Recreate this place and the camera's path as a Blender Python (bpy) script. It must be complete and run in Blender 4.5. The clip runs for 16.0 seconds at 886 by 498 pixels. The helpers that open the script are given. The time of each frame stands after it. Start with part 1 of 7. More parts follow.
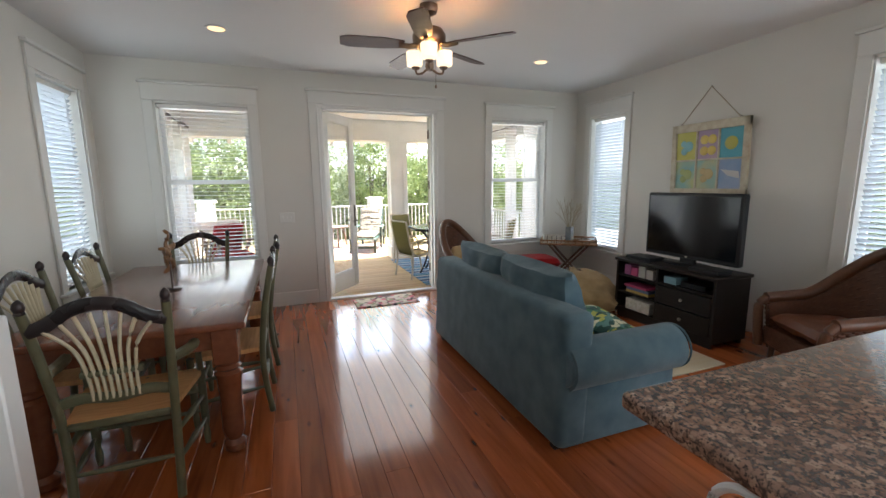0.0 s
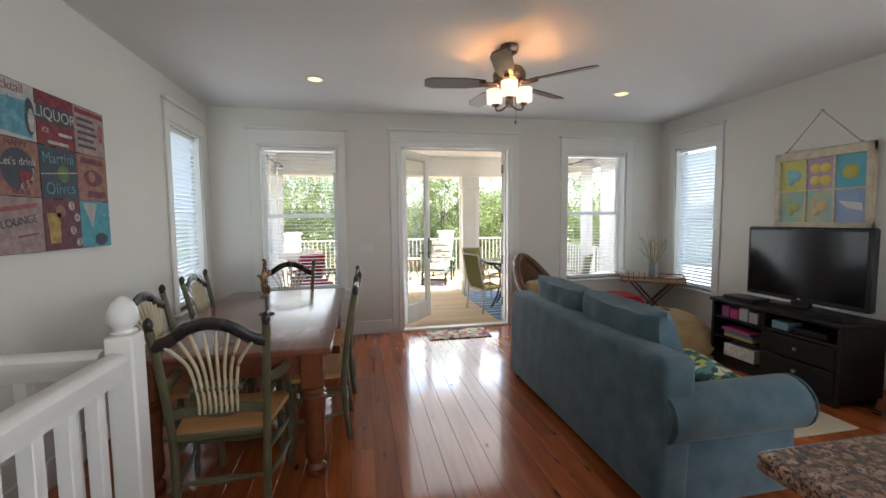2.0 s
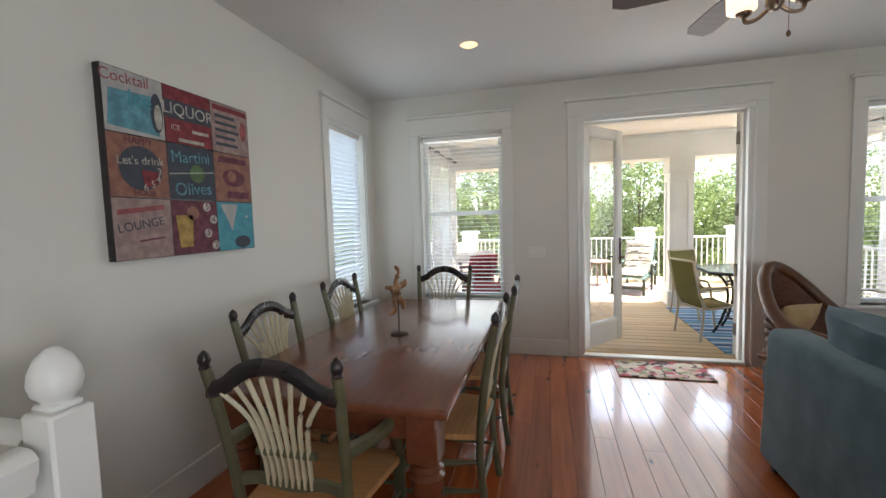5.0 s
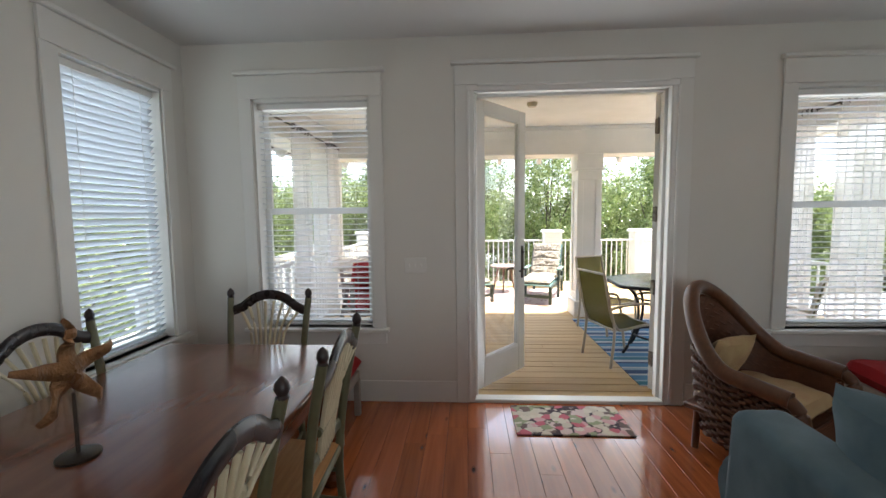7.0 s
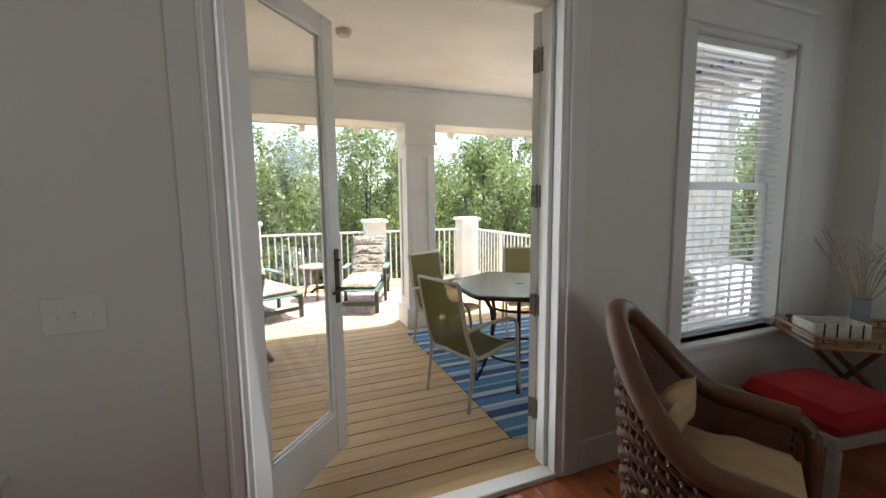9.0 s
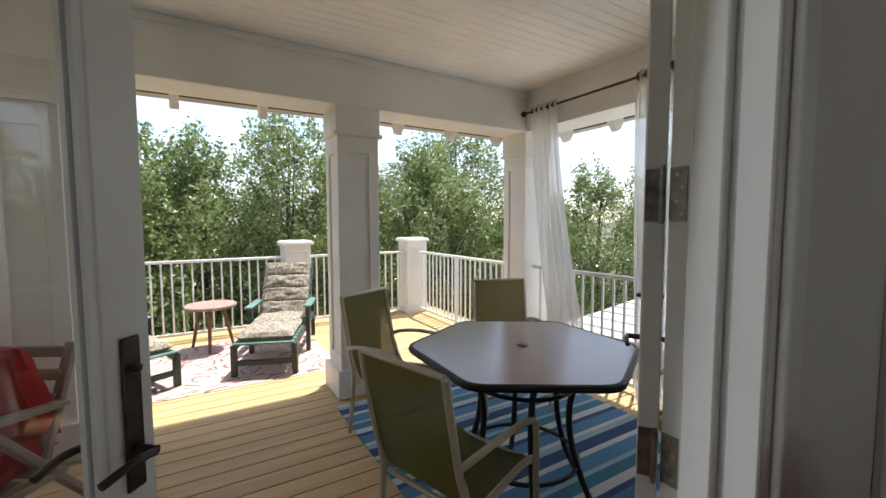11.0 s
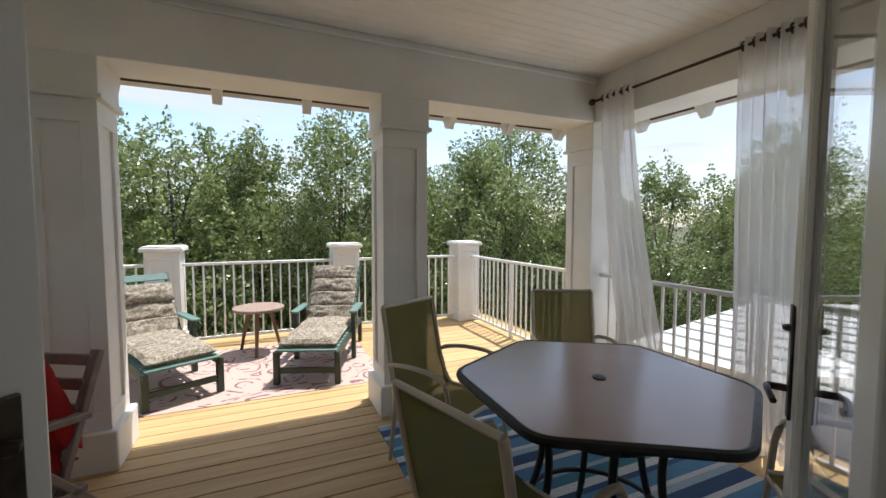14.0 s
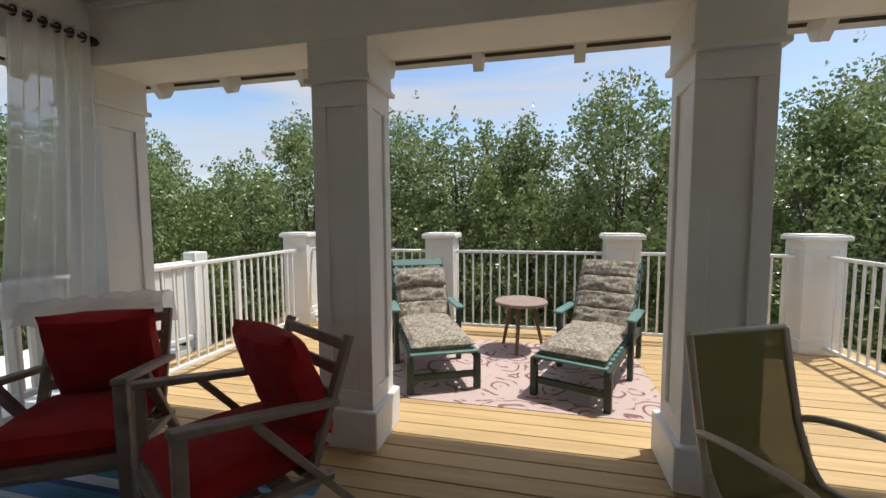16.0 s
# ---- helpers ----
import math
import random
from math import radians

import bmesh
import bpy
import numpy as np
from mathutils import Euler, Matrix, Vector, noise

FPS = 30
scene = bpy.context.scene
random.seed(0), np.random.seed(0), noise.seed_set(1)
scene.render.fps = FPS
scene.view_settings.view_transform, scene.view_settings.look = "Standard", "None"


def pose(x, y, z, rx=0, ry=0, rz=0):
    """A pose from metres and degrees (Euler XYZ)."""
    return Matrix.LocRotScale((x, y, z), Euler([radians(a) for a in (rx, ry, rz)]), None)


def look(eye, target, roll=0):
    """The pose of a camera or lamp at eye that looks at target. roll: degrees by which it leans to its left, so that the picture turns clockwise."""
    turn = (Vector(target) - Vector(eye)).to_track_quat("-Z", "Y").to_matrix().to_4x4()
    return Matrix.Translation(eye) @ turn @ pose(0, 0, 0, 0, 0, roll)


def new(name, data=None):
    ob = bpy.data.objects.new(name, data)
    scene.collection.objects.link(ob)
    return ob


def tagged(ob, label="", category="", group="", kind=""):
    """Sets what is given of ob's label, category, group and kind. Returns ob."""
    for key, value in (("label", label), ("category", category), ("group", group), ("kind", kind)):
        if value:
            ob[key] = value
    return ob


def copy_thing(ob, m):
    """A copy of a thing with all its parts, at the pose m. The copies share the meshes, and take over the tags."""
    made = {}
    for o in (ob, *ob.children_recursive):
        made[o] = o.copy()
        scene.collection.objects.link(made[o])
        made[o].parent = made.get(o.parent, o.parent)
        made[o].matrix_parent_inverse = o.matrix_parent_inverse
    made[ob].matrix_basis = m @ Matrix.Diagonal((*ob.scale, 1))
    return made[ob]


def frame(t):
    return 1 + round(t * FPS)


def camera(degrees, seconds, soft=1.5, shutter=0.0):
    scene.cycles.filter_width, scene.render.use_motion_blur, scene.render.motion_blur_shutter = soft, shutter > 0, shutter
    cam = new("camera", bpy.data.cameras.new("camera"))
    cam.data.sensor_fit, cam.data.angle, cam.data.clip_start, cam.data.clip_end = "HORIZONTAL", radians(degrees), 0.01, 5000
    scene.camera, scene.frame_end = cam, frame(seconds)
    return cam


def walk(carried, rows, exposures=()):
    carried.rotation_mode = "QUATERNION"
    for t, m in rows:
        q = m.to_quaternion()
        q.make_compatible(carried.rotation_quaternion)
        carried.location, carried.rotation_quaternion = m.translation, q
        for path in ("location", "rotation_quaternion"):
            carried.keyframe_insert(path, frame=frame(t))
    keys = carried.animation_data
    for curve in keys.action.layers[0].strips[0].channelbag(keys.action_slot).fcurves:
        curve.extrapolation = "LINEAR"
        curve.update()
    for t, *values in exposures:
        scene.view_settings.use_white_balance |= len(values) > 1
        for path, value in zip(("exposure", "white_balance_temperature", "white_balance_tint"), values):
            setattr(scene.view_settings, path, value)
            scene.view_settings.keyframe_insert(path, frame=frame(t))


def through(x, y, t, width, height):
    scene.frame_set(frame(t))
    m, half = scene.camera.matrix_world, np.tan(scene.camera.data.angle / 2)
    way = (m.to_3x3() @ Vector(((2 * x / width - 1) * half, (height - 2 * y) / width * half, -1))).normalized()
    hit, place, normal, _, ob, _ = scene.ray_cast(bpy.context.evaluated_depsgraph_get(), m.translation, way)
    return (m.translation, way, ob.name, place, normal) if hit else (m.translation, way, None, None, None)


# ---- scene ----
cam = camera(94.7, 16.0)
PATH = [
    (0, (0.203, 0.305, 1.477), (0.902, 2.153, 1.162), -0.6),
    (0.5, (0.17, 0.3, 1.479), (0.719, 2.203, 1.202), -0.4),
    (1, (0.134, 0.309, 1.477), (0.572, 2.247, 1.249), -0.4),
    (1.5, (0.124, 0.319, 1.478), (0.521, 2.271, 1.297), -0.5),
    (2, (0.128, 0.332, 1.471), (0.52, 2.288, 1.323), -0.6),
    (2.5, (0.152, 0.356, 1.463), (0.489, 2.321, 1.314), -0.5),
    (3, (0.159, 0.432, 1.434), (0.391, 2.412, 1.265), -0.8),
    (3.5, (0.132, 0.677, 1.415), (0.184, 2.67, 1.264), -1.2),
    (4, (0.128, 0.906, 1.441), (-0.098, 2.887, 1.291), -1.4),
    (4.2, (0.16, 0.984, 1.44), (-0.187, 2.948, 1.281), -1.4),
    (6.3, (0.48, 1.954, 1.492), (-0.072, 3.873, 1.38), -1.8),
    (6.5, (0.504, 2.129, 1.485), (0.068, 4.076, 1.352), -1.5),
    (7, (0.587, 2.464, 1.477), (0.472, 4.454, 1.313), -0.7),
    (7.5, (0.636, 2.837, 1.467), (0.844, 4.818, 1.287), -0.2),
    (8, (0.691, 3.171, 1.445), (1.117, 5.116, 1.251), -0.4),
    (8.5, (0.759, 3.572, 1.451), (1.354, 5.469, 1.239), -0.4),
    (9, (0.82, 3.961, 1.442), (1.556, 5.806, 1.214), -0.6),
    (11.3, (1.27, 5.373, 1.411), (2.32, 7.071, 1.296), -0.1),
    (11.5, (1.301, 5.415, 1.429), (2.36, 7.108, 1.33), -0.1),
    (12, (1.329, 5.44, 1.451), (2.411, 7.121, 1.396), 0.1),
    (12.5, (1.307, 5.432, 1.454), (2.397, 7.108, 1.413), 0.2),
    (13, (1.269, 5.439, 1.445), (2.333, 7.131, 1.391), 0.4),
    (13.5, (1.264, 5.474, 1.433), (2.241, 7.217, 1.344), 0.4),
    (14, (1.387, 5.593, 1.4), (2.193, 7.42, 1.28), 0.1),
    (14.5, (1.516, 5.711, 1.388), (2.083, 7.625, 1.26), -0.3),
    (15, (1.559, 5.835, 1.377), (1.833, 7.811, 1.236), -0.6),
    (15.5, (1.544, 6.088, 1.319), (1.487, 8.083, 1.187), -0.6),
    (16, (1.494, 6.328, 1.335), (1.038, 8.269, 1.181), -0.3),
]
walk(cam, [(t, look(eye, target, roll)) for t, eye, target, roll in PATH],
     exposures=[(0.0, 2.85), (4.2, 2.9), (6.5, 2.6), (7.5, 2.32), (9.0, 2.1), (11.3, 1.1), (12.5, 0.95), (14.0, 0.8), (16.0, 0.35)])

# ---- light ----
SUN_EL, SUN_AZ = 70.0, 62.0   # degrees: height, and turn from +y towards +x
world = bpy.data.worlds.new("sky")
scene.world = world
world.use_nodes = True
wn, wl = world.node_tree.nodes, world.node_tree.links
wn.clear()
w_out = wn.new("ShaderNodeOutputWorld")
w_bg = wn.new("ShaderNodeBackground")
w_sky = wn.new("ShaderNodeTexSky")
w_sky.sky_type, w_sky.sun_disc = "NISHITA", False
w_sky.sun_elevation, w_sky.sun_rotation = radians(SUN_EL), radians(SUN_AZ)
w_sky.air_density, w_sky.dust_density = 1.0, 1.2
w_co = wn.new("ShaderNodeTexCoord")
w_map = wn.new("ShaderNodeMapping")
w_map.inputs["Scale"].default_value = (1.0, 1.6, 9.0)
w_map.inputs["Rotation"].default_value = (0.15, 0.1, 0.5)
w_noise = wn.new("ShaderNodeTexNoise")
w_noise.inputs["Scale"].default_value, w_noise.inputs["Detail"].default_value = 1.9, 9.0
w_noise.inputs["Distortion"].default_value = 0.6
w_ramp = wn.new("ShaderNodeValToRGB")
w_ramp.color_ramp.elements[0].position, w_ramp.color_ramp.elements[1].position = 0.37, 0.62
w_mix = wn.new("ShaderNodeMix")
w_mix.data_type = "RGBA"
w_mix.inputs[7].default_value = (3.3, 3.55, 4.0, 1)
wl.new(w_co.outputs["Generated"], w_map.inputs["Vector"])
wl.new(w_map.outputs["Vector"], w_noise.inputs["Vector"])
wl.new(w_noise.outputs["Fac"], w_ramp.inputs["Fac"])
wl.new(w_ramp.outputs["Color"], w_mix.inputs[0])
wl.new(w_sky.outputs["Color"], w_mix.inputs[6])
wl.new(w_mix.outputs[2], w_bg.inputs["Color"])
wl.new(w_bg.outputs["Background"], w_out.inputs["Surface"])
w_bg.inputs["Strength"].default_value = 0.15

sun = new("sun", bpy.data.lights.new("sun", "SUN"))
sun.data.energy, sun.data.angle, sun.data.color = 3.5, radians(0.6), (1.0, 0.97, 0.92)
az, el = radians(SUN_AZ), radians(SUN_EL)
sun.matrix_world = look((math.sin(az) * math.cos(el) * 30, math.cos(az) * math.cos(el) * 30 + 8, math.sin(el) * 30), (0, 8, 0))


def sky_lamp(name, m, w, h, watts, color=(0.86, 0.93, 1.0)):
    """Daylight entering by one opening; the lamp looks along its own -z."""
    lamp = new(name, bpy.data.lights.new(name, "AREA"))
    lamp.data.shape, lamp.data.size, lamp.data.size_y = "RECTANGLE", w, h
    lamp.data.energy, lamp.data.color = watts, color
    lamp.matrix_world = m
    return lamp


# openings of the main room: two windows and the doorway to the porch, one window west, two east
sky_lamp("daylight_door", look((1.37, 5.74, 1.25), (1.37, 0, 0.9)), 1.3, 2.2, 2.2)
sky_lamp("daylight_window", look((-0.6, 5.703, 1.5), (-0.6, 0, 1.5)), 0.82, 1.7, 1.2)
sky_lamp("daylight_window", look((3.405, 5.703, 1.5), (3.405, 0, 1.5)), 0.82, 1.7, 1.2)
sky_lamp("daylight_window", look((-1.703, 4.98, 1.5), (3, 4.98, 1.5)), 0.68, 1.7, 1.3, (0.74, 0.87, 1.0))
sky_lamp("daylight_window", look((4.513, 4.955, 1.46), (0, 4.955, 1.46)), 0.60, 1.75, 1.0, (0.74, 0.87, 1.0))
sky_lamp("daylight_window", look((4.513, 1.81, 1.46), (0, 1.81, 1.46)), 0.70, 1.75, 1.7, (0.74, 0.87, 1.0))
# fill lamps at unseen openings behind the walk, added to brighten the room
sky_lamp("kitchen_fill", look((4.46, -1.3, 1.55), (0, -0.9, 1.2)), 1.1, 1.3, 14)
sky_lamp("kitchen_fill", look((1.9, -3.06, 1.6), (0.9, 3, 1.3)), 1.5, 1.2, 2.6)

# ---- building helpers ----
def block(bm, lo, hi, r=0.0, m=None, seg=1):
    """A box between two corners, its edges rounded by r."""
    lo, hi = Vector(lo), Vector(hi)
    mid, size = (lo + hi) / 2, hi - lo
    t = bmesh.new()
    bmesh.ops.create_cube(t, size=1.0, matrix=Matrix.Translation(mid) @ Matrix.Diagonal((*[max(abs(s), 1e-4) for s in size], 1)))
    if r > 0:
        bmesh.ops.bevel(t, geom=t.edges[:], offset=min(r, 0.45 * min(abs(s) for s in size)), segments=seg, profile=0.5, affect="EDGES")
    if m is not None:
        bmesh.ops.transform(t, matrix=m, verts=t.verts[:])
    pour(t, bm)


def pour(src, dst):
    me = bpy.data.meshes.new("tmp")
    src.to_mesh(me)
    src.free()
    dst.from_mesh(me)
    bpy.data.meshes.remove(me)


def rod(bm, a, b, r0, r1=None, n=10, cap=True):
    a, b = Vector(a), Vector(b)
    d = b - a
    bmesh.ops.create_cone(bm, cap_ends=cap, segments=n, radius1=r0, radius2=r0 if r1 is None else r1, depth=d.length,
                          matrix=Matrix.Translation((a + b) / 2) @ d.to_track_quat("Z", "Y").to_matrix().to_4x4())


def lathe(bm, profile, at=(0, 0, 0), n=18, m=None):
    """A turned solid: (radius, height) pairs about the upright axis at a point."""
    base, rings = Vector(at), []
    for r, z in profile:
        ring = []
        for i in range(n):
            a = 2 * math.pi * i / n
            p = Vector((max(r, 1e-4) * math.cos(a), max(r, 1e-4) * math.sin(a), z))
            p = (m @ p if m is not None else p) + base
            ring.append(bm.verts.new(p))
        rings.append(ring)
    for lo, hi in zip(rings, rings[1:]):
        for i in range(n):
            bm.faces.new((lo[i], lo[(i + 1) % n], hi[(i + 1) % n], hi[i]))
    bm.faces.new(rings[0][::-1])
    bm.faces.new(rings[-1])


def smooth_line(points, steps=6):
    """A curve through points."""
    pts = [Vector(p) for p in points]
    out = []
    for i in range(len(pts) - 1):
        p0, p1, p2, p3 = pts[max(i - 1, 0)], pts[i], pts[i + 1], pts[min(i + 2, len(pts) - 1)]
        for k in range(steps):
            t = k / steps
            out.append(0.5 * (2 * p1 + (p2 - p0) * t + (2 * p0 - 5 * p1 + 4 * p2 - p3) * t * t + (3 * p1 - p0 - 3 * p2 + p3) * t ** 3))
    out.append(pts[-1])
    return out


def tube(bm, points, r, n=8, flat=1.0, side=None, rs=None):
    """A bar swept along points; flat squeezes it across 'side'."""
    pts = [Vector(p) for p in points]
    rings = []
    ref = Vector(side) if side is not None else None
    for i, p in enumerate(pts):
        d = (pts[min(i + 1, len(pts) - 1)] - pts[max(i - 1, 0)]).normalized()
        u = ref if ref is not None else (Vector((0, 0, 1)) if abs(d.z) < 0.9 else Vector((1, 0, 0)))
        a = d.cross(u)
        a = a.normalized() if a.length > 1e-5 else d.orthogonal().normalized()
        b = a.cross(d).normalized()
        rr = r if rs is None else rs[i]
        rings.append([bm.verts.new(p + a * rr * flat * math.cos(2 * math.pi * k / n) + b * rr * math.sin(2 * math.pi * k / n)) for k in range(n)])
    for lo, hi in zip(rings, rings[1:]):
        for k in range(n):
            bm.faces.new((lo[k], lo[(k + 1) % n], hi[(k + 1) % n], hi[k]))
    bm.faces.new(rings[0][::-1])
    bm.faces.new(rings[-1])


def pillow(bm, size, m=None, n=14, power=0.5, wrinkle=0.0, seed=0, pinch=0.12):
    """A stuffed cushion about the origin: x wide, y long, z thick, with a pinched seam."""
    w, l, t = (s / 2 for s in size)
    t_bm = bmesh.new()
    grid = {}
    for s in (1, -1):
        for i in range(n + 1):
            for j in range(n + 1):
                if s == -1 and (i in (0, n) or j in (0, n)):
                    grid[s, i, j] = grid[1, i, j]
                    continue
                u, v = 2 * i / n - 1, 2 * j / n - 1
                k = (max(0.0, (1 - u * u)) * max(0.0, (1 - v * v))) ** power
                x = u * w * (1 - pinch * (1 - (1 - v * v) ** 0.5) * 0.0 - pinch * (1 - abs(v)) * (abs(u) > 0.98))
                y = v * l * (1 - pinch * (1 - abs(u)) * (abs(v) > 0.98))
                z = s * t * k
                if wrinkle:
                    z += wrinkle * k * noise.noise(Vector((u * 2.3 + seed, v * 2.3, s)))
                grid[s, i, j] = t_bm.verts.new((x, y, z))
    for s in (1, -1):
        for i in range(n):
            for j in range(n):
                q = [grid[s, i, j], grid[s, i + 1, j], grid[s, i + 1, j + 1], grid[s, i, j + 1]]
                if len(set(q)) == 4:
                    t_bm.faces.new(q if s == 1 else q[::-1])
    if m is not None:
        bmesh.ops.transform(t_bm, matrix=m, verts=t_bm.verts[:])
    pour(t_bm, bm)


def prism(bm, outline, z0, z1, m=None):
    """A plate: an outline of (x, y), counter-clockwise, from z0 to z1."""
    lo = [bm.verts.new(m @ Vector((x, y, z0)) if m is not None else (x, y, z0)) for x, y in outline]
    hi = [bm.verts.new(m @ Vector((x, y, z1)) if m is not None else (x, y, z1)) for x, y in outline]
    bm.faces.new(lo[::-1])
    bm.faces.new(hi)
    k = len(lo)
    for i in range(k):
        bm.faces.new((lo[i], lo[(i + 1) % k], hi[(i + 1) % k], hi[i]))


def mesh_of(name, bm, material, smooth=True):
    me = bpy.data.meshes.new(name)
    bmesh.ops.recalc_face_normals(bm, faces=bm.faces[:])
    bm.to_mesh(me)
    bm.free()
    me.materials.append(material)
    if smooth:
        me.shade_smooth()
        me.set_sharp_from_angle(angle=radians(38))
    return me


def part(name, bm, material, parent=None, label="", smooth=True, m=None):
    ob = new(name, mesh_of(name, bm, material, smooth))
    ob.parent = parent
    if m is not None:
        ob.matrix_local = m
    return tagged(ob, label)


def thing(name, m, label, category, group="", kind=""):
    ob = new(name)
    ob.empty_display_size = 0.1
    ob.matrix_world = m
    return tagged(ob, label, category, group, kind)


def setting(name, bm, material, label, category, smooth=False):
    return tagged(part(name, bm, material, None, "", smooth), label, category, "", "structure")


def boxes(*rows, r=0.0):
    bm = bmesh.new()
    for lo, hi in rows:
        block(bm, lo, hi, r)
    return bm


# ---- materials ----
def surface(name, base, rough=0.5, metal=0.0, other=None, scale=6.0, amount=0.5, grain=80.0, bump=0.05, stretch=(1, 1, 1),
            vary=0.0, coat=0.0, sheen=0.0, detail=5.0, rough_vary=0.1, spec=0.5):
    """A painted, wooden or woven surface: base mixed with 'other' in patches, fine grain as relief, vary: piece by piece."""
    mt = bpy.data.materials.new(name)
    mt.use_nodes = True
    n, l = mt.node_tree.nodes, mt.node_tree.links
    b = n["Principled BSDF"]
    b.inputs["Roughness"].default_value, b.inputs["Metallic"].default_value = rough, metal
    b.inputs["Specular IOR Level"].default_value = spec
    b.inputs["Coat Weight"].default_value, b.inputs["Coat Roughness"].default_value = coat, 0.12
    b.inputs["Sheen Weight"].default_value = sheen
    co, mp = n.new("ShaderNodeTexCoord"), n.new("ShaderNodeMapping")
    mp.inputs["Scale"].default_value = stretch
    l.new(co.outputs["Object"], mp.inputs["Vector"])
    vec = mp.outputs["Vector"]
    if vary:
        info, add = n.new("ShaderNodeObjectInfo"), n.new("ShaderNodeVectorMath")
        mul = n.new("ShaderNodeMath")
        mul.operation, mul.inputs[1].default_value = "MULTIPLY", 37.0
        l.new(info.outputs["Random"], mul.inputs[0])
        l.new(mp.outputs["Vector"], add.inputs[0])
        l.new(mul.outputs[0], add.inputs[1])
        vec = add.outputs[0]
    big, fine = n.new("ShaderNodeTexNoise"), n.new("ShaderNodeTexNoise")
    big.inputs["Scale"].default_value, big.inputs["Detail"].default_value = scale, detail
    fine.inputs["Scale"].default_value, fine.inputs["Detail"].default_value = grain, 3.0
    l.new(vec, big.inputs["Vector"])
    l.new(vec, fine.inputs["Vector"])
    ramp = n.new("ShaderNodeValToRGB")
    other = other or tuple(c * 0.86 for c in base)
    ramp.color_ramp.elements[0].color, ramp.color_ramp.elements[1].color = (*base, 1), (*other, 1)
    ramp.color_ramp.elements[0].position, ramp.color_ramp.elements[1].position = 0.5 - 0.3 * amount, 0.5 + 0.5 * (1.2 - amount)
    l.new(big.outputs["Fac"], ramp.inputs["Fac"])
    colour = ramp.outputs["Color"]
    if vary:
        hsv, rng = n.new("ShaderNodeHueSaturation"), n.new("ShaderNodeMapRange")
        rng.inputs["To Min"].default_value, rng.inputs["To Max"].default_value = 1 - vary, 1 + vary
        l.new(info.outputs["Random"], rng.inputs["Value"])
        l.new(rng.outputs["Result"], hsv.inputs["Value"])
        l.new(colour, hsv.inputs["Color"])
        colour = hsv.outputs["Color"]
    l.new(colour, b.inputs["Base Color"])
    rr = n.new("ShaderNodeMapRange")
    rr.inputs["To Min"].default_value, rr.inputs["To Max"].default_value = max(rough - rough_vary, 0.02), min(rough + rough_vary, 1)
    l.new(big.outputs["Fac"], rr.inputs["Value"])
    l.new(rr.outputs["Result"], b.inputs["Roughness"])
    bp = n.new("ShaderNodeBump")
    bp.inputs["Strength"].default_value, bp.inputs["Distance"].default_value = bump, 0.01
    l.new(fine.outputs["Fac"], bp.inputs["Height"])
    l.new(bp.outputs["Normal"], b.inputs["Normal"])
    return mt


def glow(name, color, strength):
    mt = bpy.data.materials.new(name)
    mt.use_nodes = True
    b = mt.node_tree.nodes["Principled BSDF"]
    b.inputs["Base Color"].default_value = (*color, 1)
    b.inputs["Emission Color"].default_value, b.inputs["Emission Strength"].default_value = (*color, 1), strength
    return mt


def glass(name, tint=(1, 1, 1), gloss=0.06):
    """A thin clear pane: passes light straight on, mirrors a little by Fresnel."""
    mt = bpy.data.materials.new(name)
    mt.use_nodes = True
    n, l = mt.node_tree.nodes, mt.node_tree.links
    n.remove(n["Principled BSDF"])
    clear, shine, mix, fr = n.new("ShaderNodeBsdfTransparent"), n.new("ShaderNodeBsdfGlossy"), n.new("ShaderNodeMixShader"), n.new("ShaderNodeLayerWeight")
    clear.inputs["Color"].default_value = (*tint, 1)
    shine.inputs["Roughness"].default_value = 0.02
    pw, sc = n.new("ShaderNodeMath"), n.new("ShaderNodeMath")
    pw.operation, pw.inputs[1].default_value = "POWER", 5.0
    sc.operation, sc.inputs[1].default_value, sc.inputs[2].default_value = "MULTIPLY_ADD", 0.9, gloss
    l.new(fr.outputs["Facing"], pw.inputs[0])
    l.new(pw.outputs[0], sc.inputs[0])
    l.new(sc.outputs[0], mix.inputs[0])
    l.new(clear.outputs[0], mix.inputs[1])
    l.new(shine.outputs[0], mix.inputs[2])
    l.new(mix.outputs[0], n["Material Output"].inputs["Surface"])
    return mt


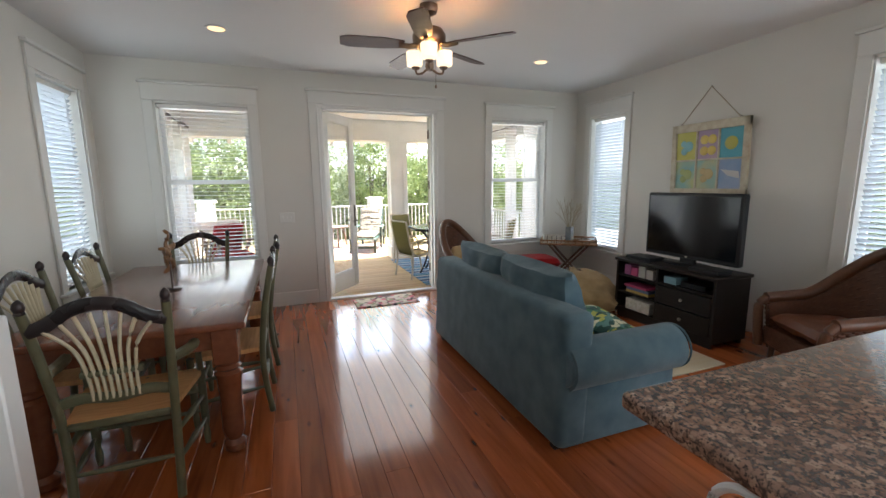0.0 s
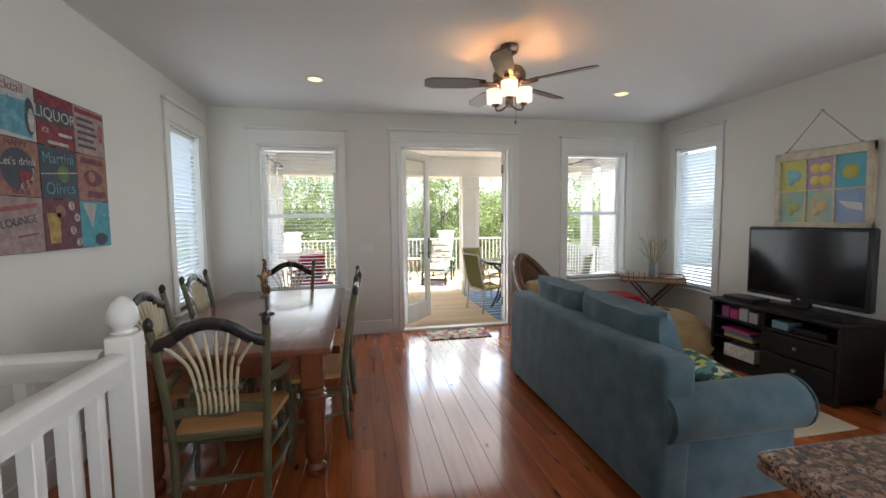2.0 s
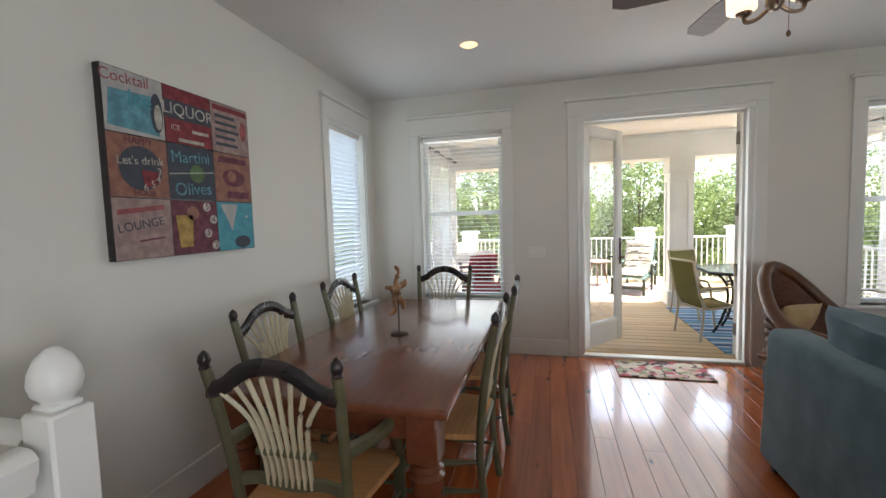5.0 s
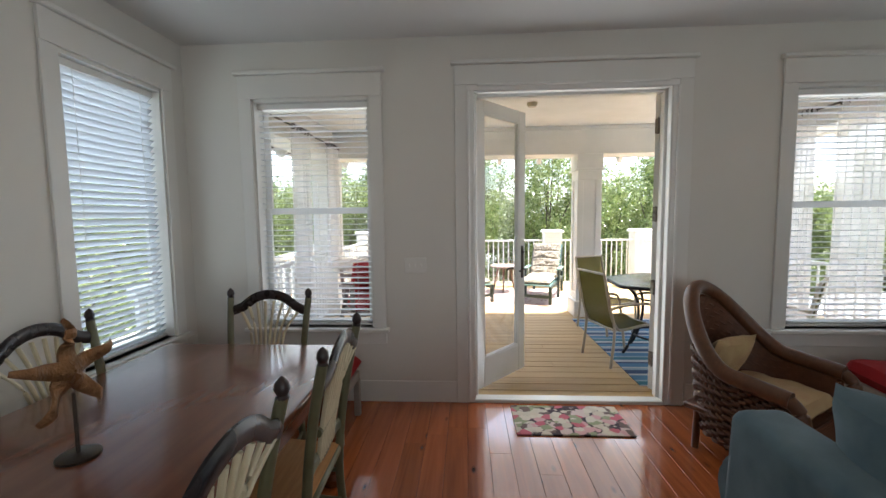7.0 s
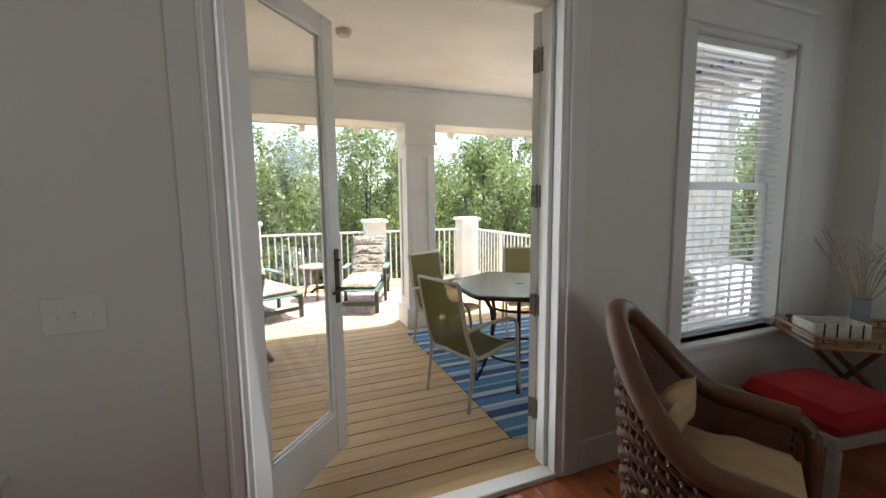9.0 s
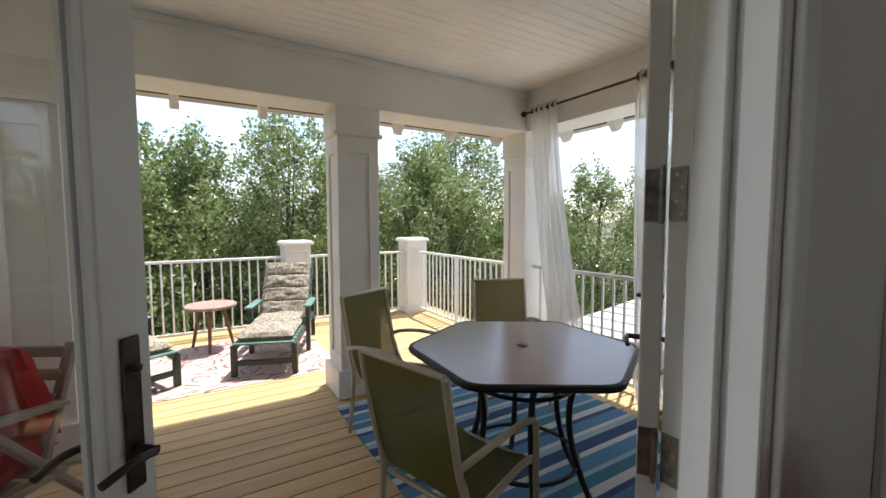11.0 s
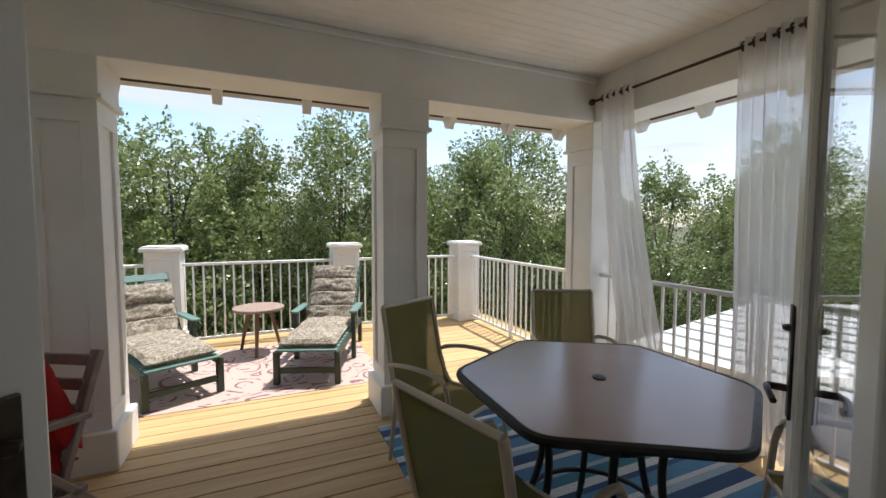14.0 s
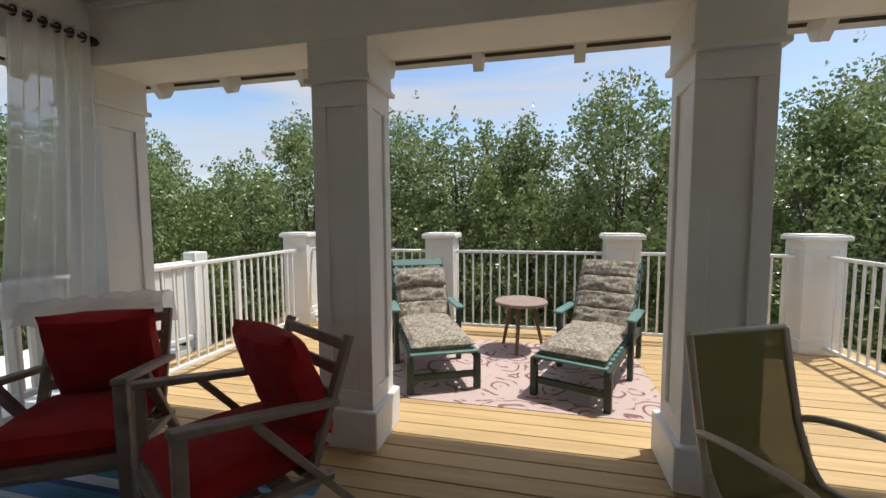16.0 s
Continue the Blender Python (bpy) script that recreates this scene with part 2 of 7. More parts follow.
def cloth_thin(name, color, through=0.5, see=0.0):
    """A thin sheet that lets light through, scattered (through) and straight (see)."""
    mt = bpy.data.materials.new(name)
    mt.use_nodes = True
    n, l = mt.node_tree.nodes, mt.node_tree.links
    n.remove(n["Principled BSDF"])
    d, t, mix = n.new("ShaderNodeBsdfDiffuse"), n.new("ShaderNodeBsdfTranslucent"), n.new("ShaderNodeMixShader")
    co, tex, ramp = n.new("ShaderNodeTexCoord"), n.new("ShaderNodeTexNoise"), n.new("ShaderNodeValToRGB")
    tex.inputs["Scale"].default_value, tex.inputs["Detail"].default_value = 14.0, 6.0
    ramp.color_ramp.elements[0].color, ramp.color_ramp.elements[1].color = (*[c * 0.92 for c in color], 1), (*color, 1)
    l.new(co.outputs["Object"], tex.inputs["Vector"])
    l.new(tex.outputs["Fac"], ramp.inputs["Fac"])
    l.new(ramp.outputs["Color"], d.inputs["Color"])
    l.new(ramp.outputs["Color"], t.inputs["Color"])
    mix.inputs[0].default_value = through
    l.new(d.outputs[0], mix.inputs[1])
    l.new(t.outputs[0], mix.inputs[2])
    last = mix
    if see:
        c, m2 = n.new("ShaderNodeBsdfTransparent"), n.new("ShaderNodeMixShader")
        m2.inputs[0].default_value = see
        l.new(mix.outputs[0], m2.inputs[1])
        l.new(c.outputs[0], m2.inputs[2])
        last = m2
    l.new(last.outputs[0], n["Material Output"].inputs["Surface"])
    return mt


M_WALL = surface("wall_paint", (0.70, 0.68, 0.63), 0.75, other=(0.66, 0.64, 0.59), scale=1.2, grain=260, bump=0.06)
M_TRIM = surface("trim_paint", (0.74, 0.73, 0.69), 0.42, other=(0.70, 0.69, 0.65), scale=2.5, grain=120, bump=0.03)
M_CEIL = surface("ceiling_paint", (0.74, 0.73, 0.71), 0.85, other=(0.71, 0.70, 0.68), scale=1.0, grain=200, bump=0.05)
M_WHITE = surface("white_paint", (0.80, 0.79, 0.76), 0.35, other=(0.74, 0.73, 0.69), scale=4, grain=90, bump=0.03)
M_PORCH = surface("porch_paint", (0.84, 0.82, 0.78), 0.5, other=(0.72, 0.71, 0.67), scale=2.2, grain=60, bump=0.05)
M_RAIL = surface("white_metal_paint", (0.82, 0.82, 0.80), 0.3, other=(0.76, 0.76, 0.74), scale=5, grain=60, bump=0.02)
M_GLASS = glass("clear_glass")
M_SLAT = cloth_thin("blind_slat", (0.80, 0.82, 0.84), 0.35)
M_STEEL = surface("brushed_nickel", (0.45, 0.42, 0.38), 0.32, 1.0, scale=20, grain=300, bump=0.03)
M_BRONZE = surface("dark_bronze", (0.055, 0.045, 0.04), 0.4, 0.8, other=(0.11, 0.085, 0.06), scale=25, grain=120, bump=0.05)
M_BLACK = surface("black_plastic", (0.012, 0.012, 0.013), 0.35, scale=8, grain=200, bump=0.03, spec=0.3)


def wood_planks(name, base, dark, gloss, knots=True, grain=(9, 0.55, 9), spread=(0.72, 1.22)):
    """Boards along y, each with its own tone, long grain and scattered knots."""
    mt = bpy.data.materials.new(name)
    mt.use_nodes = True
    n, l = mt.node_tree.nodes, mt.node_tree.links
    b = n["Principled BSDF"]
    co, info = n.new("ShaderNodeTexCoord"), n.new("ShaderNodeObjectInfo")
    shift, mul = n.new("ShaderNodeVectorMath"), n.new("ShaderNodeMath")
    mul.operation, mul.inputs[1].default_value = "MULTIPLY", 91.0
    l.new(info.outputs["Random"], mul.inputs[0])
    l.new(co.outputs["Object"], shift.inputs[0])
    l.new(mul.outputs[0], shift.inputs[1])
    mp = n.new("ShaderNodeMapping")
    mp.inputs["Scale"].default_value = grain
    l.new(shift.outputs[0], mp.inputs["Vector"])
    g1, g2 = n.new("ShaderNodeTexNoise"), n.new("ShaderNodeTexNoise")
    g1.inputs["Scale"].default_value, g1.inputs["Detail"].default_value, g1.inputs["Distortion"].default_value = 1.6, 6.0, 1.2
    g2.inputs["Scale"].default_value, g2.inputs["Detail"].default_value = 9.0, 4.0
    l.new(mp.outputs["Vector"], g1.inputs["Vector"])
    l.new(mp.outputs["Vector"], g2.inputs["Vector"])
    ramp = n.new("ShaderNodeValToRGB")
    ramp.color_ramp.elements[0].color, ramp.color_ramp.elements[1].color = (*dark, 1), (*base, 1)
    ramp.color_ramp.elements[0].position, ramp.color_ramp.elements[1].position = 0.25, 0.62
    l.new(g1.outputs["Fac"], ramp.inputs["Fac"])
    hsv, rng = n.new("ShaderNodeHueSaturation"), n.new("ShaderNodeMapRange")
    rng.inputs["To Min"].default_value, rng.inputs["To Max"].default_value = spread
    l.new(info.outputs["Random"], rng.inputs["Value"])
    l.new(rng.outputs["Result"], hsv.inputs["Value"])
    l.new(ramp.outputs["Color"], hsv.inputs["Color"])
    colour = hsv.outputs["Color"]
    if knots:
        vm = n.new("ShaderNodeMapping")
        vm.inputs["Scale"].default_value = (8.0, 3.0, 1)
        l.new(shift.outputs[0], vm.inputs["Vector"])
        vo = n.new("ShaderNodeTexVoronoi")
        vo.inputs["Scale"].default_value = 1.0
        l.new(vm.outputs["Vector"], vo.inputs["Vector"])
        kr = n.new("ShaderNodeValToRGB")
        kr.color_ramp.elements[0].position, kr.color_ramp.elements[1].position = 0.05, 0.14
        kr.color_ramp.elements[0].color, kr.color_ramp.elements[1].color = (0.06, 0.02, 0.01, 1), (1, 1, 1, 1)
        l.new(vo.outputs["Distance"], kr.inputs["Fac"])
        mx = n.new("ShaderNodeMix")
        mx.data_type, mx.blend_type = "RGBA", "MULTIPLY"
        mx.inputs[0].default_value = 0.8
        l.new(colour, mx.inputs[6])
        l.new(kr.outputs["Color"], mx.inputs[7])
        colour = mx.outputs[2]
    l.new(colour, b.inputs["Base Color"])
    b.inputs["Coat Weight"].default_value, b.inputs["Coat Roughness"].default_value = (0.7, 0.07) if gloss < 0.3 else (0.0, 0.1)
    rr = n.new("ShaderNodeMapRange")
    rr.inputs["To Min"].default_value, rr.inputs["To Max"].default_value = gloss - 0.04, gloss + 0.08
    l.new(g2.outputs["Fac"], rr.inputs["Value"])
    l.new(rr.outputs["Result"], b.inputs["Roughness"])
    bp = n.new("ShaderNodeBump")
    bp.inputs["Strength"].default_value, bp.inputs["Distance"].default_value = 0.08, 0.004
    l.new(g2.outputs["Fac"], bp.inputs["Height"])
    l.new(bp.outputs["Normal"], b.inputs["Normal"])
    return mt


M_FLOOR = wood_planks("pine_floor", (0.46, 0.122, 0.036), (0.26, 0.060, 0.018), 0.12, True, (9, 0.55, 9), (0.80, 1.14))
M_DECK_X = wood_planks("deck_wood", (0.56, 0.385, 0.185), (0.44, 0.285, 0.125), 0.6, False, (0.55, 9, 9), (0.88, 1.08))

# ---- large structure ----
XW, XE, YN, YS, CEIL = -1.60, 4.41, 5.60, -3.0, 2.80     # main room, inner faces
T = 0.16                                                  # wall thickness
DK = -0.04                                                # deck height
GZ = -3.6                                                 # ground under the raised house


def pierced(name, along, face, back, a0, a1, holes, z1, label):
    """A wall along 'x' or 'y' between its inner face and its back, with holes (from, to, low, high)."""
    bm = bmesh.new()

    def piece(p0, p1, z0, z2):
        if p1 - p0 > 1e-4 and z2 - z0 > 1e-4:
            lo, hi = min(face, back), max(face, back)
            if along == "x":
                block(bm, (p0, lo, z0), (p1, hi, z2))
            else:
                block(bm, (lo, p0, z0), (hi, p1, z2))
    at = a0
    for h0, h1, low, high in sorted(holes):
        piece(at, h0, -0.3, z1)
        piece(h0, h1, -0.3, low)
        piece(h0, h1, high, z1)
        at = h1
    piece(at, a1, -0.3, z1)
    return setting(name, bm, M_WALL, label, "wall")


DOOR = (0.60, 2.137, 0.0, 2.44)
W_N = [(-1.06, -0.14, 0.60, 2.38), (2.945, 3.865, 0.60, 2.38)]
W_W = (4.60, 5.36, 0.60, 2.40)
W_FILL = [(-1.85, -0.75, 0.95, 2.2), (1.15, 2.65, 1.05, 2.2)]   # unseen kitchen openings added for the fill lamps, east and south
W_E = [(4.62, 5.29, 0.52, 2.40), (1.42, 2.20, 0.52, 2.40)]
pierced("wall_north", "x", YN, YN + T, XW - T, XE + T, [DOOR, *W_N], CEIL + 0.1, "off-white painted wall with two windows and a double door")
pierced("wall_west", "y", XW, XW - T, YS, YN, [W_W], CEIL + 0.1, "off-white painted side wall with one window")
pierced("wall_east", "y", XE, XE + T, YS, YN, [*W_E, W_FILL[0]], CEIL + 0.1, "off-white painted side wall with two windows")
pierced("wall_south", "x", YS, YS - T, XW - T, XE + T, [W_FILL[1]], CEIL + 0.1, "plain off-white painted wall")
setting("ceiling", boxes(((XW, YS, CEIL), (XE, YN, CEIL + 0.08))), M_CEIL, "smooth white painted ceiling", "ceiling")
# the stairwell in the floor behind the balustrade
SX, SY = -0.638, 1.82
setting("floor_base", boxes(((XW, SY - 0.05, -0.25), (XE, YN, -0.022)), ((SX - 0.05, YS, -0.25), (XE, SY - 0.05, -0.022))),
        surface("subfloor", (0.05, 0.02, 0.012), 0.8), "dark boards under the floor planks", "floor")
setting("stairwell", boxes(((XW, YS, -2.6), (SX - 0.05, SY - 0.05, -2.5)), ((XW - T, YS, -2.6), (XW, SY, -0.3)), ((SX - 0.05, YS, -2.6), (SX, SY, -0.25)),
                           ((XW, SY - 0.05, -2.6), (SX, SY, -0.25)), ((XW, YS - T, -2.6), (SX, YS, -0.3))), M_WALL, "white painted stairwell going down", "stairwell")
for name, rows in (("baseboard", (((XW, YN - 0.016, 0), (DOOR[0] - 0.10, YN, 0.17)),)), ("baseboard", (((DOOR[1] + 0.10, YN - 0.016, 0), (XE, YN, 0.17)),)),
                   ("baseboard", (((XW, SY - 0.05, 0), (XW + 0.016, YN - 0.016, 0.17)),)), ("baseboard", (((XE - 0.016, 0.9, 0), (XE, YN - 0.016, 0.17)),))):
    setting(name, boxes(*rows, r=0.004), M_TRIM, "tall off-white painted baseboard", "baseboard")


def window_unit(name, m, w, z0, z1, tilt, blind_label, n_slats=None):
    """A double-hung window: casing, stool and apron inside, two sashes in the wall, and a slatted blind. Local -y is indoors."""
    top = thing(name, m, "white double-hung window with flat casing and a sill", "window", "", "structure")
    h, c = w / 2, 0.095
    bm = bmesh.new()
    block(bm, (-h - c, -0.018, z0 - 0.0), (-h + 0.004, 0.0, z1 + 0.004), 0.003)
    part("casing", bm, M_TRIM, top)
    bm = bmesh.new()
    block(bm, (h - 0.004, -0.018, z0), (h + c, 0.0, z1 + 0.004), 0.003)
    part("casing", bm, M_TRIM, top)
    part("head_casing", boxes(((-h - c, -0.022, z1 + 0.004), (h + c, 0.0, z1 + 0.175)), r=0.003), M_TRIM, top)
    part("cap_moulding", boxes(((-h - c - 0.025, -0.05, z1 + 0.175), (h + c + 0.025, 0.0, z1 + 0.205)), r=0.006), M_TRIM, top)
    part("window_sill", boxes(((-h - c - 0.025, -0.06, z0 - 0.03), (h + c + 0.025, 0.10, z0)), r=0.006), M_TRIM, top)
    part("apron", boxes(((-h - c, -0.016, z0 - 0.13), (h + c, 0.0, z0 - 0.03)), r=0.003), M_TRIM, top)
    part("jamb_lining", boxes(((-h, 0.0, z0), (-h + 0.02, 0.155, z1)), ((h - 0.02, 0.0, z0), (h, 0.155, z1)), ((-h, 0.0, z1 - 0.02), (h, 0.155, z1))), M_TRIM, top)
    mid = z0 + 0.52 * (z1 - z0)
    for nm, lo, hi, y in (("upper_sash", mid - 0.02, z1 - 0.02, 0.137), ("lower_sash", z0, mid + 0.02, 0.106)):
        s = 0.045
        a, b = -h + 0.02, h - 0.02
        sash = part(nm, boxes(((a, y, lo), (a + s, y + 0.03, hi)), ((b - s, y, lo), (b, y + 0.03, hi)), ((a + s, y, lo), (b - s, y + 0.03, lo + s)),
                              ((a + s, y, hi - s), (b - s, y + 0.03, hi)), r=0.003), M_WHITE, top)
        pane = part("pane", boxes(((a + s, y + 0.013, lo + s), (b - s, y + 0.017, hi - s))), M_GLASS, sash)
        pane.visible_shadow = False
    blind = thing("window_blind", m, blind_label, "blind", "white slatted window blinds")
    part("headrail", boxes(((-h + 0.022, 0.046, z1 - 0.065), (h - 0.022, 0.100, z1 - 0.021)), r=0.004), M_WHITE, blind)
    pitch, low = 0.043, z0 + 0.03
    part("bottom_rail", boxes(((-h + 0.025, 0.054, low - 0.028), (h - 0.025, 0.096, low - 0.008)), r=0.004), M_WHITE, blind)
    bm = bmesh.new()
    block(bm, (-h + 0.026, -0.025, -0.0015), (h - 0.026, 0.025, 0.0015))
    me = mesh_of("slat", bm, M_SLAT, False)
    k = 0
    while low + 0.012 + k * pitch < z1 - 0.075:
        slat = new("slat", me)
        slat.parent = blind
        slat.matrix_local = pose(0, 0.075, low + 0.012 + k * pitch, tilt + random.uniform(-2, 2))
        k += 1
    for sx in (-h + 0.14, h - 0.14):
        bm = bmesh.new()
        rod(bm, (sx, 0.049, low - 0.01), (sx, 0.049, z1 - 0.06), 0.0014, n=5)
        part("cord", bm, M_WHITE, blind)
    return top


N_BLIND = "white slatted blind with the slats turned open"
S_BLIND = "white slatted blind closed against bright daylight"
window_unit("window_1", pose(-0.60, YN, 0), 0.92, W_N[0][2], W_N[0][3], 1, N_BLIND)
window_unit("window_2", pose(3.405, YN, 0), 0.92, W_N[1][2], W_N[1][3], 1, N_BLIND)
window_unit("window_3", pose(XW, 4.98, 0, 0, 0, 90), 0.76, W_W[2], W_W[3], -43, S_BLIND)
window_unit("window_4", pose(XE, 4.955, 0, 0, 0, -90), 0.67, W_E[0][2], W_E[0][3], -43, S_BLIND)
window_unit("window_5", pose(XE, 1.81, 0, 0, 0, -90), 0.78, W_E[1][2], W_E[1][3], -43, S_BLIND)

# double glazed door to the porch, both leaves swung out
door = thing("door_1", pose(0, 0, 0), "white double glazed door standing open to the porch", "door", "", "structure")
d0, d1, dh = DOOR[0], DOOR[1], DOOR[3]
J = 0.045
for a, b in ((d0, d0 + J), (d1 - J, d1)):
    part("jamb", boxes(((a, YN - 0.012, 0), (b, YN + T + 0.02, dh - J)), r=0.003), M_WHITE, door)
part("head_jamb", boxes(((d0, YN - 0.012, dh - J), (d1, YN + T + 0.02, dh)), r=0.003), M_WHITE, door)
for jx, s in ((d0, 1), (d1, -1)):
    # from the room outwards: a proud bead, a lining board, a groove and the stop
    for nm, x0, x1, y0, y1 in (("jamb_bead", -0.004, 0.016, YN - 0.030, YN - 0.012), ("jamb_lining", J, J + 0.010, YN - 0.010, YN + 0.050), ("door_stop", J, J + 0.028, YN + 0.062, YN + 0.125)):
        lo, hi = sorted((jx + s * x0, jx + s * x1))
        part(nm, boxes(((lo, y0, 0.027), (hi, y1, dh - J)), r=0.004), M_WHITE, door)
for nm, z0, z1, y0, y1 in (("jamb_bead", dh - 0.016, dh + 0.004, YN - 0.030, YN - 0.012), ("jamb_lining", dh - J - 0.010, dh - J, YN - 0.010, YN + 0.050), ("door_stop", dh - J - 0.028, dh - J, YN + 0.062, YN + 0.125)):
    part(nm, boxes(((d0 + J + 0.03, y0, z0), (d1 - J - 0.03, y1, z1)), r=0.004), M_WHITE, door)
part("threshold", boxes(((d0 + J, YN - 0.012, -0.02), (d1 - J, YN + 0.085, 0.026)), r=0.006), M_WHITE, door, "white painted threshold")
part("sill", boxes(((d0 + J, YN + 0.085, -0.03), (d1 - J, YN + T + 0.016, 0.004)), r=0.004), M_DECK_X, door, "honey-coloured wooden sill")
part("casing", boxes(((d0 - 0.095, YN - 0.018, 0), (d0, YN, dh)), r=0.003), M_TRIM, door)
part("casing", boxes(((d1, YN - 0.018, 0), (d1 + 0.095, YN, dh)), r=0.003), M_TRIM, door)
part("casing", boxes(((d0 - 0.095, YN - 0.022, dh), (d1 + 0.095, YN, dh + 0.14)), r=0.003), M_TRIM, door)
part("cap_moulding", boxes(((d0 - 0.12, YN - 0.05, dh + 0.14), (d1 + 0.12, YN, dh + 0.17)), r=0.006), M_TRIM, door)
M_HINGE = surface("tarnished_steel", (0.34, 0.31, 0.28), 0.36, 0.9, other=(0.11, 0.085, 0.07), scale=35, grain=200, bump=0.1)
LW, LH, LT = 0.715, dh - J - 0.04, 0.044


def door_leaf(m, side):
    """A leaf from its hinge along +x; side: +1 where its inner face looks along -y."""
    s, b = 0.10, 0.24
    leaf = part("door_leaf", boxes(((0, -LT / 2, 0), (s, LT / 2, LH)), ((LW - s, -LT / 2, 0), (LW, LT / 2, LH)), ((s, -LT / 2, 0), (LW - s, LT / 2, b)),
                                   ((s, -LT / 2, LH - s), (LW - s, LT / 2, LH)), r=0.004), M_WHITE, door, "white door leaf with one tall pane", m=m)
    bead = boxes(*[((x0, y0, z0), (x1, y0 + 0.012, z1)) for y0 in (-LT / 2 + 0.004, LT / 2 - 0.016) for x0, x1, z0, z1 in
                   ((s, s + 0.014, b, LH - s), (LW - s - 0.014, LW - s, b, LH - s), (s + 0.014, LW - s - 0.014, b, b + 0.014), (s + 0.014, LW - s - 0.014, LH - s - 0.014, LH - s))])
    part("glazing_bead", bead, M_WHITE, leaf)
    pane = part("pane", boxes(((s, -0.004, b), (LW - s, 0.004, LH - s))), M_GLASS, leaf)
    pane.visible_shadow = False
    for z in (0.20, 0.79, 1.375, 2.06):
        bm = bmesh.new()
        for k in range(5):
            rod(bm, (-0.013, -side * 0.014, z + 0.001 + k * 0.023), (-0.013, -side * 0.014, z + 0.022 + k * 0.023), 0.0065, n=12)
        block(bm, (-0.003, -LT / 2 + 0.002, z), (0.001, LT / 2 - 0.002, z + 0.115), 0.001)
        rod(bm, (-0.013, -side * 0.014, z - 0.006), (-0.013, -side * 0.014, z + 0.121), 0.0045, n=10)
        part("hinge", bm, M_HINGE, leaf, "worn nickel hinge")
    for y in (-1, 1):
        bm = bmesh.new()
        block(bm, (LW - 0.07, y * LT / 2, 0.86), (LW - 0.03, y * (LT / 2 + 0.008), 1.16), 0.003)
        rod(bm, (LW - 0.05, y * LT / 2, 0.94), (LW - 0.05, y * (LT / 2 + 0.05), 0.94), 0.010)
        tube(bm, smooth_line([(LW - 0.05, y * (LT / 2 + 0.05), 0.94), (LW - 0.10, y * (LT / 2 + 0.052), 0.945), (LW - 0.155, y * (LT / 2 + 0.045), 0.935)]), 0.008)
        lathe(bm, [(0.004, 0), (0.012, 0.004), (0.014, 0.014), (0.0, 0.02)], (LW - 0.05, y * (LT / 2 + 0.012), 1.09), 10)
        part("handle", bm, M_BRONZE, leaf, "dark bronze lever handle")
    return leaf


for jx, s in ((d0 + J, 1), (d1 - J, -1)):
    for z in (0.20, 0.79, 1.375, 2.06):
        bm = bmesh.new()
        block(bm, (jx, YN + T - 0.020, z + 0.035), (jx + s * 0.003, YN + T + 0.018, z + 0.15), 0.001)
        plate = part("hinge_plate", bm, M_HINGE, door, "worn nickel hinge plate")
        bm = bmesh.new()
        for q, dy in ((0.016, -0.010), (0.043, 0.002), (0.072, -0.010), (0.099, 0.002)):
            rod(bm, (jx, YN + T + dy, z + 0.035 + q), (jx + s * 0.0045, YN + T + dy, z + 0.035 + q), 0.0042, n=10)
        part("screws", bm, M_STEEL, plate, "bright screw heads")
door_leaf(pose(d0 + J + 0.006, YN + T - 0.02, 0.035, 0, 0, 50), -1)
door_leaf(pose(d1 - J - 0.009, YN + T + 0.046, 0.035, 0, 0, 32), 1)

# ---- the covered porch and the open deck ----
PX0, PX1, PY, DX0, DX1, DY = -1.62, 4.55, 8.50, -1.80, 4.50, 11.45
setting("deck_frame", boxes(((-2.1, YN + T, DK - 0.28), (4.75, DY, DK - 0.045))), surface("deck_joists", (0.20, 0.14, 0.07), 0.8), "shaded wooden frame under the deck boards", "deck")
PC = 2.72
bm = bmesh.new()
k = 0
while k * 0.09 + YN + T < PY + 0.1:
    y = YN + T + k * 0.09
    block(bm, (-2.0, y + 0.0012, PC), (4.9, y + 0.0888, PC + 0.02))
    k += 1
block(bm, (-2.0, YN + T, PC + 0.012), (4.9, PY + 0.4, PC + 0.05))
setting("ceiling_porch", bm, M_PORCH, "white painted board ceiling of the porch", "ceiling")
BZ = 2.33
C_W, C_E, CW = -1.54, 4.34, 0.345    # corner columns, and the width of every column
setting("beam_front", boxes(((C_W - 0.18, PY - 0.01, BZ), (C_E + 0.18, PY + 0.36, PC)), r=0.004), M_PORCH, "wide white boxed beam over the porch columns", "beam")
setting("beam_side", boxes(((C_E - 0.17, YN + T, BZ), (C_E + 0.18, PY - 0.01, PC)), r=0.004), M_PORCH, "white boxed beam on the side of the porch", "beam")
setting("beam_side", boxes(((C_W - 0.18, YN + T, BZ), (C_W + 0.17, PY - 0.01, PC)), r=0.004), M_PORCH, "white boxed beam on the side of the porch", "beam")
setting("trim", boxes(((C_W + 0.17, PY - 0.035, PC - 0.05), (C_E - 0.17, PY - 0.01, PC)), r=0.006), M_PORCH, "white moulding under the porch ceiling", "trim")
M_DARK = surface("dark_slit", (0.10, 0.07, 0.05), 0.8)
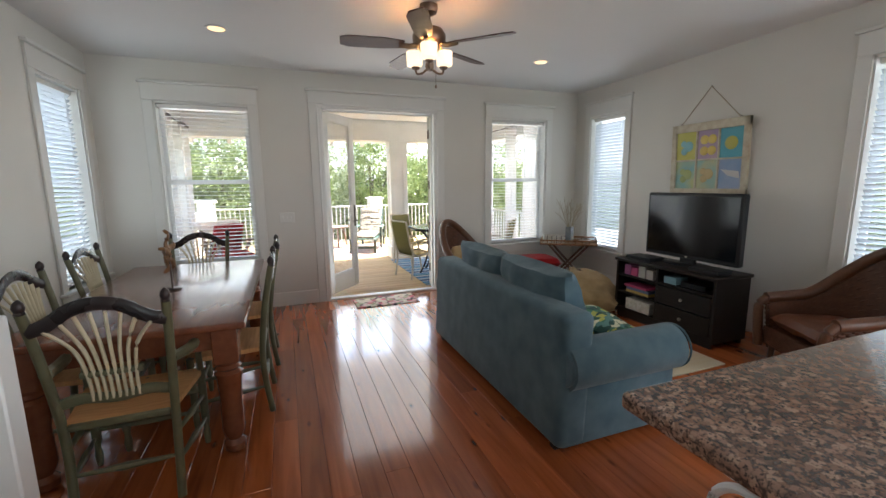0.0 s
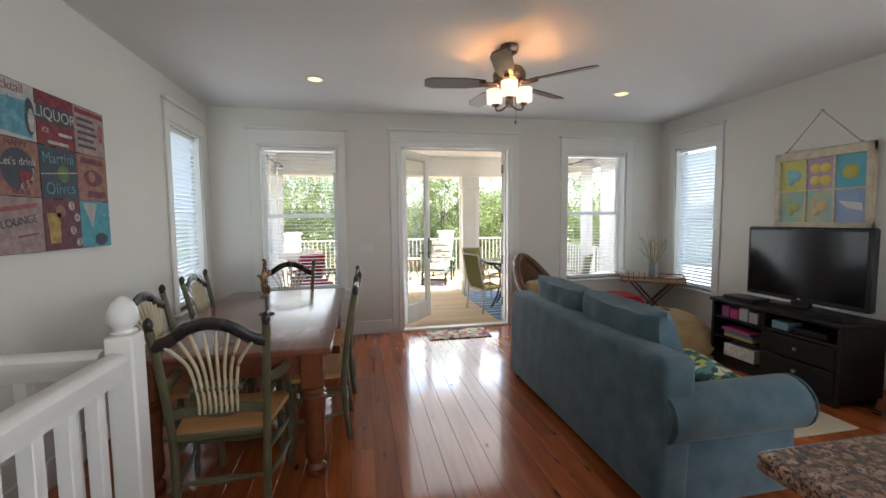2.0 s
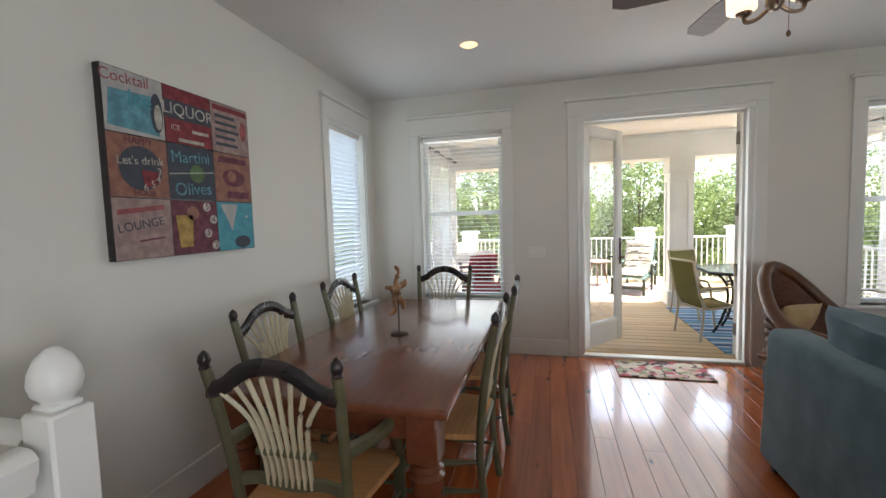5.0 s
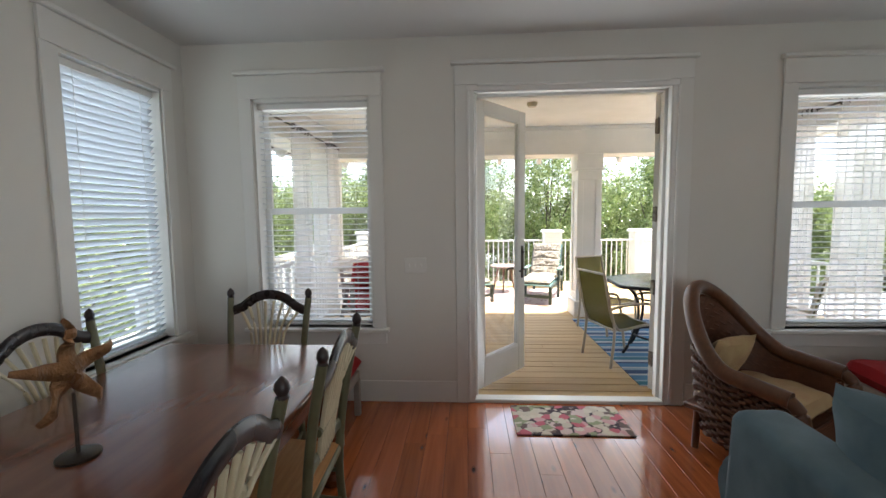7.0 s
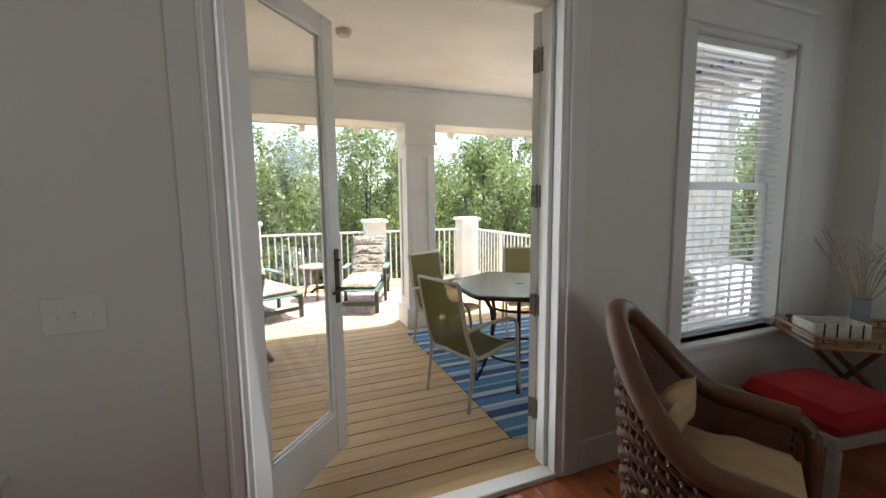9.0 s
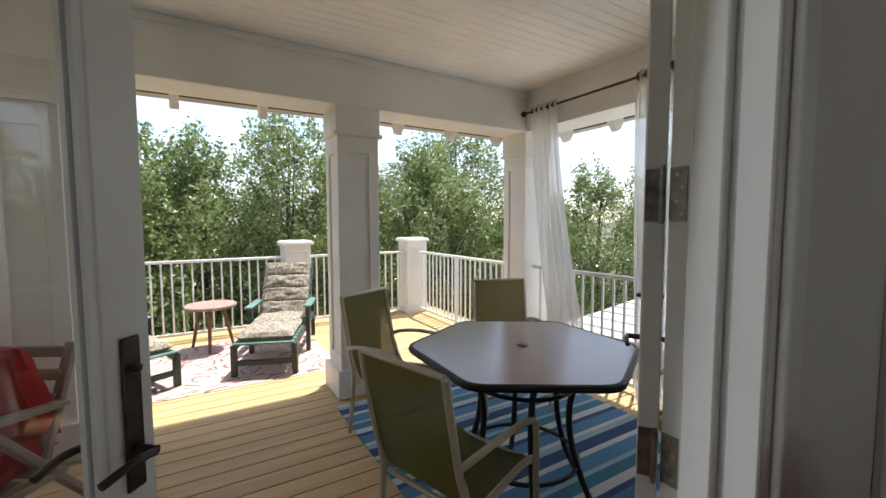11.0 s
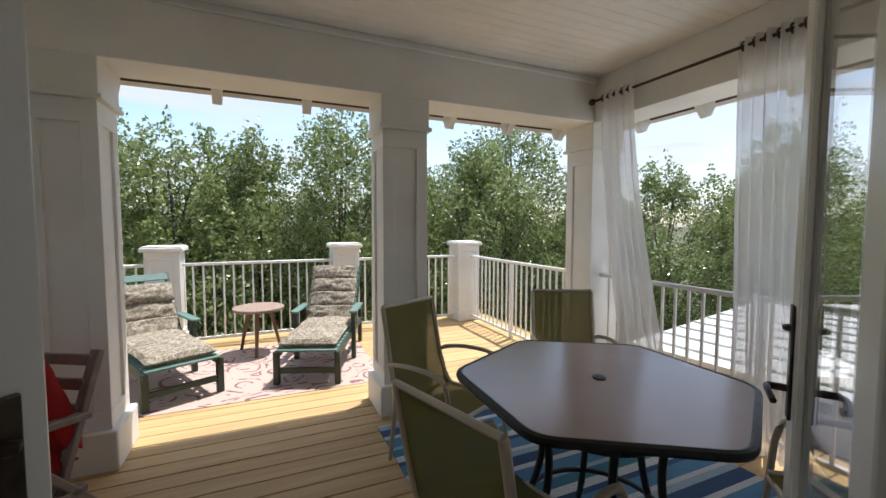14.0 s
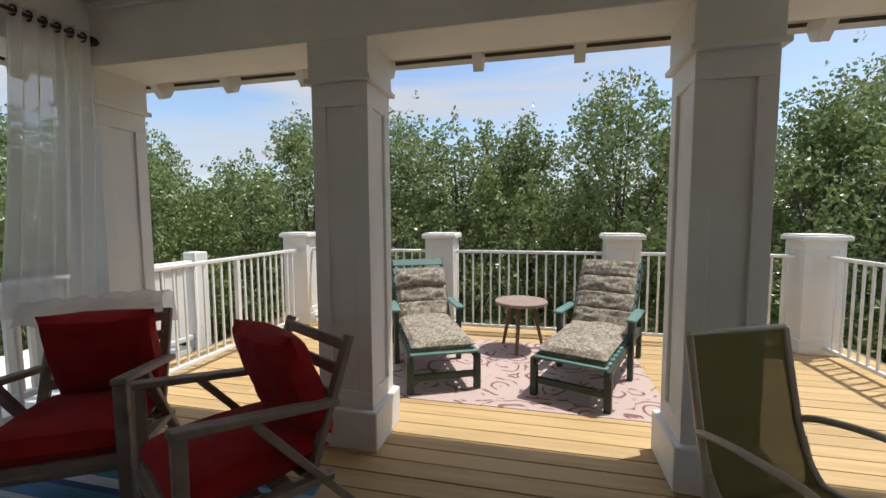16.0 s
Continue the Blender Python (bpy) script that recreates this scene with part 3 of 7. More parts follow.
# roof with sloping eaves all round the porch; rafter tails carry them
def eave(name, axis, sign, at, a0, a1):
    """One eave along an axis: it falls outwards from the beam at 'at'."""
    bm = bmesh.new()
    prof = [(0.0, 2.62), (0.22, 2.345), (0.24, 2.365), (0.24, 2.40), (0.0, 2.70)]
    rings = []
    for a in (a0, a1):
        rings.append([bm.verts.new((a, at + sign * d, z) if axis == "x" else (at + sign * d, a, z)) for d, z in prof])
    k = len(prof)
    for i in range(k):
        bm.faces.new((rings[0][i], rings[0][(i + 1) % k], rings[1][(i + 1) % k], rings[1][i]))
    bm.faces.new(rings[0])
    bm.faces.new(rings[1])
    return setting(name, bm, M_PORCH, "white painted sloping eave of the porch roof", "eave")


# dark brown that stands for the shade inside the eave's vent gap
M_GAP_SHADE = surface("eave_gap_shade", (0.075, 0.05, 0.035), 0.8, other=(0.045, 0.03, 0.022), scale=20, grain=200, bump=0.2)


def eave_gap_strip(axis, sign, at, a0, a1):
    """Narrow strip in an eave's sloping boards, coloured dark for a vent gap's shade."""
    bm = bmesh.new()
    rings = []
    for a in (a0, a1):
        ring = []
        for s, q in ((0.296, -0.004), (0.296, 0.003), (0.318, 0.003), (0.318, -0.004)):
            d, z = 0.625 * s - 0.781 * q, 2.62 - 0.781 * s - 0.625 * q
            ring.append(bm.verts.new((a, at + sign * d, z) if axis == "x" else (at + sign * d, a, z)))
        rings.append(ring)
    for i in range(4):
        bm.faces.new((rings[0][i], rings[0][(i + 1) % 4], rings[1][(i + 1) % 4], rings[1][i]))
    bm.faces.new(rings[0])
    bm.faces.new(rings[1])
    bmesh.ops.recalc_face_normals(bm, faces=bm.faces)
    return setting("eave_gap_strip", bm, M_GAP_SHADE, "narrow dark strip along the eave, coloured for the shade of a vent gap", "vent")


eave_gap_strip("x", 1, PY + 0.36, C_W - 0.3, C_E + 0.3)
eave_gap_strip("y", 1, C_E + 0.18, YN + T, PY + 0.3)
eave_gap_strip("y", -1, C_W - 0.18, YN + T, PY + 0.3)
eave("eave_front", "x", 1, PY + 0.36, C_W - 0.42, C_E + 0.42)
eave("eave_side", "y", 1, C_E + 0.18, YN + T, PY + 0.36)
eave("eave_side", "y", -1, C_W - 0.18, YN + T, PY + 0.36)
bm = bmesh.new()
prism(bm, [(0.0, 2.36), (0.10, 2.25), (0.15, 2.27), (0.20, 2.36), (0.0, 2.60)], -0.03, 0.03, Matrix(((0, 0, 1, 0), (1, 0, 0, 0), (0, 1, 0, 0), (0, 0, 0, 1))))
tail_mesh = mesh_of("rafter_tail", bm, M_PORCH)


def rafter_tail(m):
    ob = new("rafter_tail", tail_mesh)
    ob.matrix_world = m
    tagged(ob, "white painted rafter tail under the eave", "rafter tail", "rafter tails", "structure")


for k in range(10):
    rafter_tail(pose(-1.33 + k * 0.61, PY + 0.36, 0))
for k in range(5):
    rafter_tail(pose(C_E + 0.18, 5.98 + k * 0.6, 0, 0, 0, -90))
    rafter_tail(pose(C_W - 0.18, 5.98 + k * 0.6, 0, 0, 0, 90))
setting("gutter", boxes(((C_W - 0.44, PY + 0.598, 2.368), (C_E + 0.44, PY + 0.62, 2.41))), M_DARK, "dark metal drip edge along the eave", "gutter")
# east edge runs on unseen to 5.5, added to keep sun off the blinds
setting("roof", boxes(((-2.05, YS - 0.4, CEIL + 0.084), (5.5, YN + T, CEIL + 0.15)), ((-2.05, YN + T, PC + 0.06), (4.95, PY + 0.42, CEIL + 0.15))), M_PORCH, "flat white underside of the roof", "roof")


def column(x):
    """A square boxed porch column with plinth, recessed panels and a neck band."""
    h = CW / 2
    ob = thing("porch_column", pose(x, PY + h, DK), "white square porch column with recessed panels and plinth", "column", "porch columns")
    bm = bmesh.new()
    top = BZ - DK
    i = h - 0.018
    block(bm, (-i, -i, 0.2), (i, i, top))
    part("core", bm, M_PORCH, ob)
    st = 0.085
    for sx in (-1, 1):
        for sy in (-1, 1):
            part("corner_board", boxes(((sx * h if sx < 0 else h - st, sy * h if sy < 0 else h - st, 0.345), (h if sx > 0 else st - h, h if sy > 0 else st - h, top - 0.365)), r=0.003), M_PORCH, ob)
    part("plinth", boxes(((-h - 0.035, -h - 0.035, 0), (h + 0.035, h + 0.035, 0.24)), r=0.008), M_PORCH, ob)
    part("panel_rail", boxes(((-h, -h, 0.24), (h, h, 0.345)), r=0.003), M_PORCH, ob)
    part("panel_rail", boxes(((-h, -h, top - 0.365), (h, h, top - 0.235)), r=0.003), M_PORCH, ob)
    part("capital", boxes(((-h - 0.012, -h - 0.012, top - 0.22), (h + 0.012, h + 0.012, top)), ((-h - 0.03, -h - 0.03, top - 0.235), (h + 0.03, h + 0.03, top - 0.205)), r=0.004), M_PORCH, ob)
    return ob


for x in (C_W, 0.382, 2.365, C_E):
    column(x)

# ---- the main room: things ----
def fabric(name, base, other, scale=9, amount=0.6, bump=0.25, sheen=0.5, grain=420):
    return surface(name, base, 0.9, other=other, scale=scale, amount=amount, grain=grain, bump=bump, sheen=sheen, spec=0.2)


M_TABLE = surface("cherry_wood", (0.20, 0.062, 0.027), 0.22, other=(0.12, 0.033, 0.015), scale=3, stretch=(7, 0.7, 7), grain=60, bump=0.04, coat=0.3)
M_GREEN = surface("sage_paint", (0.13, 0.125, 0.065), 0.45, other=(0.09, 0.08, 0.04), scale=12, grain=90, bump=0.06)
M_CREAM = surface("cream_paint", (0.62, 0.55, 0.38), 0.45, other=(0.50, 0.42, 0.27), scale=15, grain=90, bump=0.05)
M_CREST = surface("black_paint", (0.016, 0.013, 0.014), 0.28, other=(0.035, 0.02, 0.018), scale=8, grain=90, bump=0.04)
M_RUSH = surface("rush_weave", (0.70, 0.36, 0.14), 0.75, other=(0.54, 0.25, 0.085), scale=5, stretch=(1, 14, 1), grain=55, bump=0.5)
M_SOFA = fabric("teal_velvet", (0.115, 0.180, 0.208), (0.066, 0.118, 0.145), 7.0, 0.9, 0.12, 0.2)
M_WICKER = surface("brown_wicker", (0.120, 0.042, 0.016), 0.5, other=(0.060, 0.020, 0.008), scale=30, grain=160, bump=0.2)
M_RATTAN = surface("rattan_pole", (0.125, 0.048, 0.020), 0.35, other=(0.08, 0.032, 0.014), scale=14, stretch=(4, 4, 1), grain=120, bump=0.1)
M_YELLOW = fabric("straw_cushion", (0.50, 0.37, 0.19), (0.42, 0.25, 0.13), 7, 0.6, 0.25, 0.1)
M_RED = fabric("red_canvas", (0.36, 0.014, 0.016), (0.25, 0.008, 0.010), 6, 0.6, 0.25, 0.05)
M_JUTE = fabric("jute_sack", (0.46, 0.33, 0.17), (0.34, 0.23, 0.11), 10, 0.6, 0.5, 0.1, 260)
M_ESPRESSO = surface("espresso_wood", (0.010, 0.007, 0.006), 0.45, other=(0.018, 0.012, 0.009), scale=6, stretch=(1, 1, 6), grain=120, bump=0.05, spec=0.25)
M_LEATHER = surface("brown_leather", (0.16, 0.055, 0.024), 0.4, other=(0.11, 0.035, 0.015), scale=9, grain=200, bump=0.15)
M_BAMBOO = surface("bamboo", (0.30, 0.15, 0.055), 0.4, other=(0.19, 0.085, 0.03), scale=12, grain=120, bump=0.08)


def mottle(name, palette, scale, rough=0.9, spots=None, stretch=(1, 1, 1), bump=0.2, detail=3.0, coat=0.0, rim=None, warp_by=0.9):
    """A printed or speckled surface: cells in the colours of a palette."""
    mt = bpy.data.materials.new(name)
    mt.use_nodes = True
    n, l = mt.node_tree.nodes, mt.node_tree.links
    b = n["Principled BSDF"]
    b.inputs["Roughness"].default_value = rough
    b.inputs["Coat Weight"].default_value, b.inputs["Coat Roughness"].default_value = coat, 0.06
    co, mp = n.new("ShaderNodeTexCoord"), n.new("ShaderNodeMapping")
    mp.inputs["Scale"].default_value = stretch
    l.new(co.outputs["Object"], mp.inputs["Vector"])
    warp, add = n.new("ShaderNodeTexNoise"), n.new("ShaderNodeMix")
    warp.inputs["Scale"].default_value, warp.inputs["Detail"].default_value = scale * 0.8, detail
    add.data_type, add.blend_type = "RGBA", "ADD"
    add.inputs[0].default_value = min(1.0, warp_by / scale)
    l.new(mp.outputs["Vector"], warp.inputs["Vector"])
    l.new(mp.outputs["Vector"], add.inputs[6])
    l.new(warp.outputs["Color"], add.inputs[7])
    v = n.new("ShaderNodeTexVoronoi")
    v.inputs["Scale"].default_value = scale
    l.new(add.outputs[2], v.inputs["Vector"])
    sep = n.new("ShaderNodeSeparateColor")
    l.new(v.outputs["Color"], sep.inputs["Color"])
    ramp = n.new("ShaderNodeValToRGB")
    ramp.color_ramp.interpolation = "CONSTANT"
    while len(ramp.color_ramp.elements) < len(palette):
        ramp.color_ramp.elements.new(0.5)
    for i, c in enumerate(palette):
        ramp.color_ramp.elements[i].position, ramp.color_ramp.elements[i].color = i / len(palette), (*c, 1)
    l.new(sep.outputs["Red"], ramp.inputs["Fac"])
    col = ramp.outputs["Color"]
    if spots:
        sm, sr, mx = n.new("ShaderNodeTexNoise"), n.new("ShaderNodeValToRGB"), n.new("ShaderNodeMix")
        sm.inputs["Scale"].default_value, sm.inputs["Detail"].default_value = scale * 2.2, 6.0
        sr.color_ramp.elements[0].position, sr.color_ramp.elements[1].position = 0.50, 0.60
        mx.data_type = "RGBA"
        mx.inputs[7].default_value = (*spots, 1)
        l.new(mp.outputs["Vector"], sm.inputs["Vector"])
        l.new(sm.outputs["Fac"], sr.inputs["Fac"])
        l.new(sr.outputs["Color"], mx.inputs[0])
        l.new(col, mx.inputs[6])
        col = mx.outputs[2]
    if rim:
        er, mr = n.new("ShaderNodeValToRGB"), n.new("ShaderNodeMix")
        er.color_ramp.elements[0].position, er.color_ramp.elements[1].position = rim[1], rim[2]
        mr.data_type = "RGBA"
        mr.inputs[7].default_value = (*rim[0], 1)
        l.new(v.outputs["Distance"], er.inputs["Fac"])
        l.new(er.outputs["Color"], mr.inputs[0])
        l.new(col, mr.inputs[6])
        col = mr.outputs[2]
    l.new(col, b.inputs["Base Color"])
    bp, fine = n.new("ShaderNodeBump"), n.new("ShaderNodeTexNoise")
    fine.inputs["Scale"].default_value = 300
    bp.inputs["Strength"].default_value, bp.inputs["Distance"].default_value = bump, 0.004
    l.new(co.outputs["Object"], fine.inputs["Vector"])
    l.new(fine.outputs["Fac"], bp.inputs["Height"])
    l.new(bp.outputs["Normal"], b.inputs["Normal"])
    return mt


# dining table
TABLE_LEG = [(0.030, 0), (0.042, 0.01), (0.045, 0.05), (0.030, 0.075), (0.040, 0.10), (0.047, 0.14), (0.043, 0.30), (0.050, 0.44), (0.056, 0.47), (0.040, 0.485), (0.052, 0.50), (0.040, 0.515), (0.046, 0.53)]
tx0, tx1, ty0, ty1 = -1.12, -0.05, 2.63, 4.66
table = thing("dining_table", pose((tx0 + tx1) / 2, (ty0 + ty1) / 2, 0), "large cherry-stained wooden dining table with turned legs", "table")
hx, hy = (tx1 - tx0) / 2, (ty1 - ty0) / 2
bm = bmesh.new()
block(bm, (-hx, -hy, 0.725), (hx, hy, 0.765), 0.012, seg=3)
part("tabletop", bm, M_TABLE, table)
part("apron", boxes(((-hx + 0.09, -hy + 0.06, 0.61), (hx - 0.09, -hy + 0.085, 0.725)), ((-hx + 0.09, hy - 0.085, 0.61), (hx - 0.09, hy - 0.06, 0.725)),
                    ((-hx + 0.06, -hy + 0.09, 0.61), (-hx + 0.085, hy - 0.09, 0.725)), ((hx - 0.085, -hy + 0.09, 0.61), (hx - 0.06, hy - 0.09, 0.725))), M_TABLE, table)
for sx in (-1, 1):
    for sy in (-1, 1):
        bm = bmesh.new()
        px, py = sx * (hx - 0.11), sy * (hy - 0.085)
        lathe(bm, [(r * 1.3, z) for r, z in TABLE_LEG], (px, py, 0), 22)
        block(bm, (px - 0.062, py - 0.062, 0.53), (px + 0.062, py + 0.062, 0.725), 0.006)
        part("leg", bm, M_TABLE, table)


def dining_chair(m, arms):
    """Sheaf-back chair, front along +y; the seat's middle over the origin."""
    kind = "armchair" if arms else "chair"
    ob = thing("dining_" + kind, m, f"sage-green wheat-sheaf {kind} with black crest and rush seat", "chair", "chairs round the dining table")
    w0, w1, wf = 0.205, 0.245, 0.255
    yb = -0.20
    for s in (-1, 1):
        bm = bmesh.new()
        tube(bm, smooth_line([(s * w0, yb - 0.03, 0), (s * (w0 + 0.002), yb, 0.25), (s * (w0 + 0.008), yb, 0.46), (s * (w0 + 0.024), yb - 0.035, 0.74), (s * w1, yb - 0.085, 0.985)]), 0.019, 10)
        part("stile", bm, M_GREEN, ob)
        bm = bmesh.new()
        lathe(bm, [(0.012, 0), (0.020, 0.012), (0.016, 0.02), (0.022, 0.035), (0.018, 0.055), (0.006, 0.068), (0.0, 0.072)], (s * w1, yb - 0.087, 0.975), 12)
        part("finial", bm, M_CREST, ob)
        bm = bmesh.new()
        lathe(bm, [(0.014, 0), (0.019, 0.06), (0.014, 0.10), (0.021, 0.14), (0.021, 0.36), (0.016, 0.38), (0.022, 0.40), (0.022, 0.455)], (s * wf, 0.20, 0), 12)
        if arms:
            rod(bm, (s * wf, 0.20, 0.45), (s * wf, 0.17, 0.66), 0.017, 0.014)
        part("leg", bm, M_GREEN, ob)
        for z in (0.16, 0.30):
            bm = bmesh.new()
            lathe(bm, [(0.008, 0), (0.013, 0.12), (0.018, 0.20), (0.013, 0.28), (0.008, 0.40)], (s * (w0 + 0.005), yb, z + 0.02), 8,
                  Vector((s * (wf - w0), 0.40, -0.02)).to_track_quat("Z", "Y").to_matrix().to_4x4())
            part("side_stretcher", bm, M_GREEN, ob)
        if arms:
            bm = bmesh.new()
            tube(bm, smooth_line([(s * (w0 + 0.02), yb - 0.025, 0.70), (s * (wf + 0.01), 0.0, 0.665), (s * (wf + 0.02), 0.17, 0.675), (s * (wf + 0.01), 0.24, 0.66)]), 0.026, 8, side=(0, 0, 1), flat=1.0)
            part("armrest", bm, M_GREEN, ob)
    for y, w, z in ((0.20, wf, 0.20), (0.20, wf, 0.32), (yb, w0, 0.20)):
        bm = bmesh.new()
        lathe(bm, [(0.008, -w), (0.012, -w * 0.5), (0.018, 0), (0.012, w * 0.5), (0.008, w)], (0, y, z), 8, Matrix.Rotation(radians(90), 4, "Y"))
        part("stretcher", bm, M_GREEN, ob)
    # crest: an arch with drooping shoulders
    bm = bmesh.new()
    tube(bm, smooth_line([(-w1 + 0.005, yb - 0.075, 0.905), (-0.17, yb - 0.085, 0.93), (-0.09, yb - 0.092, 0.985), (0, yb - 0.095, 1.005), (0.09, yb - 0.092, 0.985), (0.17, yb - 0.085, 0.93), (w1 - 0.005, yb - 0.075, 0.905)], 8), 0.030, 10, flat=0.45, side=(0, 0, 1))
    part("crest_rail", bm, M_CREST, ob)
    for k in range(8):
        u = (k - 3.5) / 3.5
        bm = bmesh.new()
        ztop = 0.965 - 0.06 * u * u
        tube(bm, smooth_line([(u * 0.085, yb - 0.005, 0.545), (u * 0.088, yb - 0.02, 0.66), (u * 0.112, yb - 0.05, 0.80), (u * 0.185, yb - 0.088, ztop)], 5), 0.0075, 8, flat=1.35)
        part("spindle", bm, M_CREAM, ob)
    bm = bmesh.new()
    tube(bm, [(-0.115, yb - 0.018, 0.672), (0.115, yb - 0.018, 0.672)], 0.016, 8, flat=0.8, side=(0, 0, 1))
    part("sheaf_tie", bm, M_GREEN, ob)
    bm = bmesh.new()
    tube(bm, smooth_line([(-w0, yb, 0.545), (-0.12, yb + 0.0, 0.56), (0, yb, 0.545), (0.12, yb, 0.56), (w0, yb, 0.545)]), 0.026, 8, flat=0.5, side=(0, 0, 1))
    part("back_rail", bm, M_GREEN, ob)
    part("seat_rail", boxes(((-wf + 0.01, 0.185, 0.415), (wf - 0.01, 0.215, 0.45)), r=0.008), M_GREEN, ob)
    part("seat_rail", boxes(((-w0 + 0.01, yb - 0.012, 0.415), (w0 - 0.01, yb + 0.012, 0.45)), r=0.008), M_GREEN, ob)
    bm = bmesh.new()
    rings = []
    n = 12
    for j in range(n + 1):
        v = j / n
        half = (w0 + 0.0) + (wf + 0.012 - w0) * v
        for_top = []
        for i in range(n + 1):
            u = 2 * i / n - 1
            z = 0.462 - 0.012 * (1 - min(abs(u), abs(2 * v - 1))) + 0.004 * math.sin(i * 3.1)
            if i in (0, n) or j in (0, n):
                z = 0.452
            for_top.append(bm.verts.new((u * half, yb + v * 0.425, z)))
        rings.append(for_top)
    for a, b in zip(rings, rings[1:]):
        for i in range(n):
            bm.faces.new((a[i], a[i + 1], b[i + 1], b[i]))
    edge = bmesh.ops.extrude_edge_only(bm, edges=[e for e in bm.edges if e.is_boundary])
    for v in [g for g in edge["geom"] if isinstance(g, bmesh.types.BMVert)]:
        v.co.z = 0.425
    part("seat", bm, M_RUSH, ob, "woven rush seat")
    return ob


dining_chair(pose(-0.572, 2.635, 0, 0, 0, 1), True)
c0 = dining_chair(pose(-0.925, 3.17, 0, 0, 0, -90), False)
for m in (pose(-0.965, 4.075, 0, 0, 0, -90), pose(-0.205, 3.27, 0, 0, 0, 90), pose(-0.19, 4.0, 0, 0, 0, 92), pose(-0.625, 4.59, 0, 0, 0, 180)):
    copy_thing(c0, m)

# ornament on the table: a bronze starfish on a stand
orn = thing("starfish_ornament", pose(-0.585, 3.575, 0.765, 0, 0, 88), "bronze starfish ornament on a thin stand, on the dining table", "ornament")
bm = bmesh.new()
lathe(bm, [(0.055, 0), (0.056, 0.008), (0.045, 0.014), (0.0, 0.015)], (0, 0, 0), 20)
part("base", bm, M_BRONZE, orn)
bm = bmesh.new()
rod(bm, (0, 0, 0.012), (0, 0, 0.20), 0.006, 0.005)
part("stem", bm, M_BRONZE, orn)
M_GOLD = surface("aged_gold", (0.26, 0.13, 0.055), 0.35, 0.7, other=(0.12, 0.055, 0.025), scale=30, grain=120, bump=0.6)
for k in range(5):
    a = radians(90 + 72 * k)
    d = Vector((math.cos(a), 0, math.sin(a)))
    bm = bmesh.new()
    pts = smooth_line([Vector((0, 0, 0.265)), Vector((0, 0.012, 0.265)) + d * 0.06, Vector((0, -0.01, 0.265)) + d * 0.12, Vector((0, 0.015, 0.265)) + d * 0.155], 6)
    tube(bm, pts, 0.03, 10, flat=0.42, rs=[0.034 - 0.026 * (i / (len(pts) - 1)) for i in range(len(pts))])
    part("arm", bm, M_GOLD, orn)

# sofa, its back to the middle of the room
sofa = thing("sofa", pose(1.47, 2.93, 0), "teal-blue velvet sofa with rolled arms and loose back cushions", "sofa")
L = 0.98
bm = bmesh.new()
block(bm, (0.0, -L, 0.04), (0.20, L, 0.80), 0.05, seg=4)
for v in bm.verts:
    v.co.x -= 0.05 * max(0, 0.5 - v.co.z) * 0 - 0.06 * max(0.0, v.co.z - 0.3)
part("backrest", bm, M_SOFA, sofa)
bm = bmesh.new()
block(bm, (0.16, -L + 0.12, 0.045), (0.84, L - 0.12, 0.30), 0.02, seg=2)
part("base", bm, M_SOFA, sofa)
for s in (-1, 1):
    bm = bmesh.new()
    block(bm, (0.02, s * (L - 0.24), 0.042), (0.83, s * (L - 0.006), 0.50), 0.03, seg=2)
    t_bm = bmesh.new()
    rod(t_bm, (0.04, s * (L - 0.07), 0.50), (0.86, s * (L - 0.07), 0.50), 0.135, n=28)
    bmesh.ops.bevel(t_bm, geom=[e for e in t_bm.edges if len(e.link_faces) == 2 and max(len(f.verts) for f in e.link_faces) > 4], offset=0.02, segments=2, affect="EDGES")
    pour(t_bm, bm)
    part("arm", bm, M_SOFA, sofa)
    bm = bmesh.new()
    pts = [(0.862, s * (L - 0.07) + 0.130 * math.cos(a), 0.50 + 0.130 * math.sin(a)) for a in [2 * math.pi * k / 26 for k in range(27)]]
    tube(bm, pts, 0.006, 6)
    part("piping", bm, M_SOFA, sofa)
    bm = bmesh.new()
    pillow(bm, (0.62, 0.74, 0.22), pose(0.50, s * 0.37, 0.385), wrinkle=0.02, seed=s, power=0.34, n=24)
    part("seat_cushion", bm, M_SOFA, sofa)
    bm = bmesh.new()
    pillow(bm, (0.58, 0.80, 0.27), pose(0.29, s * 0.375, 0.69, 0, 74, 0), wrinkle=0.035, seed=5 + s, power=0.36, n=30)
    part("back_cushion", bm, M_SOFA, sofa)
for sx in (0.06, 0.78):
    for s in (-1, 1):
        part("foot", boxes(((sx - 0.025, s * (L - 0.10) - 0.025, 0), (sx + 0.025, s * (L - 0.10) + 0.025, 0.05)), r=0.006), M_ESPRESSO, sofa)
M_LEAF_PRINT = mottle("leaf_print", [(0.03, 0.10, 0.075), (0.06, 0.17, 0.10), (0.42, 0.42, 0.10), (0.10, 0.22, 0.20), (0.60, 0.58, 0.40), (0.02, 0.07, 0.06)], 16, stretch=(1, 2.2, 1))
bm = bmesh.new()
pillow(bm, (0.42, 0.42, 0.13), None, wrinkle=0.02, pinch=0.06)
tagged(part("throw_pillow", bm, M_LEAF_PRINT, None, "", True, pose(2.06, 2.30, 0.575, 18, 8, 25)), "green and yellow leaf-print throw pillow on the sofa", "pillow")

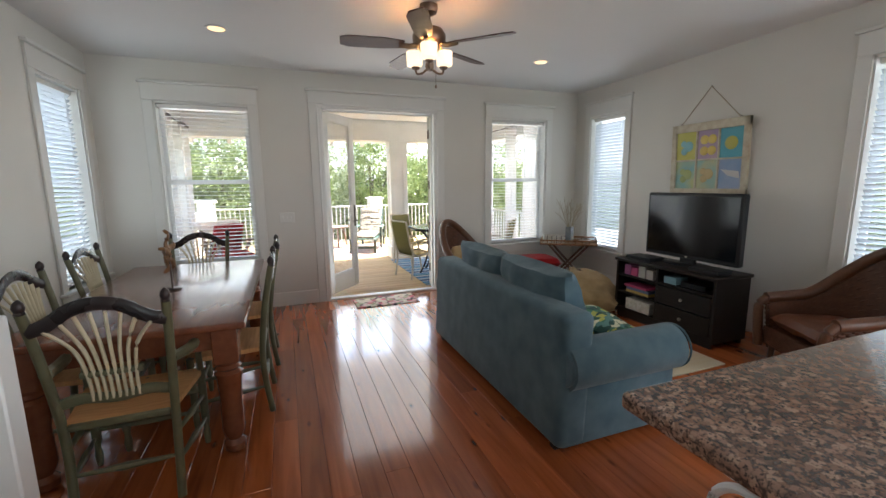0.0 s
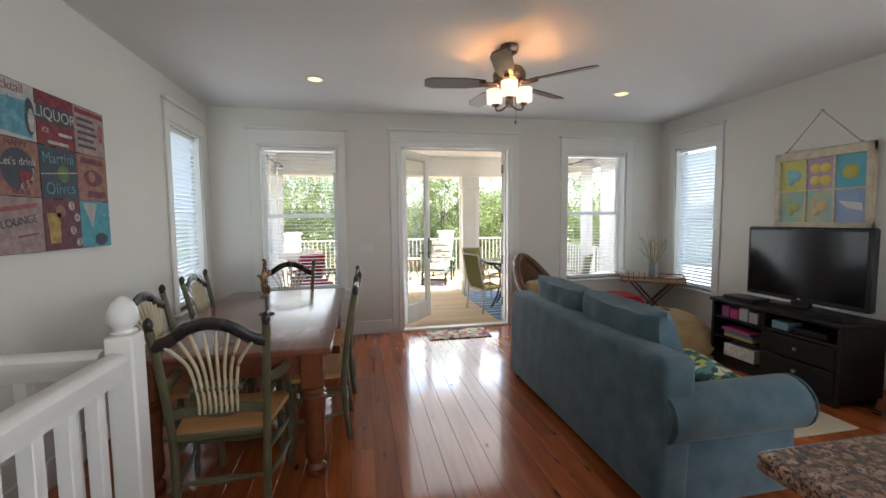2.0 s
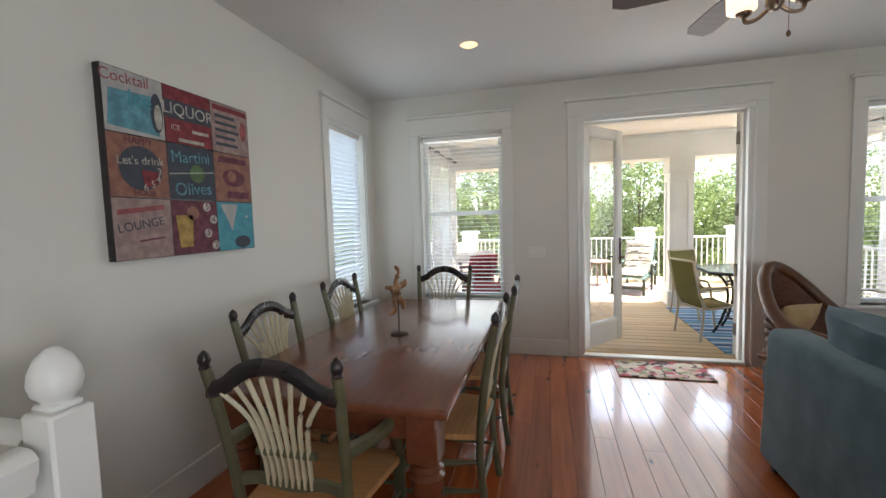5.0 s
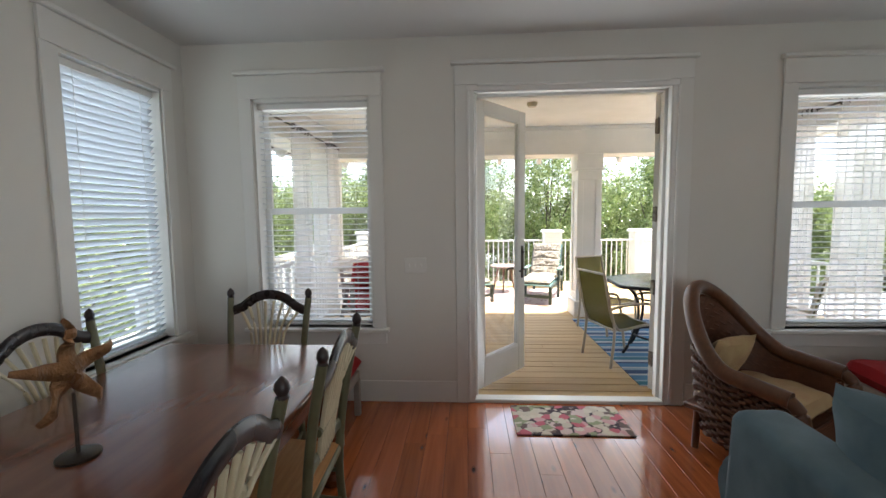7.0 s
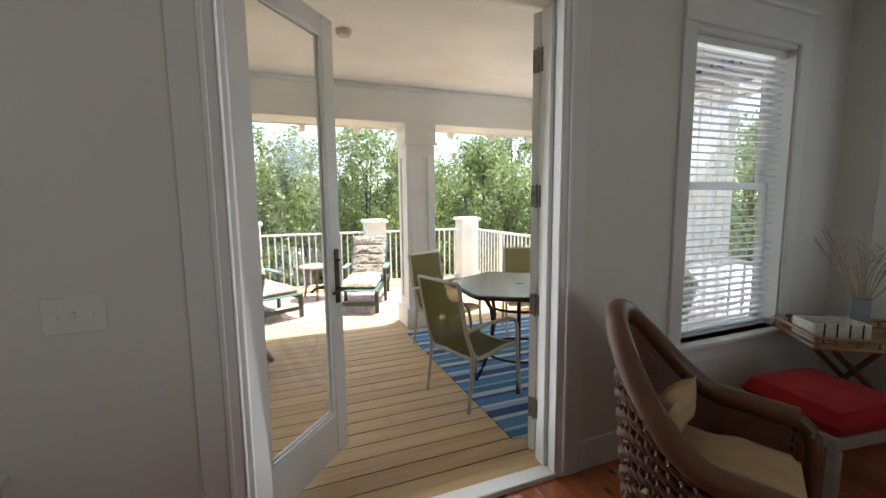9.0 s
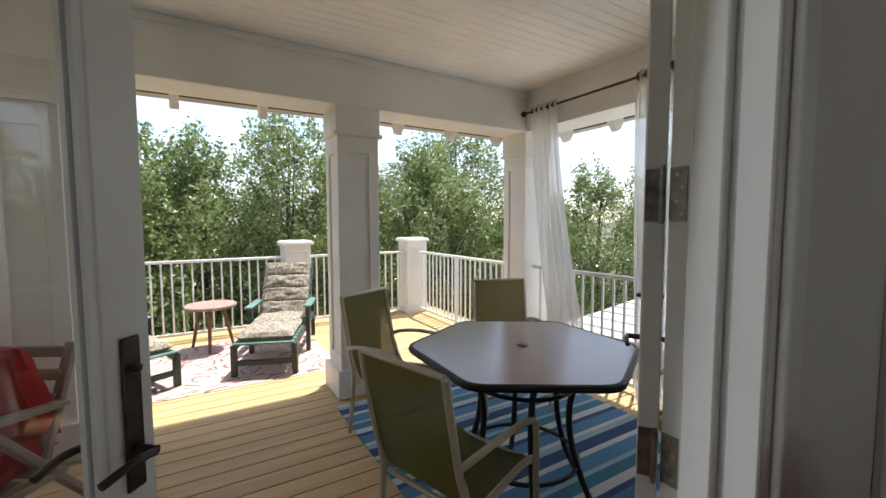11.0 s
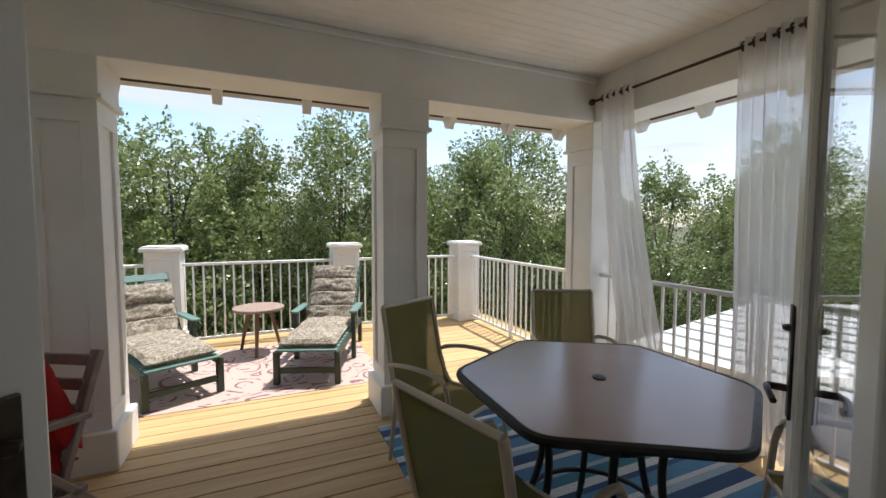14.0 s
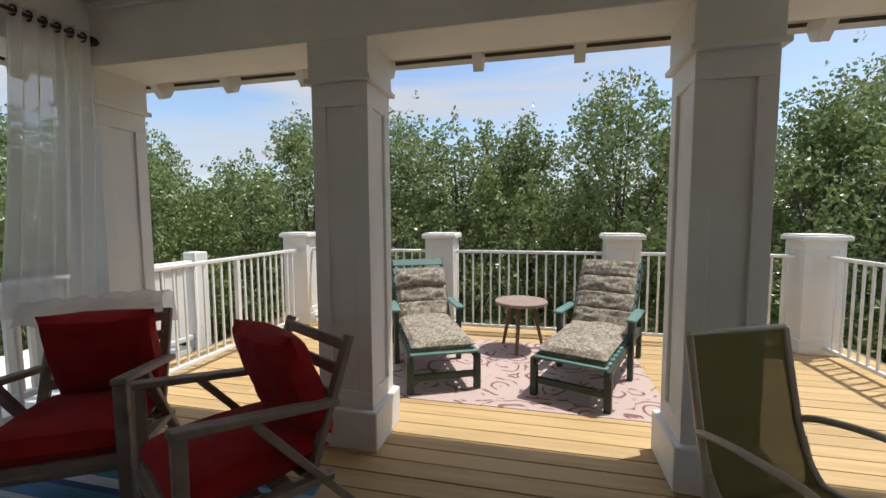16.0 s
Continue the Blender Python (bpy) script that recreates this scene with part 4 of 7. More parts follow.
# rug in the sitting corner
M_RUG_L = surface("cream_stripe_rug", (0.62, 0.55, 0.42), 0.95, other=(0.55, 0.37, 0.14), scale=1.2, amount=0.3, stretch=(0.2, 5, 1), grain=160, bump=0.5)
tagged(part("area_rug", boxes(((2.35, 2.42, 0.0), (3.45, 4.55, 0.012)), r=0.004), M_RUG_L), "cream rug with pale gold stripes on the wooden floor", "rug")


def wicker_chair(m, label, cushion, pillow_mat=None, seat_label="straw-coloured seat cushion"):
    """A barrel wicker armchair, front along +y: woven shell, rattan rim sweeping from back to arms."""
    ob = thing("wicker_armchair", m, label, "chair")

    def rim(u):
        a = radians(-180 * u)            # from the right arm's front round the back to the left
        x, y = 0.33 * math.cos(a) * (1.0 + 0.06 * math.sin(-a)), -0.30 * math.sin(-a) ** 0.8 + 0.05 if 0 < u < 1 else 0.05
        z = 0.56 + 0.42 * math.sin(math.pi * u) ** 1.7
        return Vector((x, y - 0.10 * math.sin(math.pi * u) ** 2, z))

    def line(u):
        if u < 0.2:
            return Vector((0.35, 0.30 - 0.25 * u / 0.2, 0.53 + 0.03 * u / 0.2))
        if u > 0.8:
            return Vector((-0.35, 0.30 - 0.25 * (1 - u) / 0.2, 0.53 + 0.03 * (1 - u) / 0.2))
        p = rim((u - 0.2) / 0.6)
        p.x *= 0.35 / 0.33
        return p

    N, rows = 64, 20
    frame_pts = [line(k / N) for k in range(N + 1)]
    bm = bmesh.new()
    tube(bm, frame_pts, 0.045, 12)
    for s in (1, -1):
        tube(bm, smooth_line([(s * 0.35, 0.29, 0.53), (s * 0.35, 0.345, 0.47), (s * 0.335, 0.355, 0.34), (s * 0.315, 0.345, 0.14)]), 0.034, 12)
    part("rim", bm, M_RATTAN, ob, "thick rattan rim")
    # weave: bands over and under uprights
    bm = bmesh.new()

    def shell(u, v):
        p = line(u)
        q = Vector((p.x * 0.88, p.y * 0.86 + 0.02, 0.12))
        return q.lerp(p, v)
    for r in range(rows):
        v = (r + 0.6) / rows
        pts = []
        for k in range(N * 2 + 1):
            u = k / (N * 2)
            p = shell(u, v)
            out = Vector((p.x, p.y - 0.05, 0)).normalized()
            pts.append(p + out * (0.009 if (k // 3 + r) % 2 else -0.009))
        tube(bm, pts, 0.0115, 6, flat=1.0)
    part("weave", bm, M_WICKER, ob, "woven brown wicker shell")
    bm = bmesh.new()
    grid = [[bm.verts.new(shell(k / N, t) * 0.94 + Vector((0, 0, 0.006))) for k in range(N + 1)] for t in (0.05, 0.3, 0.55, 0.8, 0.99)]
    for a, b in zip(grid, grid[1:]):
        for k in range(N):
            bm.faces.new((a[k], a[k + 1], b[k + 1], b[k]))
    part("lining", bm, M_WICKER, ob, "close-woven inner shell")
    for k in range(0, N + 1, 4):
        bm = bmesh.new()
        tube(bm, [shell(k / N, t) for t in (0, 0.35, 0.7, 1)], 0.008, 6)
        part("upright", bm, M_WICKER, ob)
    for sx, sy in ((0.28, 0.25), (-0.28, 0.25), (0.23, -0.20), (-0.23, -0.20)):
        bm = bmesh.new()
        rod(bm, (sx * 1.03, sy * 1.05, 0), (sx, sy, 0.30), 0.020, 0.024)
        part("leg", bm, M_RATTAN, ob)
    bm = bmesh.new()
    block(bm, (-0.30, -0.26, 0.26), (0.30, 0.30, 0.30), 0.01)
    for k in range(9):
        rod(bm, (-0.31, 0.315, 0.17 + k * 0.016), (0.31, 0.315, 0.17 + k * 0.016), 0.009, n=6)
    part("seat_frame", bm, M_WICKER, ob)
    bm = bmesh.new()
    pillow(bm, (0.55, 0.50, 0.14), pose(0, 0.06, 0.38), wrinkle=0.02, power=0.22, pinch=0.03)
    part("seat_cushion", bm, cushion, ob, seat_label)
    if pillow_mat:
        bm = bmesh.new()
        pillow(bm, (0.36, 0.32, 0.14), None, wrinkle=0.02)
        tagged(part("throw_pillow", bm, pillow_mat, None, "", True, m @ pose(0.03, -0.15, 0.56, 66, 0, -8)), "small straw-yellow throw pillow on the wicker armchair", "pillow")
    return ob


wicker_chair(pose(2.33, 4.97, 0, 0, 0, 213), "brown wicker armchair with straw-coloured cushions beside the door", M_YELLOW, M_YELLOW)
wicker_chair(pose(3.93, 1.95, 0, 0, 0, 62), "brown wicker armchair with a leather seat by the window", M_LEATHER, None, "brown leather seat pad")


M_GREIGE = surface("limed_wood", (0.36, 0.31, 0.26), 0.55, other=(0.27, 0.22, 0.18), scale=6, stretch=(1, 1, 4), grain=90, bump=0.08)


def footstool(m, w, d):
    ob = thing("ottoman", m, "red cushioned ottoman on square limed wooden legs", "ottoman", "red ottomans")
    bm = bmesh.new()
    pillow(bm, (w, d, 0.15), pose(0, 0, 0.395), power=0.12, pinch=0.01, wrinkle=0.008)
    part("cushion", bm, M_RED, ob)
    for s in (-1, 1):
        lo, hi = sorted((s * (w / 2 - 0.045), s * (w / 2 - 0.015)))
        part("side_rail", boxes(((lo, -d / 2 + 0.02, 0.275), (hi, d / 2 - 0.02, 0.335)), r=0.005), M_GREIGE, ob)
        lo, hi = sorted((s * (d / 2 - 0.050), s * (d / 2 - 0.020)))
        part("end_rail", boxes(((-w / 2 + 0.047, lo, 0.275), (w / 2 - 0.047, hi, 0.335)), r=0.005), M_GREIGE, ob)
        for sy in (-1, 1):
            bm = bmesh.new()
            px, py = s * (w / 2 - 0.032), sy * (d / 2 - 0.037)
            block(bm, (px - 0.022, py - 0.022, 0), (px + 0.022, py + 0.022, 0.274), 0.005)
            part("leg", bm, M_GREIGE, ob)
    return ob


stool = footstool(pose(3.42, 5.12, 0, 0, 0, -8), 0.52, 0.50)
copy_thing(stool, pose(-0.46, 5.15, 0, 0, 0, 0))

# tray table in the corner
tray = thing("tray_table", pose(4.02, 5.20, 0, 0, 0, -38), "bamboo butler's tray on a folding cross-legged stand", "table")
TZ = 0.60
bm = bmesh.new()
block(bm, (-0.38, -0.25, TZ), (0.38, 0.25, TZ + 0.012), 0.003)
part("tray_bottom", bm, M_BAMBOO, tray)
for z, r in ((TZ + 0.012, 0.013), (TZ + 0.065, 0.011)):
    for a, b in (((-0.38, -0.25), (0.38, -0.25)), ((0.38, -0.25), (0.38, 0.25)), ((0.38, 0.25), (-0.38, 0.25)), ((-0.38, 0.25), (-0.38, -0.25))):
        bm = bmesh.new()
        rod(bm, (*a, z), (*b, z), r, n=8)
        part("tray_rail", bm, M_BAMBOO, tray)
for k in range(9):
    for y in (-0.25, 0.25):
        bm = bmesh.new()
        rod(bm, (-0.38 + k * 0.095, y, TZ + 0.012), (-0.38 + k * 0.095, y, TZ + 0.065), 0.006, n=6)
        part("tray_post", bm, M_BAMBOO, tray)
for y in (-0.18, 0.18):
    for s in (-1, 1):
        bm = bmesh.new()
        rod(bm, (s * 0.27, y + s * 0.012, 0), (-s * 0.27, y + s * 0.012, TZ), 0.016, n=8)
        part("leg", bm, M_RATTAN, tray)
for s in (-1, 1):
    bm = bmesh.new()
    rod(bm, (s * 0.16, -0.20, 0.12), (s * 0.16, 0.20, 0.12), 0.012, n=8)
    part("stretcher", bm, M_RATTAN, tray)
M_BASKET = mottle("painted_basket", [(0.66, 0.64, 0.57), (0.60, 0.58, 0.50), (0.70, 0.69, 0.63)], 40)
bk = thing("basket", pose(3.83, 5.30, TZ + 0.012, 0, 0, -30), "cream wire basket with dark bands on the tray", "basket")
bm = bmesh.new()
for s in (-1, 1):
    block(bm, (s * 0.135, -0.085, 0), (s * 0.145, 0.085, 0.11), 0.003)
    block(bm, (-0.145, s * 0.085, 0), (0.145, s * 0.095, 0.11), 0.003)
block(bm, (-0.14, -0.09, 0), (0.14, 0.09, 0.006))
part("body", bm, M_BASKET, bk)
for k in range(4):
    part("band", boxes(((-0.10 + k * 0.066, -0.098, 0.0), (-0.092 + k * 0.066, -0.095, 0.112))), M_CREST, bk)
vase = thing("vase", pose(4.10, 5.28, TZ + 0.012, 0, 0, 20), "square grey glass vase with dried bleached branches", "vase")
part("body", boxes(((-0.045, -0.045, 0), (0.045, 0.045, 0.22)), r=0.006), surface("grey_glass", (0.16, 0.18, 0.19), 0.12, other=(0.36, 0.37, 0.37), scale=5, grain=30, bump=0.1), vase)
M_TWIG = surface("bleached_twig", (0.46, 0.38, 0.27), 0.8, scale=20, grain=120, bump=0.2)
for k in range(16):
    a, sp = random.uniform(0, 6.28), random.uniform(0.06, 0.27)
    zt = random.uniform(0.42, 0.66)
    bm = bmesh.new()
    e = Vector((math.cos(a) * sp, math.sin(a) * sp, zt))
    pts = smooth_line([(0.02 * math.cos(a), 0.02 * math.sin(a), 0.18), e * 0.5 + Vector((random.uniform(-0.02, 0.02), random.uniform(-0.02, 0.02), 0.10)), e])
    tube(bm, pts, 0.004, 5, rs=[0.005 - 0.003 * i / len(pts) for i in range(len(pts))])
    f = pts[len(pts) // 2]
    for q in range(3):
        g = f.lerp(e, q * 0.3) + Vector((random.uniform(-0.07, 0.07), random.uniform(-0.07, 0.07), random.uniform(0.03, 0.10)))
        tube(bm, [f.lerp(e, q * 0.3), g], 0.0022, 4)
    part("branch", bm, M_TWIG, vase)
bm = bmesh.new()
lathe(bm, [(0.03, 0), (0.06, 0.01), (0.085, 0.03), (0.08, 0.028), (0.055, 0.014), (0.0, 0.012)], (4.22, 5.08, TZ + 0.012), 20)
tagged(part("dish", bm, M_WHITE), "small white dish on the bamboo tray", "dish")

# jute sack slumped against the corner
bm = bmesh.new()
bmesh.ops.create_icosphere(bm, subdivisions=5, radius=1.0)
for v in bm.verts:
    p = v.co.copy()
    lump = 0.10 * noise.noise(p * 1.6) + 0.045 * noise.noise(p * 4.5) + 0.02 * abs(noise.noise(p * 11))
    r = 1 + lump
    q = Vector((p.x * 0.34, p.y * 0.46, p.z * 0.24)) * r
    q.z += 0.07 * max(0, p.x) - 0.05 * max(0, -p.y)
    v.co = q
low = min(v.co.z for v in bm.verts)
for v in bm.verts:
    v.co.z = max(v.co.z, low + 0.09) - low - 0.09
sack = thing("bean_bag", pose(3.47, 4.22, 0.0, 0, 0, 20), "slumped tan jute sack lying on the floor", "bag")
part("body", bm, M_JUTE, sack)
bm = bmesh.new()
tube(bm, smooth_line([(0.02, -0.05, 0.36), (0.05, 0.05, 0.42), (0.10, 0.12, 0.39), (0.12, 0.0, 0.40), (0.20, 0.08, 0.34)]), 0.012, 6)
part("strap", bm, M_BRONZE, sack, "dark strap")
bm = bmesh.new()
pillow(bm, (0.26, 0.30, 0.05), pose(0.06, 0.05, 0.375, 12, -10, 30), wrinkle=0.05)
part("flap", bm, M_JUTE, sack)

# media console and television
con = thing("tv_stand", pose(3.60, 2.66, 0), "black-brown wooden media console with shelves and two drawers", "cabinet")
CX, CY, CZ = 0.45, 1.14, 0.655
part("top", boxes(((-0.02, -0.02, CZ - 0.03), (CX, CY + 0.02, CZ)), r=0.006), M_ESPRESSO, con)
part("side_panel", boxes(((0, 0, 0.05), (CX - 0.01, 0.025, CZ - 0.03))), M_ESPRESSO, con)
part("side_panel", boxes(((0, CY - 0.025, 0.05), (CX - 0.01, CY, CZ - 0.03))), M_ESPRESSO, con)
part("divider", boxes(((0.01, 0.60, 0.08), (CX - 0.02, 0.625, CZ - 0.03))), M_ESPRESSO, con)
part("back_panel", boxes(((CX - 0.02, 0.025, 0.05), (CX - 0.01, CY - 0.025, CZ - 0.03))), M_ESPRESSO, con)
part("plinth", boxes(((0.02, 0.025, 0.0), (0.05, CY - 0.025, 0.08)), ((CX - 0.05, 0.025, 0.0), (CX - 0.02, CY - 0.025, 0.08))), M_ESPRESSO, con)
for z, y0, y1 in ((0.08, 0.025, CY - 0.025), (0.27, 0.625, CY - 0.025), (0.46, 0.625, CY - 0.025), (0.47, 0.025, 0.60)):
    part("shelf", boxes(((0.012, y0, z), (CX - 0.02, y1, z + 0.02))), M_ESPRESSO, con)
for z in (0.105, 0.29):
    dr = part("drawer", boxes(((-0.004, 0.032, z), (0.30, 0.594, z + 0.172)), r=0.004), M_ESPRESSO, con)
    bm = bmesh.new()
    lathe(bm, [(0.006, 0), (0.006, 0.012), (0.016, 0.02), (0.014, 0.028), (0.0, 0.031)], (-0.004, 0.31, z + 0.09), 14, Matrix.Rotation(radians(-90), 4, "Y"))
    part("knob", bm, M_STEEL, dr, "silver knob")
book_cols = [(0.45, 0.42, 0.40), (0.50, 0.05, 0.16), (0.30, 0.08, 0.20), (0.12, 0.18, 0.30), (0.55, 0.40, 0.10), (0.40, 0.38, 0.34)]
M_BOOK = [surface("book_cover", c, 0.5, scale=10, grain=80) for c in book_cols]
for k, (y, z, hh, i) in enumerate(((0.68, 0.48, 0.10, 0), (0.78, 0.48, 0.12, 0), (0.88, 0.48, 0.09, 1), (0.97, 0.48, 0.11, 2), (0.72, 0.29, 0.03, 4), (0.72, 0.32, 0.03, 3), (0.75, 0.35, 0.025, 1))):
    w = 0.085 if z > 0.4 else 0.30
    tagged(part("book", boxes(((3.63, 2.66 + y, z), (3.63 + 0.19, 2.66 + y + w, z + hh)), r=0.003), M_BOOK[i]), "book lying on the media console's shelf", "book", "books on the console")
tagged(part("storage_box", boxes(((3.63, 3.36, 0.10), (3.88, 3.68, 0.225)), r=0.008), M_BASKET), "small pale woven storage box on the bottom shelf", "box")
for lo, hi, nm, lb in (((3.66, 2.80, 0.49), (3.90, 3.05, 0.535), "game_console", "dark game console on the console's shelf"), ((3.64, 3.08, 0.49), (3.80, 3.22, 0.56), "dvd_case", "pale blue disc cases on the console's shelf")):
    tagged(part(nm, boxes((lo, hi), r=0.004), M_BLACK if nm[0] == "g" else surface("case_blue", (0.20, 0.36, 0.40), 0.3)), lb, nm.replace("_", " "))
tv = thing("television", pose(3.90, 3.18, CZ, 0, 0, 0), "large black flat television on its stand, switched off", "television")
M_SCREEN = surface("tv_screen", (0.006, 0.006, 0.007), 0.12, scale=3, grain=20, bump=0.0, rough_vary=0.03)
part("case", boxes(((-0.03, -0.505, 0.06), (0.045, 0.50, 0.71)), r=0.012), M_BLACK, tv)
part("screen", boxes(((-0.033, -0.475, 0.10), (-0.028, 0.47, 0.68))), M_SCREEN, tv)
part("neck", boxes(((-0.02, -0.08, 0.01), (0.02, 0.08, 0.09)), r=0.006), M_BLACK, tv)
bm = bmesh.new()
lathe(bm, [(0.30, 0), (0.30, 0.008), (0.27, 0.014), (0.0, 0.016)], (0, 0, 0), 32, Matrix.Diagonal((0.42, 1, 1, 1)))
part("foot", bm, M_BLACK, tv)
part("badge", boxes(((-0.0345, -0.012, 0.075), (-0.032, 0.012, 0.09))), M_STEEL, tv)
tagged(part("cable_box", boxes(((3.66, 3.42, CZ), (3.86, 3.74, CZ + 0.035)), r=0.004), M_BLACK), "flat black cable box beside the television", "cable box")
tagged(part("disc_player", boxes(((3.66, 2.70, CZ), (3.84, 2.98, CZ + 0.04)), r=0.004), M_BLACK), "flat black disc player beside the television", "disc player")

# painted window sash hung on the wall
art = thing("painted_window", pose(XE - 0.036, 3.427, 1.715, 0, -2, 0), "old cream window sash with six painted panes hung by rope", "wall art")
M_OLD = surface("chipped_cream", (0.62, 0.57, 0.44), 0.6, other=(0.40, 0.30, 0.18), scale=16, amount=0.35, grain=80, bump=0.2)
w2, h2 = 0.42, 0.375
part("stile", boxes(((-0.02, -w2, -h2), (0.02, -w2 + 0.055, h2)), r=0.004), M_OLD, art)
part("stile", boxes(((-0.02, w2 - 0.055, -h2), (0.02, w2, h2)), r=0.004), M_OLD, art)
part("rail", boxes(((-0.02, -w2, -h2), (0.02, w2, -h2 + 0.06)), r=0.004), M_OLD, art)
part("rail", boxes(((-0.02, -w2, h2 - 0.085), (0.02, w2, h2)), r=0.004), M_OLD, art)
pw, ph = (2 * w2 - 0.11) / 3, (2 * h2 - 0.145) / 2
for k in (1, 2):
    part("muntin", boxes(((-0.016, -w2 + 0.055 + k * pw - 0.009, -h2 + 0.06), (0.014, -w2 + 0.055 + k * pw + 0.009, h2 - 0.085)), r=0.003), M_OLD, art)
part("muntin", boxes(((-0.015, -w2 + 0.055, -h2 + 0.06 + ph - 0.009), (0.013, w2 - 0.055, -h2 + 0.06 + ph + 0.009)), r=0.003), M_OLD, art)


def daub(name, a, b, scale=5.0):
    return surface(name, a, 0.4, other=b, scale=scale, amount=0.9, grain=60, bump=0.2)


P_BG = [daub("pane_paint", *c) for c in (((0.46, 0.44, 0.06), (0.55, 0.52, 0.12)), ((0.36, 0.26, 0.42), (0.50, 0.34, 0.40)), ((0.06, 0.34, 0.46), (0.10, 0.42, 0.50)),
                                         ((0.14, 0.42, 0.50), (0.45, 0.48, 0.22)), ((0.18, 0.46, 0.52), (0.50, 0.50, 0.28)), ((0.16, 0.30, 0.52), (0.34, 0.40, 0.56)))]
P_FG = [daub("pane_motif", *c) for c in (((0.16, 0.42, 0.50), (0.24, 0.50, 0.52)), ((0.70, 0.50, 0.08), (0.74, 0.58, 0.18)), ((0.42, 0.42, 0.06), (0.50, 0.46, 0.10)),
                                         ((0.42, 0.46, 0.14), (0.36, 0.42, 0.2)), ((0.60, 0.46, 0.22), (0.55, 0.42, 0.2)), ((0.72, 0.70, 0.66), (0.58, 0.56, 0.54)))]
for k in range(6):
    col, row = k % 3, k // 3
    y1 = w2 - 0.055 - col * pw          # first column farthest along +y, seen first
    z1 = h2 - 0.085 - row * ph
    part("pane", boxes(((0.0, y1 - pw, z1 - ph), (0.006, y1, z1))), P_BG[k], art)
    cy, cz = y1 - pw / 2, z1 - ph / 2
    bm = bmesh.new()
    turn = Matrix.Rotation(radians(-90), 4, "Y")
    if k == 2:
        lathe(bm, [(0.066, 0), (0.060, 0.003), (0.0, 0.0035)], (0.0, cy, cz), 20, turn)
    elif k == 5:
        prism(bm, [(-0.05, -0.10), (0.02, -0.09), (0.045, 0.09), (-0.02, 0.02)], 0, 0.003, Matrix.Translation((0.0, cy, cz)) @ Matrix(((0, 0, -1, 0), (0, 1, 0, 0), (1, 0, 0, 0), (0, 0, 0, 1))))
    elif k == 1:
        for dy in (-0.042, 0.042):
            for dz in (-0.06, 0.055):
                lathe(bm, [(0.048, 0), (0.044, 0.003), (0.0, 0.0035)], (0.0, cy + dy, cz + dz), 14, turn)
    else:
        for dy, dz, r in ((-0.02, 0.0, 0.055), (0.04, 0.03, 0.035), (0.03, -0.05, 0.04)):
            lathe(bm, [(r, 0), (r * 0.9, 0.003), (0.0, 0.0035)], (0.0, cy + dy, cz + dz), 14, turn)
    part("motif", bm, P_FG[k], art)
bm = bmesh.new()
tube(bm, [(0.0, w2 - 0.10, h2), (0.012, 0.01, 0.725), (0.0, -w2 + 0.10, h2)], 0.005, 6)
part("rope", bm, M_TWIG, art, "twisted rope")
bm = bmesh.new()
rod(bm, (0.036, 0.01, 0.725), (0.004, 0.01, 0.735), 0.004, n=6)
part("nail", bm, M_STEEL, art)
for yy in (-w2 + 0.10, w2 - 0.10):
    bm = bmesh.new()
    lathe(bm, [(0.014, 0), (0.014, 0.01), (0.006, 0.02), (0.0, 0.022)], (0, yy, h2 - 0.004), 10)
    part("hook", bm, M_STEEL, art)

# counter, balustrade, lamps and small things indoors
M_GRANITE = mottle("brown_granite", [(0.34, 0.205, 0.145), (0.25, 0.145, 0.10), (0.40, 0.26, 0.19), (0.17, 0.105, 0.08), (0.30, 0.18, 0.13)], 62, 0.14, (0.055, 0.038, 0.032), bump=0.0, coat=0.7, rim=((0.060, 0.042, 0.036), 0.58, 0.80), warp_by=1.2)
isl = thing("kitchen_counter", pose(0.895, 0.985, 0), "speckled brown granite counter on a white cabinet base", "counter")
bm = bmesh.new()
block(bm, (0, -2.6, 0.958), (1.9, 0, 1.0), 0.012, seg=3)
part("countertop", bm, M_GRANITE, isl, "polished brown granite top")
part("base", boxes(((0.46, -2.55, 0.0), (1.85, -0.35, 0.958)), r=0.004), M_WHITE, isl)
part("bracket", boxes(((0.12, -0.75, 0.86), (0.46, -0.68, 0.958)), r=0.01), M_ESPRESSO, isl)
st = thing("bar_stool", pose(1.14, 0.68, 0, 0, 0, -90), "white metal bar stool tucked under the counter", "stool")
bm = bmesh.new()
lathe(bm, [(0.155, 0), (0.16, 0.01), (0.15, 0.03), (0.0, 0.034)], (0, 0, 0.62), 24)
part("seat", bm, M_RAIL, st)
for k in range(4):
    a = radians(45 + 90 * k)
    bm = bmesh.new()
    rod(bm, (0.20 * math.cos(a), 0.20 * math.sin(a), 0), (0.13 * math.cos(a), 0.13 * math.sin(a), 0.62), 0.013, n=8)
    part("leg", bm, M_RAIL, st)
bm = bmesh.new()
tube(bm, smooth_line([(-0.14, -0.10, 0.63), (-0.15, -0.13, 0.80), (-0.09, -0.155, 0.885), (0.0, -0.165, 0.895), (0.09, -0.155, 0.885), (0.15, -0.13, 0.80), (0.14, -0.10, 0.63)]), 0.010, 8)
part("back_hoop", bm, M_RAIL, st)

# stair balustrade
rail = thing("stair_railing", pose(0, 0, 0), "white painted stair balustrade with square newel and balusters", "railing")
bm = bmesh.new()
block(bm, (SX - 0.041, SY - 0.041, 0), (SX + 0.041, SY + 0.041, 1.107), 0.006)
